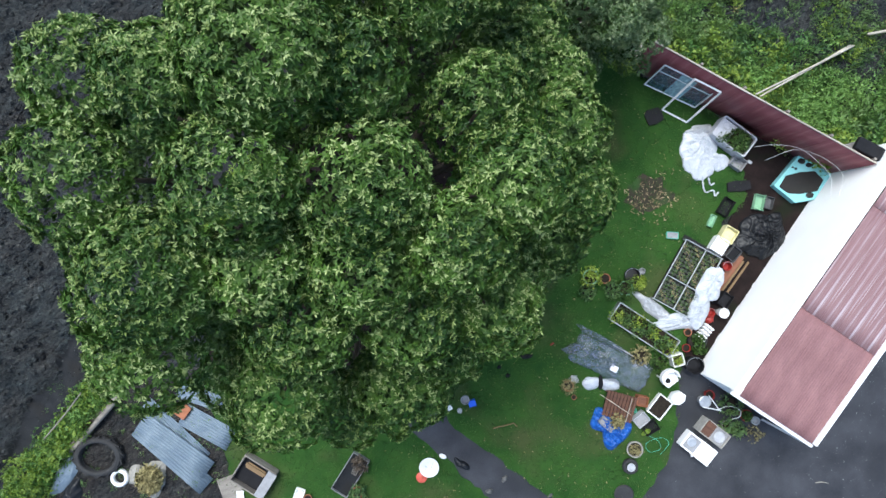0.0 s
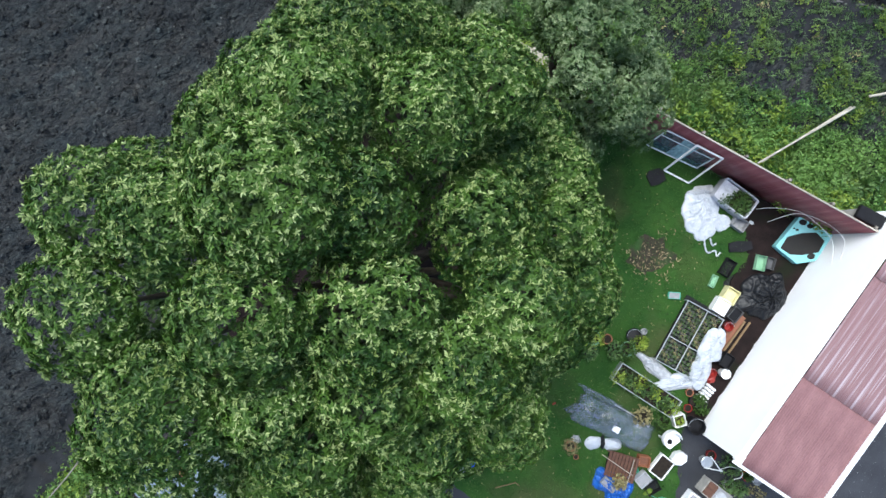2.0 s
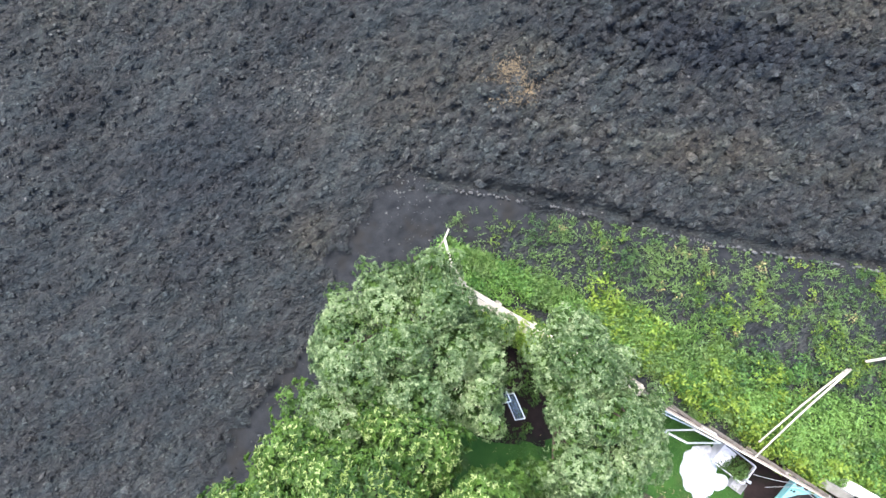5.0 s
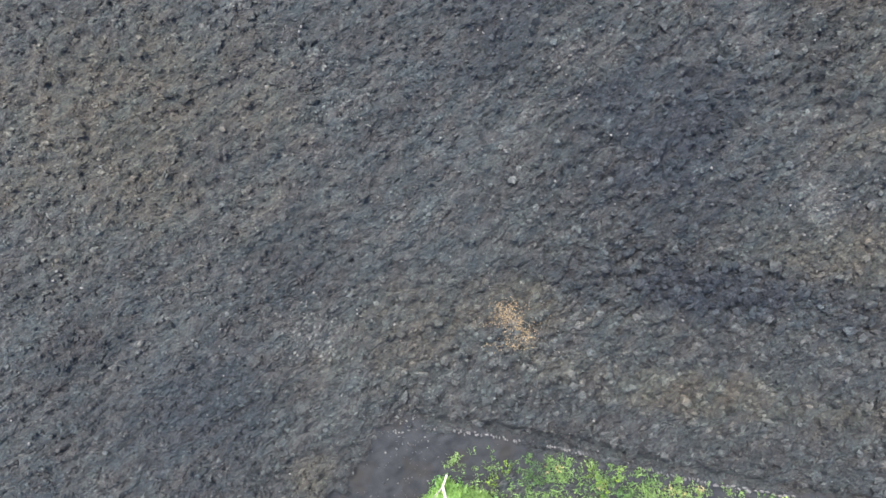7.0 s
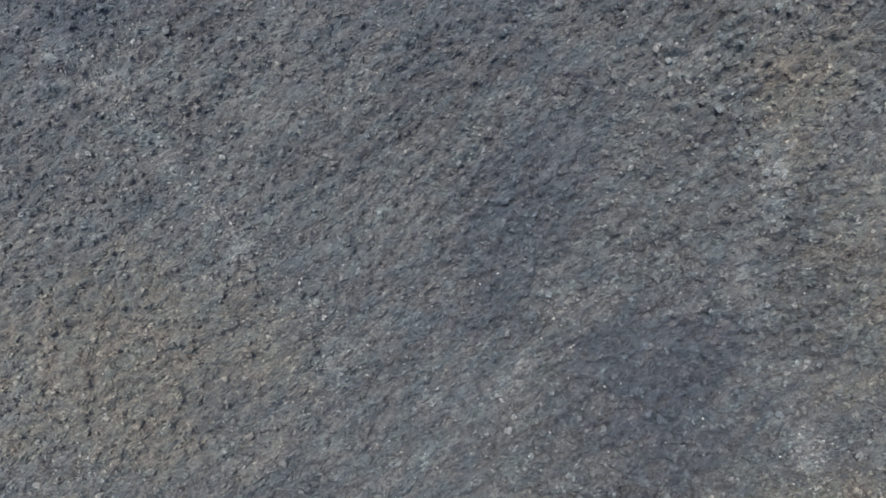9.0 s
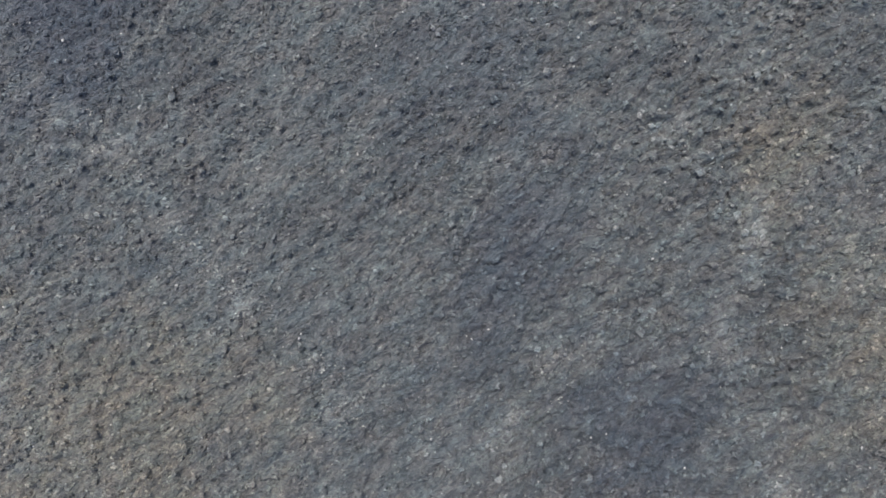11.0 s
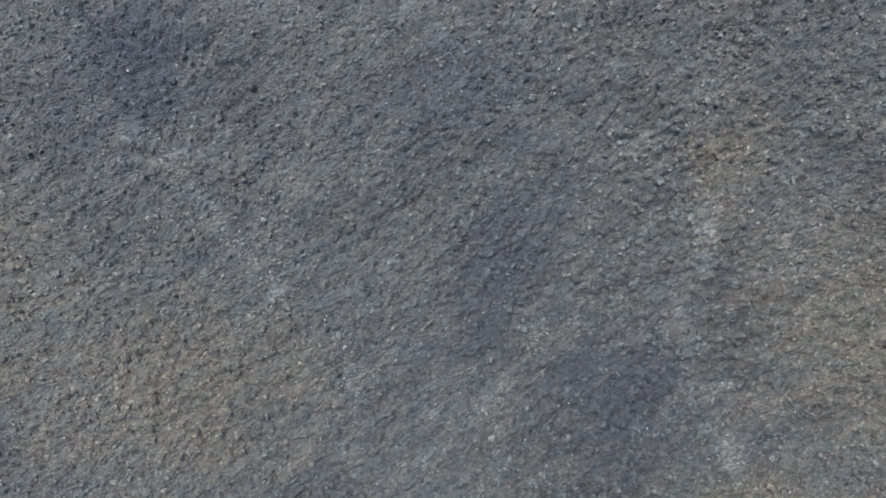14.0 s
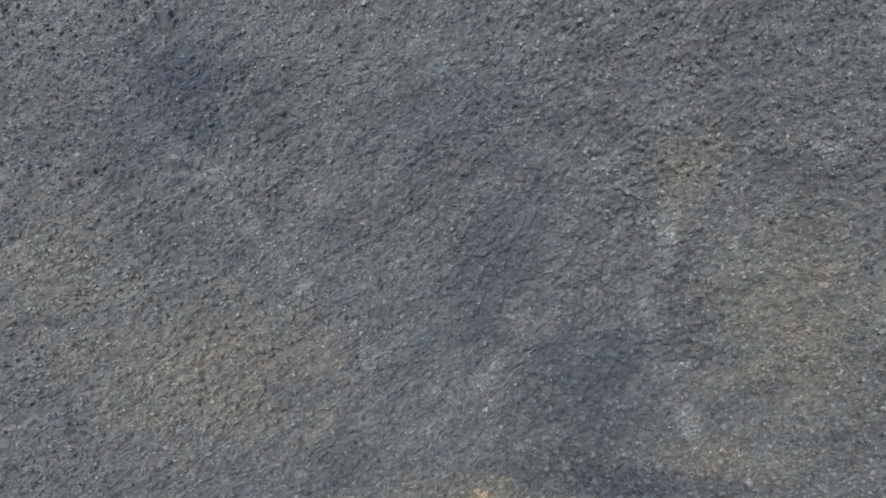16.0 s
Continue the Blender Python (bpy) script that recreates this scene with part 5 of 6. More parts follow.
part("shelf", box(0.56, 0.66, 0.06, 0.01, (-0.36, 0.0, 0.38)), M_OLDENAMEL, bath, "grimy enamel shelf")
part("basin", lathe([(0.13, 0.0), (0.15, 0.02), (0.135, 0.03), (0.12, 0.015), (0.001, 0.012)], 20), M_OLDENAMEL, bath, at=(-0.42, 0.14, 0.44))
part("compost", box(0.72, 0.66, 0.36, 0.02, (0.28, 0, 0.05)), M_COMPOST, bath)
part("shrub", plant_leaves(0.4, 0.36, 150, 0.09, 71), M_DARKLEAF, bath, at=(0.18, -0.02, 0.4))
part("trailing_plant", plant_leaves(0.3, 0.22, 70, 0.09, 72), M_WEED, bath, at=(0.32, -0.12, 0.45), kind="stuff")
part("trailing_plant", plant_leaves(0.2, 0.16, 40, 0.08, 73), M_DARKLEAF, bath, at=(-0.3, -0.25, 0.44), kind="stuff")
rim_box(0.5, 0.42, 0.26, 0.02, M_GREY, "storage_box", "grey plastic box beside the bath planter", "box", 10.35, 3.0, 0.02, -35)

tubn = thing("corner_bath", 12.6, 2.34, 0.02, 0, "turquoise corner bath holding dark water", "bath")
PENT = [(-0.11, 0.97), (1.02, 0.24), (0.4, -0.64), (-0.28, -0.75), (-1.03, -0.14)]
inner = [(x * 0.9, y * 0.88) for x, y in PENT]
part("shell", ringwall(PENT, inner, 0.0, 0.26), M_TURQ, tubn)
part("ledge", prism([(x * 0.92, y * 0.9) for x, y in PENT], 0.1, 0.22, 0.01), M_TURQ, tubn)
part("water", prism([(-0.84, -0.2), (-0.6, 0.2), (-0.1, 0.33), (0.42, 0.36), (0.72, 0.06), (0.5, -0.34), (-0.1, -0.44), (-0.5, -0.42)], 0.216, 0.232, 0.004), M_BLACKWATER, tubn, "dark stagnant water")
for x, y, r in ((-0.03, 0.72, 0.15), (0.22, 0.58, 0.13), (0.25, -0.48, 0.15), (-0.25, 0.45, 0.06), (-0.35, 0.5, 0.05)):
    part("leaf_litter", heap(r, r * 0.7, 0.03, int(r * 100), 9, 16), M_BLACKWATER, tubn, at=(x, y, 0.217))
for pts in ([(10.75, 3.5, 0.5), (11.2, 3.5, 0.95), (12.0, 3.32, 1.1), (12.72, 2.67, 1.2), (12.92, 2.23, 1.25), (12.86, 1.58, 1.25)],
            [(11.15, 3.05, 0.5), (11.76, 3.3, 1.1), (12.45, 3.1, 1.25), (13.02, 2.72, 1.3), (13.2, 2.33, 1.4), (12.98, 1.72, 1.5)]):
    solo("hose", tube(smooth_path(pts, 6), 0.007, 6), M_HOSE, 0, 0, 0, 0, "thin white hose looping over the corner bath", "hose", "hoses", smooth=True)
solo("dark_mat", prism([(-0.42, -0.16), (0.1, -0.2), (0.43, -0.13), (0.4, 0.16), (-0.1, 0.2), (-0.4, 0.15)], -0.04, 0.03, 0.008), M_BLACK, 10.45, 2.2, 0.06, 5, "dark rubber mat on the grass", "mat")
solo("metal_bracket", box(0.16, 0.1, 0.05, 0.01), M_STEEL, 10.85, 3.05, 0.02, -30, "small pale metal bracket on bare earth", "bracket")
crate(9.95, 1.45, 0.6, 0.36, 0.24, M_BLACK, "black slatted plastic crate on the lawn", 58)
crate(11.12, 1.62, 0.52, 0.32, 0.2, M_GREENP, "pale green slatted crate on bare earth", 78)
rim_box(0.42, 0.28, 0.18, 0.015, M_DARKGREY, "storage_box", "grey translucent box beside the green crate", "box", 11.47, 1.6, 0.02, 75)
rim_box(0.46, 0.2, 0.12, 0.015, M_GREENP, "seed_tray", "small pale green seed tray on the lawn", "tray", 9.48, 0.97, 0.02, 66)
solo("tarpaulin", drape(0.95, 0.74, 0.42, 12, 7, 0.28, 90, 0.15, -0.1), M_TARP, 11.2, 0.42, 0.02, 35, "crumpled black tarpaulin heaped against the wall", "tarpaulin", smooth=True)

# ---- seedling frames and planters ----
rim_box(0.55, 0.5, 0.34, 0.03, M_WHITE, "polystyrene_box", "white polystyrene box on the lawn", "box", 9.66, 0.1, 0.02, 58, fill=M_WHITE, fill_z=0.9)
rim_box(0.55, 0.48, 0.36, 0.03, M_YELLOW, "plastic_tub", "yellowed plastic tub beside a white box", "tub", 9.98, 0.47, 0.02, 58, fill=M_YELLOW, fill_z=0.5)
rim_box(0.42, 0.24, 0.1, 0.015, M_TEAL, "seed_tray", "small pale teal seed tray on the lawn", "tray", 8.1, 0.46, 0.02, -4, fill=M_GREY)
solo("dark_board", box(1.15, 0.2, 0.05, 0.01), M_BLACK, 9.0, 0.12, 0.02, -30, "dark board lying beside the seedling frame", "board")
frame_t = thing("seedling_frame", 8.53, -1.06, 0.02, 61.0, "aluminium frame filled with trays of small seedling pots", "seedling frame")
FW, FD = 2.35, 1.4
for y in (-FD / 2, -0.08, FD / 2):
    part("frame_bar", box(FW, 0.025, 0.05, 0.006, (0, y, 0.3)), M_STEEL, frame_t)
for x in (-FW / 2, -0.23, FW / 2):
    part("frame_bar", box(0.025, FD + 0.03, 0.05, 0.006, (x, 0, 0.352)), M_STEEL, frame_t)
for x in (-FW / 2, FW / 2):
    for y in (-FD / 2, FD / 2):
        part("leg", box(0.04, 0.04, 0.3, 0.005, (x, y, 0)), M_STEEL, frame_t)
part("tray", box(FW - 0.06, FD - 0.06, 0.05, 0.01, (0, 0, 0.04)), M_BLACK, frame_t, "black plastic tray")
pot_me = as_mesh("pot", lathe([(0.04, 0), (0.055, 0.1), (0.06, 0.1), (0.05, 0.085), (0.001, 0.085)], 8))
pot_me.materials.append(M_SEEDPOT)
seed_me = [plant_leaves(0.05, 0.08, 7, 0.06, 400 + q, 3) for q in range(4)]
rnd = random.Random(4)
for i in range(16):
    for j in range(9):
        x, y = -FW / 2 + 0.12 + i * 0.141, -FD / 2 + 0.11 + j * 0.146
        if abs(x + 0.23) < 0.04 or abs(y + 0.08) < 0.04:
            continue
        q = part("pot", pot_me, M_BLACK, frame_t, at=(x, y, 0.092))
        part("seedling", seed_me[(i + j * 3) % 4], (M_HAY, M_DARKLEAF, M_WEED, M_WEED)[rnd.randrange(4)], q, at=(0, 0, 0.08), rz=rnd.uniform(0, 360), kind="stuff")
solo("fleece_sheet", drape(0.72, 0.4, 0.2, 14, 6, 0.18, 80, 0.2, 0.0), M_WHITEPLASTIC, 9.3, -1.3, 0.36, 66, "white fleece thrown over the seedling frame", "fleece", smooth=True)
solo("fleece_sheet", drape(0.85, 0.26, 0.2, 15, 8, 0.3, 80, 0.4, 0.05), M_WHITEPLASTIC, 8.2, -2.62, 0.05, 8, "white fleece trailing from the seedling frame", "fleece", smooth=True)
solo("fleece_sheet", drape(0.33, 0.68, 0.26, 24, 6, 0.22, 60), M_WHITEPLASTIC, 8.95, -2.12, 0.2, -12, "white fleece hanging down to the earth", "fleece", smooth=True)
solo("garden_fleece", heap(0.75, 0.26, 0.12, 16, 5, 60, 1.2, 0.36), M_FLEECE, 7.4, -2.05, 0.02, -38, "crumpled grey garden fleece on the lawn", "fleece", smooth=True)

bed = rim_box(2.5, 0.72, 0.32, 0.03, M_STEEL, "trough_planter", "long metal trough planted with yellow-green bedding plants", "planter", 7.05, -2.85, 0.02, -33, fill=M_COMPOST)
rnd = random.Random(9)
for i in range(13):
    part("bedding_plant", plant_leaves(rnd.uniform(0.18, 0.32), rnd.uniform(0.2, 0.4), 34, 0.1, 500 + i), (M_BEDDING, M_WEED, M_DARKLEAF, M_WEED)[i % 4], bed, at=(-1.1 + i * 0.18, rnd.uniform(-0.2, 0.2), 0.22), kind="stuff")
rim_box(0.42, 0.42, 0.36, 0.03, M_WHITE, "square_planter", "white square planter with a yellow plant", "planter", 8.2, -3.9, 0.02, 15, fill=M_COMPOST)
solo("yellow_plant", plant_leaves(0.16, 0.25, 40, 0.07, 81), M_BEDDING, 8.2, -3.9, 0.24, 0, "yellow-green plant in a white planter", "plant")

pot(5.17, -1.0, 0.26, 0.3, M_GREENP, "green pot with a yellow-green bushy plant", M_BEDDING, 1)
pot(5.69, -1.06, 0.17, 0.24, M_TERRA, "empty terracotta pot on the lawn")
pot(5.1, -1.5, 0.2, 0.2, M_BLACK, "black pot with green leaves", M_WEED, 2)
pot(5.95, -1.45, 0.22, 0.22, M_BLACK, "black pot with trailing green leaves", M_WEED, 3)
pot(6.4, -1.4, 0.25, 0.26, M_GREENP, "green rimmed pot with dark leaves", M_DARKLEAF, 4)
pot(6.85, -1.2, 0.17, 0.2, M_BLACK, "black pot with yellow-green leaves", M_BEDDING, 5)
bucket(6.62, -0.94, 0.26, 0.3, M_BLACK, "black plastic bucket beside plant pots", inner=M_BLACKWATER)
bucket(7.0, -0.8, 0.11, 0.16, M_GREY, "small grey bucket beside plant pots")
pot(6.9, -3.75, 0.22, 0.25, M_BLACK, "dark pot with brown dried stems", M_HAY, 6)
pot(7.6, -4.0, 0.2, 0.24, M_BLACK, "dark pot with green leaves by the trough", M_DARKLEAF, 7)

# ---- along the white wall ----
for k, (x0, y0) in enumerate(((9.72, -1.68), (9.9, -1.72))):
    solo("timber_batten", box(1.5, 0.07, 0.05, 0.006), M_YELLOWWOOD, x0 + 0.45, y0 + 0.62, 0.05 + 0.012 * k, 54 + k, "raw timber batten lying beside the wall", "timber", "battens")
solo("wide_board", box(1.7, 0.3, 0.03, 0.006), M_WOOD, 10.05, -0.95, 0.016, 55, "brown board lying on earth beside the wall", "board")
bucket(9.97, -0.62, 0.16, 0.22, M_RED, "dark red bucket on bare earth")
rim_box(0.5, 0.36, 0.24, 0.02, M_DARKGREY, "storage_box", "dark grey box beside the black tarpaulin", "box", 10.2, -0.2, 0.02, 50, fill=M_BLACK)
bucket(9.8, -2.26, 0.17, 0.34, M_WHITE, "white lidded tub beside the wall", "lidded_tub", inner=M_WHITE)
rim_box(0.5, 0.4, 0.36, 0.025, M_BLACK, "black_box", "black plastic box beside the wall", "box", 9.85, -1.8, 0.02, 56, fill=M_BLACK)
bucket(9.4, -2.25, 0.15, 0.2, M_RED, "small red bucket beside black boxes")
pack = thing("bottle_pack", 9.2, -2.95, 0.02, 50, "pack of white plastic bottles standing by the wall", "bottles")
bottle = as_mesh("bottle", lathe([(0.05, 0), (0.055, 0.02), (0.055, 0.2), (0.03, 0.26), (0.02, 0.3), (0.001, 0.3)], 10), True)
bottle.materials.append(M_WHITE)
for i in range(5):
    for j in range(3):
        part("bottle", bottle, M_WHITE, pack, at=(-0.26 + i * 0.125, -0.13 + j * 0.125, 0))
for i, (x, y, r, h, m, lab) in enumerate(((8.75, -3.25, 0.16, 0.2, M_BLACK, "black pot in a cluster by the wall"), (9.0, -3.5, 0.15, 0.2, M_BLACK, "black pot in a cluster by the wall"),
                                        (8.55, -3.5, 0.14, 0.18, M_RED, "red pot in a cluster by the wall"), (8.95, -3.2, 0.12, 0.2, M_BLACK, "black pot in a cluster by the wall"),
                                        (8.6, -2.95, 0.13, 0.2, M_TERRA, "terracotta pot by the white fleece"))):
    pot(x, y, r, h, m, lab, M_DARKLEAF if i % 2 else None, 30 + i)
bucket(8.72, -4.05, 0.3, 0.5, M_BLACK, "round black bin at the corner of the wall", "bin", inner=M_BLACK)

# ---- middle of the lawn ----
def tunnel(length, width, tall, seed):
    """A low arched sheet, sagging between its hoops, with gathered ends and an uneven hem."""
    o = np.random.RandomState(seed).rand(2) * 50
    U, V = np.meshgrid(np.linspace(-1, 1, 60), np.linspace(0, 1, 26), indexing="ij")
    hem = 1 + 0.14 * (vnoise(U * 3 + o[0], np.round(V) * 9) - 0.5)
    end = np.clip(1 - np.abs(U) ** 9, 0, 1) ** 0.5
    X = length * U * (1 + 0.08 * (vnoise(V * 4 + o[1], np.sign(U) * 5 + 9) - 0.5))
    Y = -width * np.cos(np.pi * V) * hem * (0.8 + 0.2 * end)
    sag = 0.86 + 0.14 * np.cos(U * 9.0)
    fold = 1 - np.abs(2 * vnoise(U * 9 + V * 3 + o[0], V * 5 - U * 2 + o[1]) - 1)
    Z = np.sin(np.pi * V) ** 0.7 * end * (tall * sag + 0.09 * fold ** 2)
    n = V.shape[1]
    i, j = np.meshgrid(np.arange(59), np.arange(n - 1), indexing="ij")
    f = np.c_[(i * n + j).ravel(), ((i + 1) * n + j).ravel(), ((i + 1) * n + j + 1).ravel(), (i * n + j + 1).ravel()]
    return fast_mesh("tunnel", np.c_[X.ravel(), Y.ravel(), Z.ravel()], f)



poly = thing("polythene_cloche", 5.93, -4.04, 0.02, -26, "low cloche of cloudy polythene over dark plants", "cloche")
part("cover", tunnel(1.42, 0.56, 0.34, 18), M_POLY, poly, smooth=True)
for i in range(9):
    part("plant", plant_leaves(0.12, 0.14, 24, 0.07, 600 + i), M_DARKLEAF, poly, at=(-0.95 + i * 0.14, 0.12 * math.sin(i * 2.1), 0.05))
part("loose_edge", drape(0.95, 0.13, 0.2, 47, 3, 0.2, 40), M_POLY, poly, "cloudy turned-back edge of the sheet", at=(-0.62, 0.6, 0.02), rz=-3, smooth=True)
part("loose_edge", drape(0.4, 0.16, 0.16, 48, 3, 0.2, 30), M_POLY, poly, "cloudy torn corner of the sheet", at=(-1.42, -0.12, 0.02), rz=40, smooth=True)
part("fold", tube(smooth_path([(-0.2, 0.6, 0.06), (0.5, 0.56, 0.1), (1.2, 0.42, 0.1)], 6), 0.022, 6), M_FLEECE, poly)
solo("white_card", box(0.27, 0.22, 0.02, 0.01), M_WHITE, 5.95, -4.18, 0.4, -30, "white card lying on the polythene cloche", "card")
for x, y, a in ((5.25, -4.78, 8), (5.92, -4.82, -12)):
    solo("white_sack", heap(0.34, 0.24, 0.18, int(a + 40), 4, 30, 0.3, 0.14), M_WHITEPLASTIC, x, y, 0.02, a, "stuffed white sack lying beside the cloche", "sack", "sacks", smooth=True)
solo("black_strap", heap(0.1, 0.25, 0.16, 41, 4, 20, 0.3, 0.1), M_BLACK, 5.58, -4.76, 0.02, 0, "black cloth between two white sacks", "cloth")
pot(4.4, -4.82, 0.18, 0.25, M_TERRA, "terracotta pot with a brown plant", M_HAY, 8, leaf=0.07)
pot(4.62, -5.25, 0.09, 0.1, M_TERRA, "small terracotta pot on the lawn")
pot(4.62, -4.62, 0.08, 0.1, M_BLACK, "small pot with pale flowers", M_FLEECE, 9, leaf=0.05)
slats = thing("slatted_panel", 6.15, -5.5, 0.02, -14, "brown slatted wooden panel leaning on junk", "wooden panel")
for i in range(9):
    part("slat", box(0.1, 0.92, 0.03, 0.005), M_OLDBROWN, slats, at=(-0.45 + i * 0.113, 0, 0.25 + 0.02 * i), rx=4)
for y in (-0.38, 0.38):
    part("batten", box(1.05, 0.06, 0.04, 0.005), M_OLDBROWN, slats, at=(0.0, y, 0.2), ry=-10)
part("support", box(0.9, 0.6, 0.2, 0.02), M_BLACK, slats)
for p0, p1 in (((5.5, -5.1, 0.3), (6.5, -5.75, 0.52)), ((6.55, -5.2, 0.5), (6.3, -6.05, 0.5))):
    solo("thin_stick", tube([p0, p1], 0.012, 5), M_PALEWOOD, 0, 0, 0, 0, "thin pale stick lying on a wooden panel", "stick", "sticks")
rim_box(0.4, 0.36, 0.3, 0.025, M_BRICKRED, "orange_box", "rusty orange box beside the slatted panel", "box", 6.98, -5.35, 0.02, -10, fill=M_WOOD)
solo("blue_tarpaulin", heap(0.58, 0.72, 0.2, 19, 6, 110, 1.7, 0.36), M_BLUE, 5.95, -6.25, 0.02, 20, "crumpled bright blue tarpaulin on the lawn", "tarpaulin")
rim_box(0.55, 0.3, 0.14, 0.02, M_GREY, "glass_tray", "grey tray lying on the blue tarpaulin", "tray", 5.7, -6.1, 0.32, -40)
pot(6.05, -6.0, 0.16, 0.18, M_TERRA, "pot with green plant on the blue tarpaulin", M_HAY, 10, z=0.3)
rim_box(0.58, 0.78, 0.22, 0.04, M_WHITE, "framed_tray", "white framed tray filled with dark soil", "tray", 7.62, -5.57, 0.02, -38, fill=M_COMPOST, fill_z=0.8)
rim_box(0.5, 0.4, 0.28, 0.02, M_FLEECE, "clutter_box", "pale box of garden clutter", "box", 6.95, -6.0, 0.02, 40, fill=M_GREY)
crate(7.3, -6.3, 0.5, 0.36, 0.25, M_BLACK, "black slatted crate with yellow netting", 30)
solo("yellow_netting", heap(0.18, 0.1, 0.12, 42, 9, 20), M_LIME, 7.2, -6.5, 0.06, 30, "tangle of yellow netting in a crate", "netting")
rim_box(0.2, 0.14, 0.16, 0.012, M_TEAL, "teal_box", "small teal plastic box among clutter", "box", 6.72, -5.72, 0.02, 10)
pot(6.71, -7.03, 0.27, 0.3, M_CONC, "round concrete pot filled with dark soil", M_HAY, 11, leaf=0.06, plant_r=0.7)
t = thing("rubber_pot", 6.59, -7.67, 0.02, 0, "black rubber tyre pot with a white inner rim", "plant pot")
part("tyre", lathe([(0.16, 0), (0.26, 0.04), (0.28, 0.12), (0.26, 0.2), (0.18, 0.23), (0.15, 0.2)], 24, ring=True), M_RUBBER, t)
part("rim", lathe([(0.09, 0.2), (0.14, 0.24), (0.15, 0.25), (0.11, 0.25), (0.1, 0.22), (0.001, 0.2)], 20), M_FLEECE, t, "pale rim")
solo("green_hose", tube(smooth_path([(7.2, -6.6, 0.03), (7.6, -6.8, 0.03), (7.7, -7.1, 0.03), (7.3, -7.2, 0.03), (7.2, -6.9, 0.05), (7.7, -6.7, 0.04), (8.0, -6.9, 0.03), (7.7, -7.3, 0.03)], 6), 0.008, 5), M_TEAL, 0, 0, 0, 0, "thin green hose lying in loops on the lawn", "hose", smooth=True)
chair = thing("plastic_chair", 7.85, -4.52, 0.02, 38, "white moulded plastic garden chair beside the driveway", "chair")
part("seat", prism([(-0.22, -0.25), (0.22, -0.25), (0.27, -0.1), (0.26, 0.2), (-0.26, 0.2), (-0.27, -0.1)], 0.38, 0.43, 0.015), M_WHITE, chair)
back = [(0.31 * math.cos(a), 0.08 + 0.26 * math.sin(a)) for a in np.linspace(-0.5, math.pi + 0.5, 13)]
part("backrest", ringwall(back + [(0.93 * x, y - 0.035) for x, y in back[::-1]], [(1.06 * x, 1.1 * y + 0.02) for x, y in back] + [(0.99 * x, y - 0.02) for x, y in back[::-1]], 0.42, 0.78), M_WHITE, chair)
for sx in (-1, 1):
    for sy in (-1, 1):
        part("leg", box(0.05, 0.05, 0.38, 0.01, (sx * 0.2, sy * 0.18, 0)), M_WHITE, chair)
solo("dark_cushion", heap(0.12, 0.1, 0.05, 44, 5, 18), M_BLACK, 7.8, -4.6, 0.43, 0, "small dark cloth on a plastic chair", "cloth")
barrel = thing("plastic_drum", 8.22, -5.25, 0.008, 25, "white plastic drum standing on the driveway edge", "drum")
part("body", lathe([(0.24, 0), (0.29, 0.05), (0.29, 0.3), (0.24, 0.36), (0.001, 0.37)], 7, 0.8), M_WHITE, barrel)
part("cap", lathe([(0.05, 0.36), (0.05, 0.4), (0.001, 0.4)], 12), M_WHITE, barrel, at=(0.1, 0, 0))

# ---- driveway: cooker, sink, pots ----
cooker = thing("cooker", 8.91, -6.98, 0.008, -38, "old white cooker lying on its back with a folded lid", "cooker")
part("body", box(0.56, 0.62, 0.36, 0.015, (-0.31, 0, 0)), M_WHITE, cooker)
part("hob", box(0.46, 0.5, 0.02, 0.006, (-0.31, 0, 0.362)), M_GREY, cooker, "grey hob plate")
part("burner", lathe([(0.15, 0.382), (0.16, 0.4), (0.1, 0.405), (0.001, 0.395)], 20), M_STEEL, cooker, at=(-0.36, 0.03, 0))
part("lid", box(0.62, 0.64, 0.38, 0.012, (0.29, 0, 0)), M_WHITE, cooker, "white enamel lid")
part("handle", box(0.1, 0.025, 0.025, 0.008, (0.15, 0.03, 0.382)), M_STEEL, cooker, "metal handle")
part("handle", box(0.025, 0.07, 0.025, 0.008, (0.19, 0.06, 0.382)), M_STEEL, cooker, "metal handle")
part("knob", lathe([(0.04, 0.3), (0.045, 0.34), (0.001, 0.34)], 12), M_WHITE, cooker, at=(0.05, -0.34, -0.15))
sink = rim_box(1.0, 0.56, 0.5, 0.03, M_CONC, "sink_unit", "grey stone sink unit standing by the wall", "sink", 9.42, -6.42, 0.008, -38, fill=M_GREY, fill_z=0.8)
part("drainer", box(0.36, 0.5, 0.1, 0.02, (-0.28, 0, 0.41)), M_OLDBROWN, sink, "brown drainer board")
part("basin_soil", lathe([(0.2, 0.41), (0.18, 0.44), (0.001, 0.45)], 18), M_FLEECE, sink, at=(0.22, 0, 0))
t = thing("round_trivet", 9.15, -5.35, 0.008, 0, "round grey sieve with a white hoop frame", "sieve")
part("disc", lathe([(0.2, 0.3), (0.21, 0.33), (0.19, 0.34), (0.18, 0.31), (0.001, 0.305)], 24), M_STEEL, t)
part("stand", lathe([(0.14, 0), (0.15, 0.3), (0.12, 0.3)], 16), M_GREY, t)
part("arm", tube([(0.12, 0.22, 0.34), (0.42, -0.22, 0.4), (0.52, -0.3, 0.38)], 0.018, 6), M_WHITE, t)
part("arm", tube([(-0.1, -0.18, 0.34), (0.32, -0.25, 0.38), (0.52, -0.3, 0.38)], 0.018, 6), M_WHITE, t)
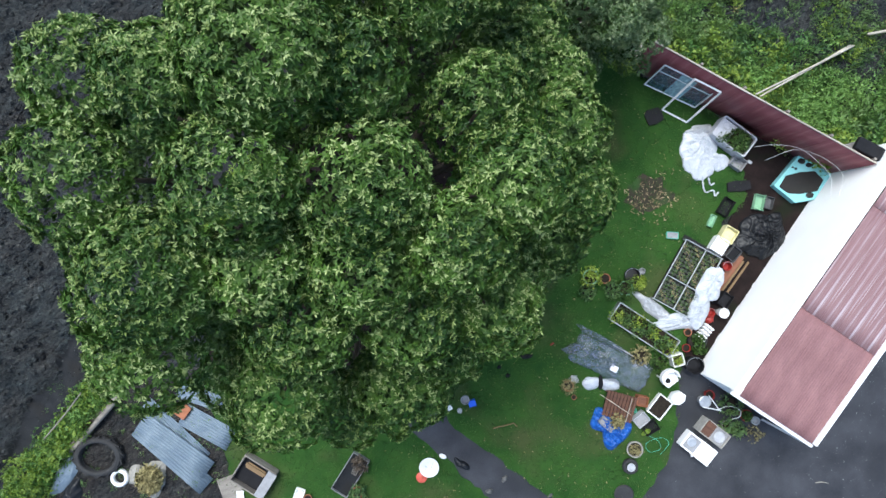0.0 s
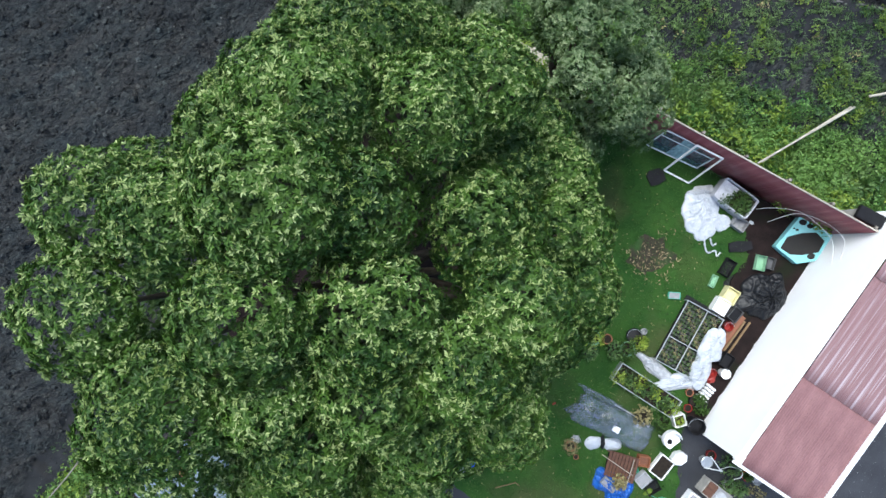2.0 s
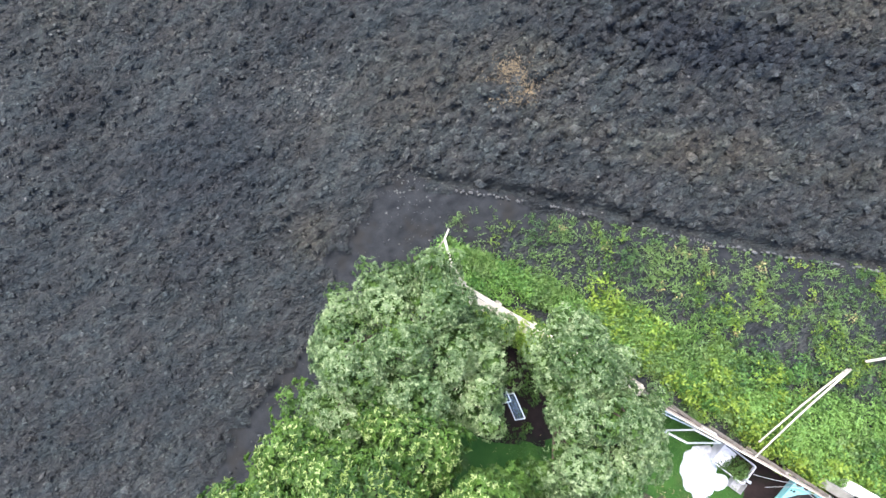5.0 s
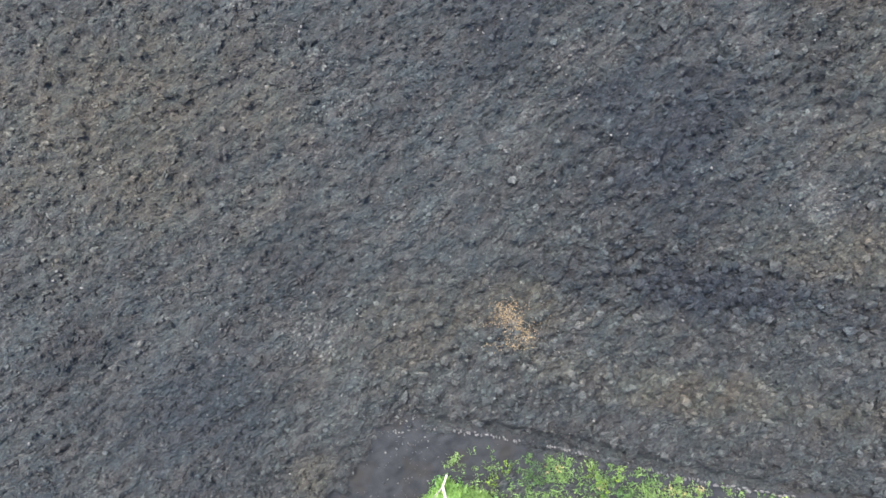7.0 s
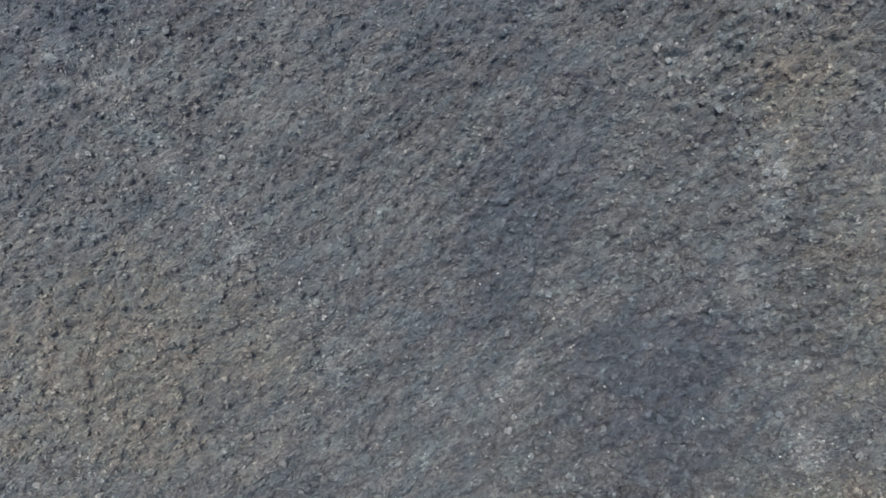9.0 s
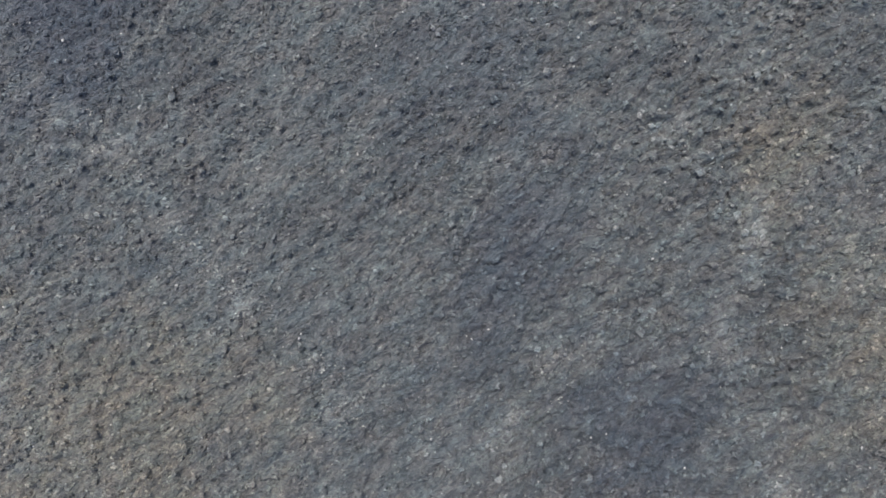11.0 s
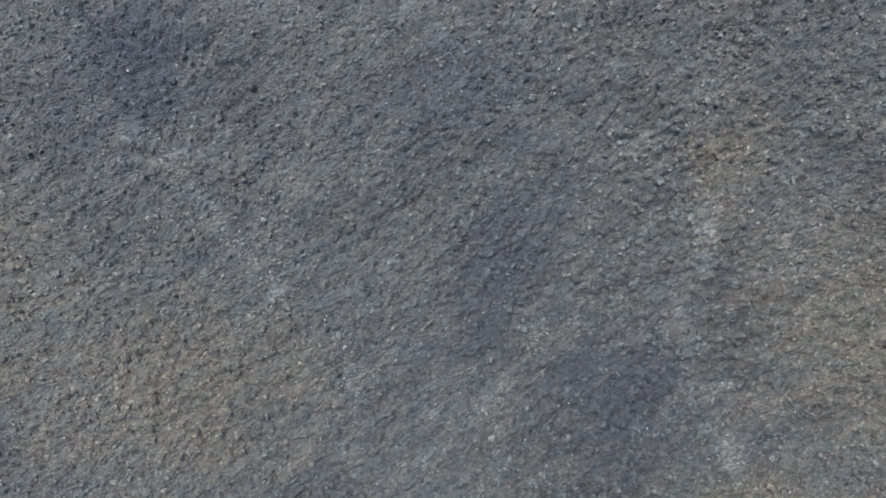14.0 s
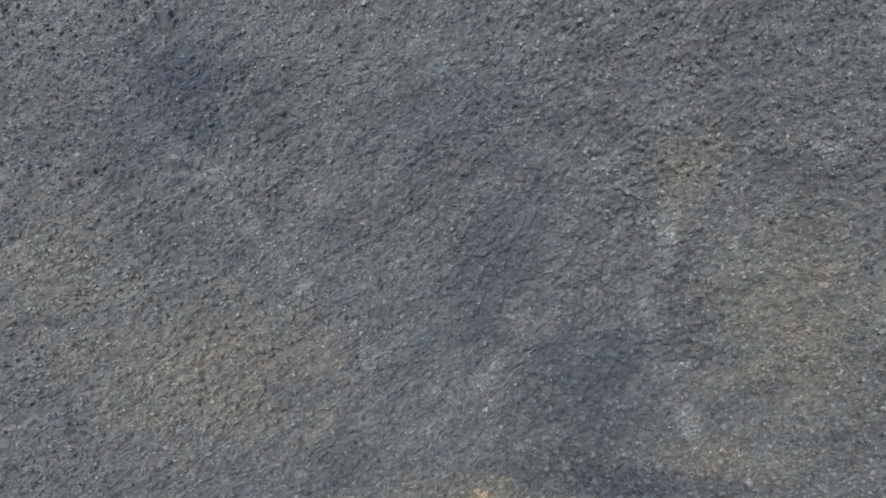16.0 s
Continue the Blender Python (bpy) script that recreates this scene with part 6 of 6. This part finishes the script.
solo("white_hose", tube(smooth_path([(9.6, -5.65, 0.25), (9.95, -5.5, 0.35), (10.3, -5.6, 0.4), (10.35, -5.85, 0.35), (10.15, -6.0, 0.2)], 6), 0.016, 6), M_HOSE, 0, 0, 0, 0, "short white hose looped over pot plants", "hose", smooth=True)
pot(10.05, -5.4, 0.22, 0.3, M_BLACK, "leafy green plant in a black pot by the wall", M_WEED, 12, plant_r=2.0)
pot(10.1, -5.75, 0.1, 0.14, M_LIME, "small lime-yellow pot among plants")
pot(9.95, -6.2, 0.17, 0.24, M_GREY, "grey pot with green leaves", M_WEED, 13, plant_r=1.5)
pot(10.35, -6.35, 0.16, 0.2, M_BLACK, "black pot with green leaves", M_WEED, 14, plant_r=1.5)
pot(10.62, -5.85, 0.2, 0.26, M_RED, "red pot with a green plant", M_DARKLEAF, 15, plant_r=0.6)
bucket(10.92, -6.02, 0.14, 0.3, M_FLEECE, "pale grey bucket beside a red pot", inner=M_FLEECE)
solo("dry_weeds", plant_leaves(0.35, 0.1, 40, 0.09, 83), M_HAY, 11.0, -6.55, 0.01, 0, "dry weeds growing through the asphalt", "weeds", kind="stuff")
pot(9.35, -5.15, 0.17, 0.22, M_RED, "dark red pot under the gutter")

# ---- scrap yard corner ----
def scrap_sheet(x, y, z, L, W, rz, label, tilt=0):
    ob = solo("corrugated_sheet", corrugated(L, W, 0.026, 0.1, 0.003, 6, 6), M_GALV, x, y, z, rz, label, "roofing sheet", "scrap sheets", rx=tilt)
    return ob


scrap_sheet(-10.62, -6.08, 0.16, 2.95, 0.72, -36, "grey-blue corrugated steel sheet on top of a stack")
scrap_sheet(-10.75, -6.3, 0.1, 3.2, 0.72, -41, "grey-blue corrugated steel sheet under another sheet")
scrap_sheet(-10.55, -5.5, 0.06, 2.9, 0.66, -43, "grey-blue corrugated steel sheet in a stack")
scrap_sheet(-9.17, -5.85, 0.07, 1.95, 0.82, -29, "weathered grey-blue corrugated sheet lying beside the tree")
scrap_sheet(-9.35, -4.95, 0.1, 1.8, 0.55, -20, "weathered grey-blue corrugated sheet half under the tree")
solo("stack_timber", box(2.2, 0.1, 0.06, 0.01), M_OLDWOOD, -9.6, -6.9, 0.012, -38, "timber under the stack of sheets", "timber")
solo("orange_tile", box(0.42, 0.5, 0.05, 0.015), M_BRICKRED, -9.15, -5.72, 0.13, -35, "broken orange clay tile on steel sheets", "tile")
tyre = thing("tractor_tyre", -12.1, -7.32, 0.012, 0, "large worn tractor tyre lying on soil", "tyre")
part("carcass", lathe([(0.64, 0.02), (0.72, 0.0), (0.82, 0.04), (0.85, 0.12), (0.85, 0.2), (0.81, 0.27), (0.73, 0.3), (0.65, 0.28), (0.62, 0.22), (0.66, 0.15), (0.62, 0.08)], 48, ring=True, oval=0.8), M_RUBBER, tyre)
lug = as_mesh("lug", box(0.05, 0.2, 0.11, 0.01))
lug.materials.append(M_RUBBER)
for i in range(28):
    a = 2 * math.pi * i / 28
    part("tread_lug", lug, M_RUBBER, tyre, at=(0.85 * math.cos(a), 0.68 * math.sin(a), 0.04 + 0.1 * (i % 2)), rz=math.degrees(a) + (25 if i % 2 else -25))
solo("white_ring", lathe([(0.19, 0.03), (0.2, 0.14), (0.26, 0.17), (0.31, 0.12), (0.32, 0.02), (0.3, 0.0), (0.2, 0.0)], 28, ring=True), M_WHITE, -11.4, -8.1, 0.012, 0, "white plastic ring lying on dark soil", "ring", smooth=True)
bag = thing("grass_bag", -10.32, -8.1, 0.012, 0, "open pale sack filled with dried grass cuttings", "sack")
part("sack", heap(0.7, 0.6, 0.2, 22, 3.5, 60, 1.1, 0.34), M_SACK, bag, smooth=True)
part("dried_grass", plant_leaves(0.46, 0.26, 520, 0.13, 91), M_HAY, bag, at=(0.02, -0.02, 0.16))
solo("old_log", tube(smooth_path([(-11.3, -5.1, 0.22), (-12.0, -5.95, 0.25), (-12.8, -6.85, 0.2), (-13.4, -7.4, 0.14)], 4), [0.12 - 0.005 * k for k in range(13)], 8), M_OLDWOOD, 0, 0, 0, 0, "split weathered grey log by the hedge", "log", smooth=True)
solo("old_log", tube(smooth_path([(-11.5, -5.05, 0.1), (-12.3, -6.05, 0.1), (-13.1, -6.95, 0.1)], 4), [0.1 - 0.004 * k for k in range(9)], 8), M_OLDWOOD, 0, 0, 0, 0, "weathered grey branch by the hedge", "log", smooth=True)
solo("grey_sheet", heap(0.3, 0.85, 0.14, 25, 3, 40, 0.5, 0.2), M_GALV, -13.35, -7.95, 0.02, -32, "crumpled blue-grey plastic sheet beside the tyre", "plastic sheet", smooth=True)
solo("dark_sheet", heap(0.3, 0.6, 0.2, 26, 3, 40, 0.5, 0.2), M_TARP, -13.1, -8.7, 0.02, -20, "crumpled dark sheet beside the tyre", "plastic sheet", smooth=True)
solo("dead_stems", plant_leaves(0.5, 0.25, 160, 0.16, 93), M_BARK, -12.7, -6.0, 0.02, 0, "brown dead stems against the hedge", "dead stems", kind="stuff")

kennel = thing("cold_frame", -6.6, -7.95, 0.02, -32, "grey wooden cold frame box with a brown cushion", "cold frame")
for y in (-0.5, 0.5):
    part("side", box(1.3, 0.05, 0.4, 0.01, (0, y, 0)), M_OLDWOOD, kennel)
for x in (-0.62, 0.62):
    part("end", box(0.05, 0.946, 0.4, 0.01, (x, 0, 0)), M_OLDWOOD, kennel)
part("base", box(1.18, 0.94, 0.15, 0.01), M_BLACK, kennel)
part("cushion", box(0.8, 0.22, 0.12, 0.05, (-0.05, 0.28, 0.32)), M_YELLOWWOOD, kennel, "brown cushion")
part("lid", box(0.34, 1.0, 0.03, 0.008, (0.52, 0, 0.41)), M_GREY, kennel, "grey lid")
solo("brown_board", box(0.75, 0.9, 0.04, 0.01), M_OLDWOOD, -7.5, -8.5, 0.02, 20, "weathered board beside the cold frame", "board")
solo("white_card", box(0.26, 0.36, 0.02, 0.006), M_WHITE, -7.15, -8.75, 0.062, 5, "white card lying on a board", "card")

# ---- lower lawn and path ----
trough = rim_box(0.65, 1.5, 0.24, 0.022, M_GREY, "stone_trough", "narrow grey trough with sticks in it", "trough", -3.25, -7.95, 0.02, -32, fill=M_MUD)
for i in range(4):
    part("stick", tube([(-0.1 + 0.07 * i, 0.6, 0.22), (0.02 + 0.05 * i, 0.1, 0.28)], 0.018, 5), M_OLDWOOD, trough)
part("brush_heap", plant_leaves(0.3, 0.15, 60, 0.12, 94), M_BARK, trough, at=(0.1, 0.5, 0.2))
bowl = thing("white_bowl", -0.48, -7.7, 0.02, 0, "wide round white bowl on the lawn", "bowl")
part("bowl", lathe([(0.2, 0), (0.33, 0.16), (0.35, 0.18), (0.33, 0.185), (0.19, 0.05), (0.001, 0.05)], 32), M_WHITE, bowl, smooth=True)
solo("red_lid", lathe([(0.19, 0), (0.2, 0.03), (0.16, 0.06), (0.001, 0.065)], 26), M_SALMON, -0.75, -8.1, 0.02, 0, "round faded red lid on the lawn", "lid", smooth=True)
solo("white_dish", lathe([(0.1, 0), (0.14, 0.04), (0.12, 0.07), (0.001, 0.06)], 20, 0.6), M_WHITE, 0.0, -7.35, 0.02, -25, "oval white dish at the path edge", "dish", smooth=True)
bucket(0.78, -5.31, 0.15, 0.25, M_GREY, "grey bucket on the lawn", inner=M_GREY)
rim_box(0.26, 0.22, 0.2, 0.015, M_BRIGHTBLUE, "blue_box", "small bright blue box beside a bucket", "box", 1.03, -5.45, 0.02, 15, fill=M_BRIGHTBLUE, fill_z=0.8)
solo("white_tile", box(0.17, 0.17, 0.02, 0.006), M_WHITE, 0.24, -5.65, 0.022, 35, "small square white tile on the lawn", "tile")
solo("glass_jar", lathe([(0.07, 0), (0.09, 0.02), (0.09, 0.1), (0.07, 0.12), (0.05, 0.1), (0.001, 0.05)], 16), M_FLEECE, 0.6, -5.73, 0.02, 0, "small pale jar on the lawn", "jar")
solo("bent_stick", tube([(1.78, -6.37, 0.04), (2.2, -6.27, 0.04), (2.5, -6.18, 0.05), (2.63, -6.3, 0.04)], 0.022, 6), M_YELLOWWOOD, 0, 0, 0, 0, "bent yellow stick lying on the lawn", "stick")
solo("black_bag", heap(0.3, 0.14, 0.12, 28, 6, 28, 0.6, 0.3), M_TARP, 0.68, -7.65, 0.01, -35, "crumpled black bag on the path edge", "bag", smooth=True)
for x, y, r in ((2.2, -8.15, 0.13), (1.63, -8.6, 0.16), (3.8, -8.75, 0.1)):
    solo("loose_stone", lumps(np.zeros(1), np.zeros(1), np.zeros(1), np.array([r]), int(r * 100), 0.5), M_STONE, x, y, 0.03, 0, "pale stone lying by the path", "stone", "loose stones")
solo("drink_can", lathe([(0.03, 0), (0.035, 0.01), (0.035, 0.13), (0.03, 0.14), (0.001, 0.138)], 14), M_RED, 3.8, -3.42, 0.055, 35, "red and white can lying on the lawn", "can", ry=90)
solo("black_scrap", heap(0.22, 0.09, 0.09, 29, 7, 20), M_BLACK, 2.95, -3.83, 0.02, 10, "crumpled black scrap on the lawn", "scrap")
for x, y in ((1.9, -3.75), (2.3, -4.5), (2.0, -4.2)):
    solo("dark_scrap", heap(0.08, 0.06, 0.05, int(x * 10), 7, 14), M_BLACK, x, y, 0.02, 40, "small dark scrap lying on the lawn", "scrap", "scraps")
pot(-2.98, -8.55, 0.2, 0.24, M_TERRA, "terracotta pot with a green plant", M_WEED, 16)
solo("dark_disc", lathe([(0.33, 0), (0.35, 0.05), (0.3, 0.09), (0.001, 0.09)], 26), M_RUBBER, 6.4, -8.7, 0.02, 0, "round black rubber disc on the lawn edge", "disc")
# junk seen between the trees
for x, y, a in ((1.75, 6.35, 66), (2.25, 5.75, 66)):
    leaning_frame("window_frame", (x - 0.2, y + 0.4, 0.06), (x + 0.2, y - 0.5, 0.06), (x + 0.1, y + 0.55, 0.35), (x + 0.5, y - 0.35, 0.35), 0.02, "grey glass pane lying under the trees", [(0.03, 0.97)])

# ---- small litter ----
rs = np.random.RandomState(33)
lx, ly = rs.uniform(-2, 9, 900), rs.uniform(-9, 5, 900)
ok = inside(LAWN, lx, ly)
lx, ly = lx[ok], ly[ok]
bx2, by2 = rs.uniform(-2, 9.5, 420), rs.uniform(-9, 5.5, 420)
ok = inside(LAWN, bx2, by2) & ~inside(GAP, bx2, by2)
bx2, by2 = bx2[ok], by2[ok]
solo("fallen_petals", leaf_mesh(np.c_[bx2, by2, np.full(len(bx2), 0.08)], np.tile([0, 0, 1.0], (len(bx2), 1)), 1, 0.045, 44, spread=2.0, width=0.7), M_CHIP, 0, 0, 0, 0, "tiny pale petals scattered on the lawn", "petals", kind="stuff")
solo("fallen_leaves", leaf_mesh(np.c_[lx, ly, np.full(len(lx), 0.035)], np.tile([0, 0, 1.0], (len(lx), 1)), 1, 0.07, 34, spread=2.0), M_HAY, 0, 0, 0, 0, "small fallen leaves scattered on the lawn", "fallen leaves", kind="stuff")
wx2, wy2 = 7.35 + rs.normal(size=90) * 0.5, 1.8 + rs.normal(size=90) * 0.36
solo("wood_chips", leaf_mesh(np.c_[wx2, wy2, np.full(90, 0.045)], np.tile([0, 0, 1.0], (90, 1)), 2, 0.14, 35, spread=2.0, width=0.2), M_CHIP, 0, 0, 0, 0, "twigs and wood chips on the bare patch", "wood chips", kind="stuff")
sx, sy = np.concatenate([2.2 + rs.normal(size=60) * 0.28, 2.75 + rs.normal(size=50) * 0.2, 2.4 + rs.normal(size=50) * 0.55]), np.concatenate([17.9 + rs.normal(size=60) * 0.2, 17.1 + rs.normal(size=50) * 0.3, 17.3 + rs.normal(size=50) * 0.5])
solo("straw_litter", leaf_mesh(np.c_[sx, sy, field_height(sx, sy) + 0.03], np.tile([0, 0, 1.0], (len(sx), 1)), 11, 0.075, 36, spread=2.0, width=0.32, jitter=0.1), M_STRAW, 0, 0, 0, 0, "tan straw scattered on ploughed soil", "straw", kind="stuff")
# paler dry crumbs in patches and along old wheel marks
dx, dy = [], []
for x0, y0, rr, k in ((-5.0, 17.0, 0.7, 300), (13.5, 21.5, 0.55, 280), (21.2, 36.5, 0.6, 500), (-1.4, 14.3, 0.7, 200), (3.4, 16.4, 1.2, 260), (12.1, 30.7, 1.2, 160), (4.5, 26.5, 0.8, 160), (17.5, 33.0, 1.0, 200), (-13.0, 22.6, 1.2, 200)):
    dx.append(x0 + rs.normal(size=k) * rr)
    dy.append(y0 + rs.normal(size=k) * rr)
trail = [(-14.0, 36.8), (-11.2, 33.8), (-9.7, 31.7), (-7.0, 29.4), (-4.4, 26.7), (-2.5, 23.3)]
for (x0, y0), (x1, y1) in zip(trail, trail[1:]):
    t = np.repeat(rs.rand(5), 16) + rs.normal(size=80) * 0.09
    dx.append(x0 + (x1 - x0) * t + rs.normal(size=80) * 0.32)
    dy.append(y0 + (y1 - y0) * t + rs.normal(size=80) * 0.32)
dx, dy = np.concatenate(dx), np.concatenate(dy)
dr = 0.014 + 0.05 * rs.rand(len(dx)) ** 2.5
solo("dry_crumbs", lumps(dx, dy, field_height(dx, dy) + dr * 0.4, dr, 39, 0.6, (CLOD_V, CLOD_F)), M_DRYCRUMB, 0, 0, 0, 0, "paler dry crumbs of soil in patches on the field", "soil crumbs", kind="stuff")
px, py = rs.uniform(-24, 24, 2600), rs.uniform(6, 46, 2600)
ok = ~(inside(GARDEN, px, py) | inside(WEEDS, px, py))
px, py = px[ok], py[ok]
pr = 0.014 + 0.045 * rs.rand(len(px)) ** 5
solo("pale_stones", lumps(px, py, field_height(px, py) + pr * 0.9 + 0.05, pr, 37, 0.6, (OCT_V, OCT_F)), M_STONE, 0, 0, 0, 0, "small pale stones scattered over the ploughed field", "stones", kind="stuff")
gx2, gy2 = rs.uniform(-8, 11, 38000), rs.uniform(-11, 8.5, 38000)
ok = inside(LAWN, gx2, gy2) & ~inside(GAP, gx2, gy2) & ~inside([(-7.5, -2.5), (1.0, -2.5), (2.6, 1.0), (2.0, 6.0), (-7.5, 6.0)], gx2, gy2)
gx2, gy2 = gx2[ok], gy2[ok]
solo("grass_blades", leaf_mesh(np.c_[gx2, gy2, np.full(len(gx2), 0.02)], np.tile([0, 0, 1.0], (len(gx2), 1)), 3, 0.085, 38, spread=0.8, width=0.18), M_BLADE, 0, 0, 0, 0, "short grass blades of the lawn", "grass", kind="stuff")
vx, vy = rs.uniform(7, 17, 2800), rs.uniform(-11, -2, 2800)
ok = inside(DRIVE, vx, vy) & (rs.rand(len(vx)) < 0.15 + np.clip((vx - 10) / 5, 0, 1))
vx, vy = vx[ok], vy[ok]
solo("loose_grit", lumps(vx, vy, np.full(len(vx), 0.012), 0.004 + 0.016 * rs.rand(len(vx)) ** 4, 40, 0.6, (OCT_V, OCT_F)), M_GRIT, 0, 0, 0, 0, "loose pale grit on the asphalt", "grit", kind="stuff")
yx, yy = rs.uniform(-14.5, -7.3, 2600), rs.uniform(-10.5, -4.3, 2600)
yr = 0.012 + 0.04 * rs.rand(len(yx)) ** 4
solo("yard_rubble", lumps(yx, yy, np.full(len(yx), 0.02), yr, 43, 0.6, (OCT_V, OCT_F)), M_CLOD, 0, 0, 0, 0, "stones and crumbs of earth in the yard", "rubble", kind="stuff")
k = 120
yx, yy = rs.uniform(-14, -7.6, k), rs.uniform(-10, -4.5, k)
scatter_plants("yard_weeds", yx, yy, rs.uniform(0.06, 0.2, k), rs.uniform(0.05, 0.15, k), 8, 0.07, M_WEED, 57, "sparse small weeds in the trodden yard", "weeds")
for x, y, a in ((13.9, -5.9, 60), (13.2, -8.3, -5)):
    solo("pale_twig", tube([(0, 0, 0.02), (0.22, 0.05, 0.03), (0.46, 0.02, 0.02)], [0.014, 0.012, 0.008], 5), M_PALEWOOD, x, y, 0.004, a, "thin pale twig lying on the asphalt", "twig", "twigs")
k = 18
t = rs.rand(k)
scatter_plants("fence_creeper", 1.98 + 1.4 * t + rs.normal(size=k) * 0.08, 9.12 - 0.78 * t + rs.normal(size=k) * 0.1, rs.uniform(0.25, 0.4, k), rs.uniform(1.2, 1.55, k), 60, 0.09, M_LIME, 68, "yellow-green creeper smothering the plank fence", "creeper", per=4)
# grassy corner inside the meeting hedges, a lime shrub at the hedge end
k = 240
t = rs.rand(k) ** 0.6
cx2, cy2 = APEX[0] + t * rs.uniform(-2.2, 2.6, k), APEX[1] - 0.65 - t * 2.2
ok = (cx2 < 0.25) | (cy2 > 10.35 - 0.57 * cx2)
cx2, cy2, k = cx2[ok], cy2[ok], ok.sum()
scatter_plants("corner_grass", cx2, cy2, rs.uniform(0.15, 0.35, k), rs.uniform(0.2, 0.5, k), 34, 0.075, M_BRAMBLE, 58, "tall grass in the corner between the hedges", "grass")
shrub = thing("lime_shrub", -14.6, -7.9, 0, 0, "yellow-green rounded shrub at the hedge end", "shrub")
part("stem", tube([(0, 0, 0), (0.03, 0.02, 0.3), (0.05, 0, 0.6)], [0.04, 0.03, 0.02], 6), M_BARK, shrub)
part("foliage", plant_leaves(0.85, 0.75, 420, 0.11, 95, 4), M_LIME, shrub)
rim_box(0.34, 0.46, 0.1, 0.03, M_WHITE, "small_frame", "small white wooden frame on the lawn", "frame", -5.08, -8.7, 0.02, -20)
pot(-4.75, -8.8, 0.14, 0.16, M_TERRA, "terracotta pot beside a small white frame")
solo("pale_rail", tube([(-12.4, -4.95, 0.66), (-13.0, -5.75, 0.66), (-13.7, -6.55, 0.62)], 0.024, 6), M_OLDWOOD, 0, 0, 0, 0, "thin bleached rail lying on the hedge", "rail")
lime = (rs.rand(len(wx)) < 0.085) & (vnoise(wx * 0.5 + 7, wy * 0.5) > 0.45)
scatter_plants("lime_weeds", wx[lime], wy[lime], rs.uniform(0.15, 0.32, lime.sum()), rs.uniform(0.15, 0.4, lime.sum()), 18, 0.09, M_LIME, 61, "yellow-green broad-leaved weeds among the others", "weeds")
dead = rs.rand(len(wx)) < 0.015
scatter_plants("dead_weeds", wx[dead], wy[dead], rs.uniform(0.1, 0.25, dead.sum()), rs.uniform(0.1, 0.35, dead.sum()), 8, 0.1, M_HAY, 62, "dry brown weed stems on rough soil", "weeds")
for x, y, a, b, h, m, lab in ((9.75, -1.72, 0.26, 0.2, 0.16, M_TARP, "black bin bag lying by the wall"), (9.05, -3.35, 0.36, 0.24, 0.2, M_TARP, "black bin bag among pots by the wall"),
                              (9.42, -2.5, 0.2, 0.14, 0.12, M_RED, "crumpled red bag by the wall"), (8.8, -2.75, 0.24, 0.18, 0.14, M_FLEECE, "crumpled clear plastic wrap by the wall"), (10.35, 0.1, 0.24, 0.16, 0.1, M_GREY, "crumpled grey plastic beside the tarpaulin")):
    solo("bin_bag", heap(a, b, h, int(x * 10), 5, 40, 1.2, 0.3), m, x, y, 0.016, 40, lab, "bag", "bags")
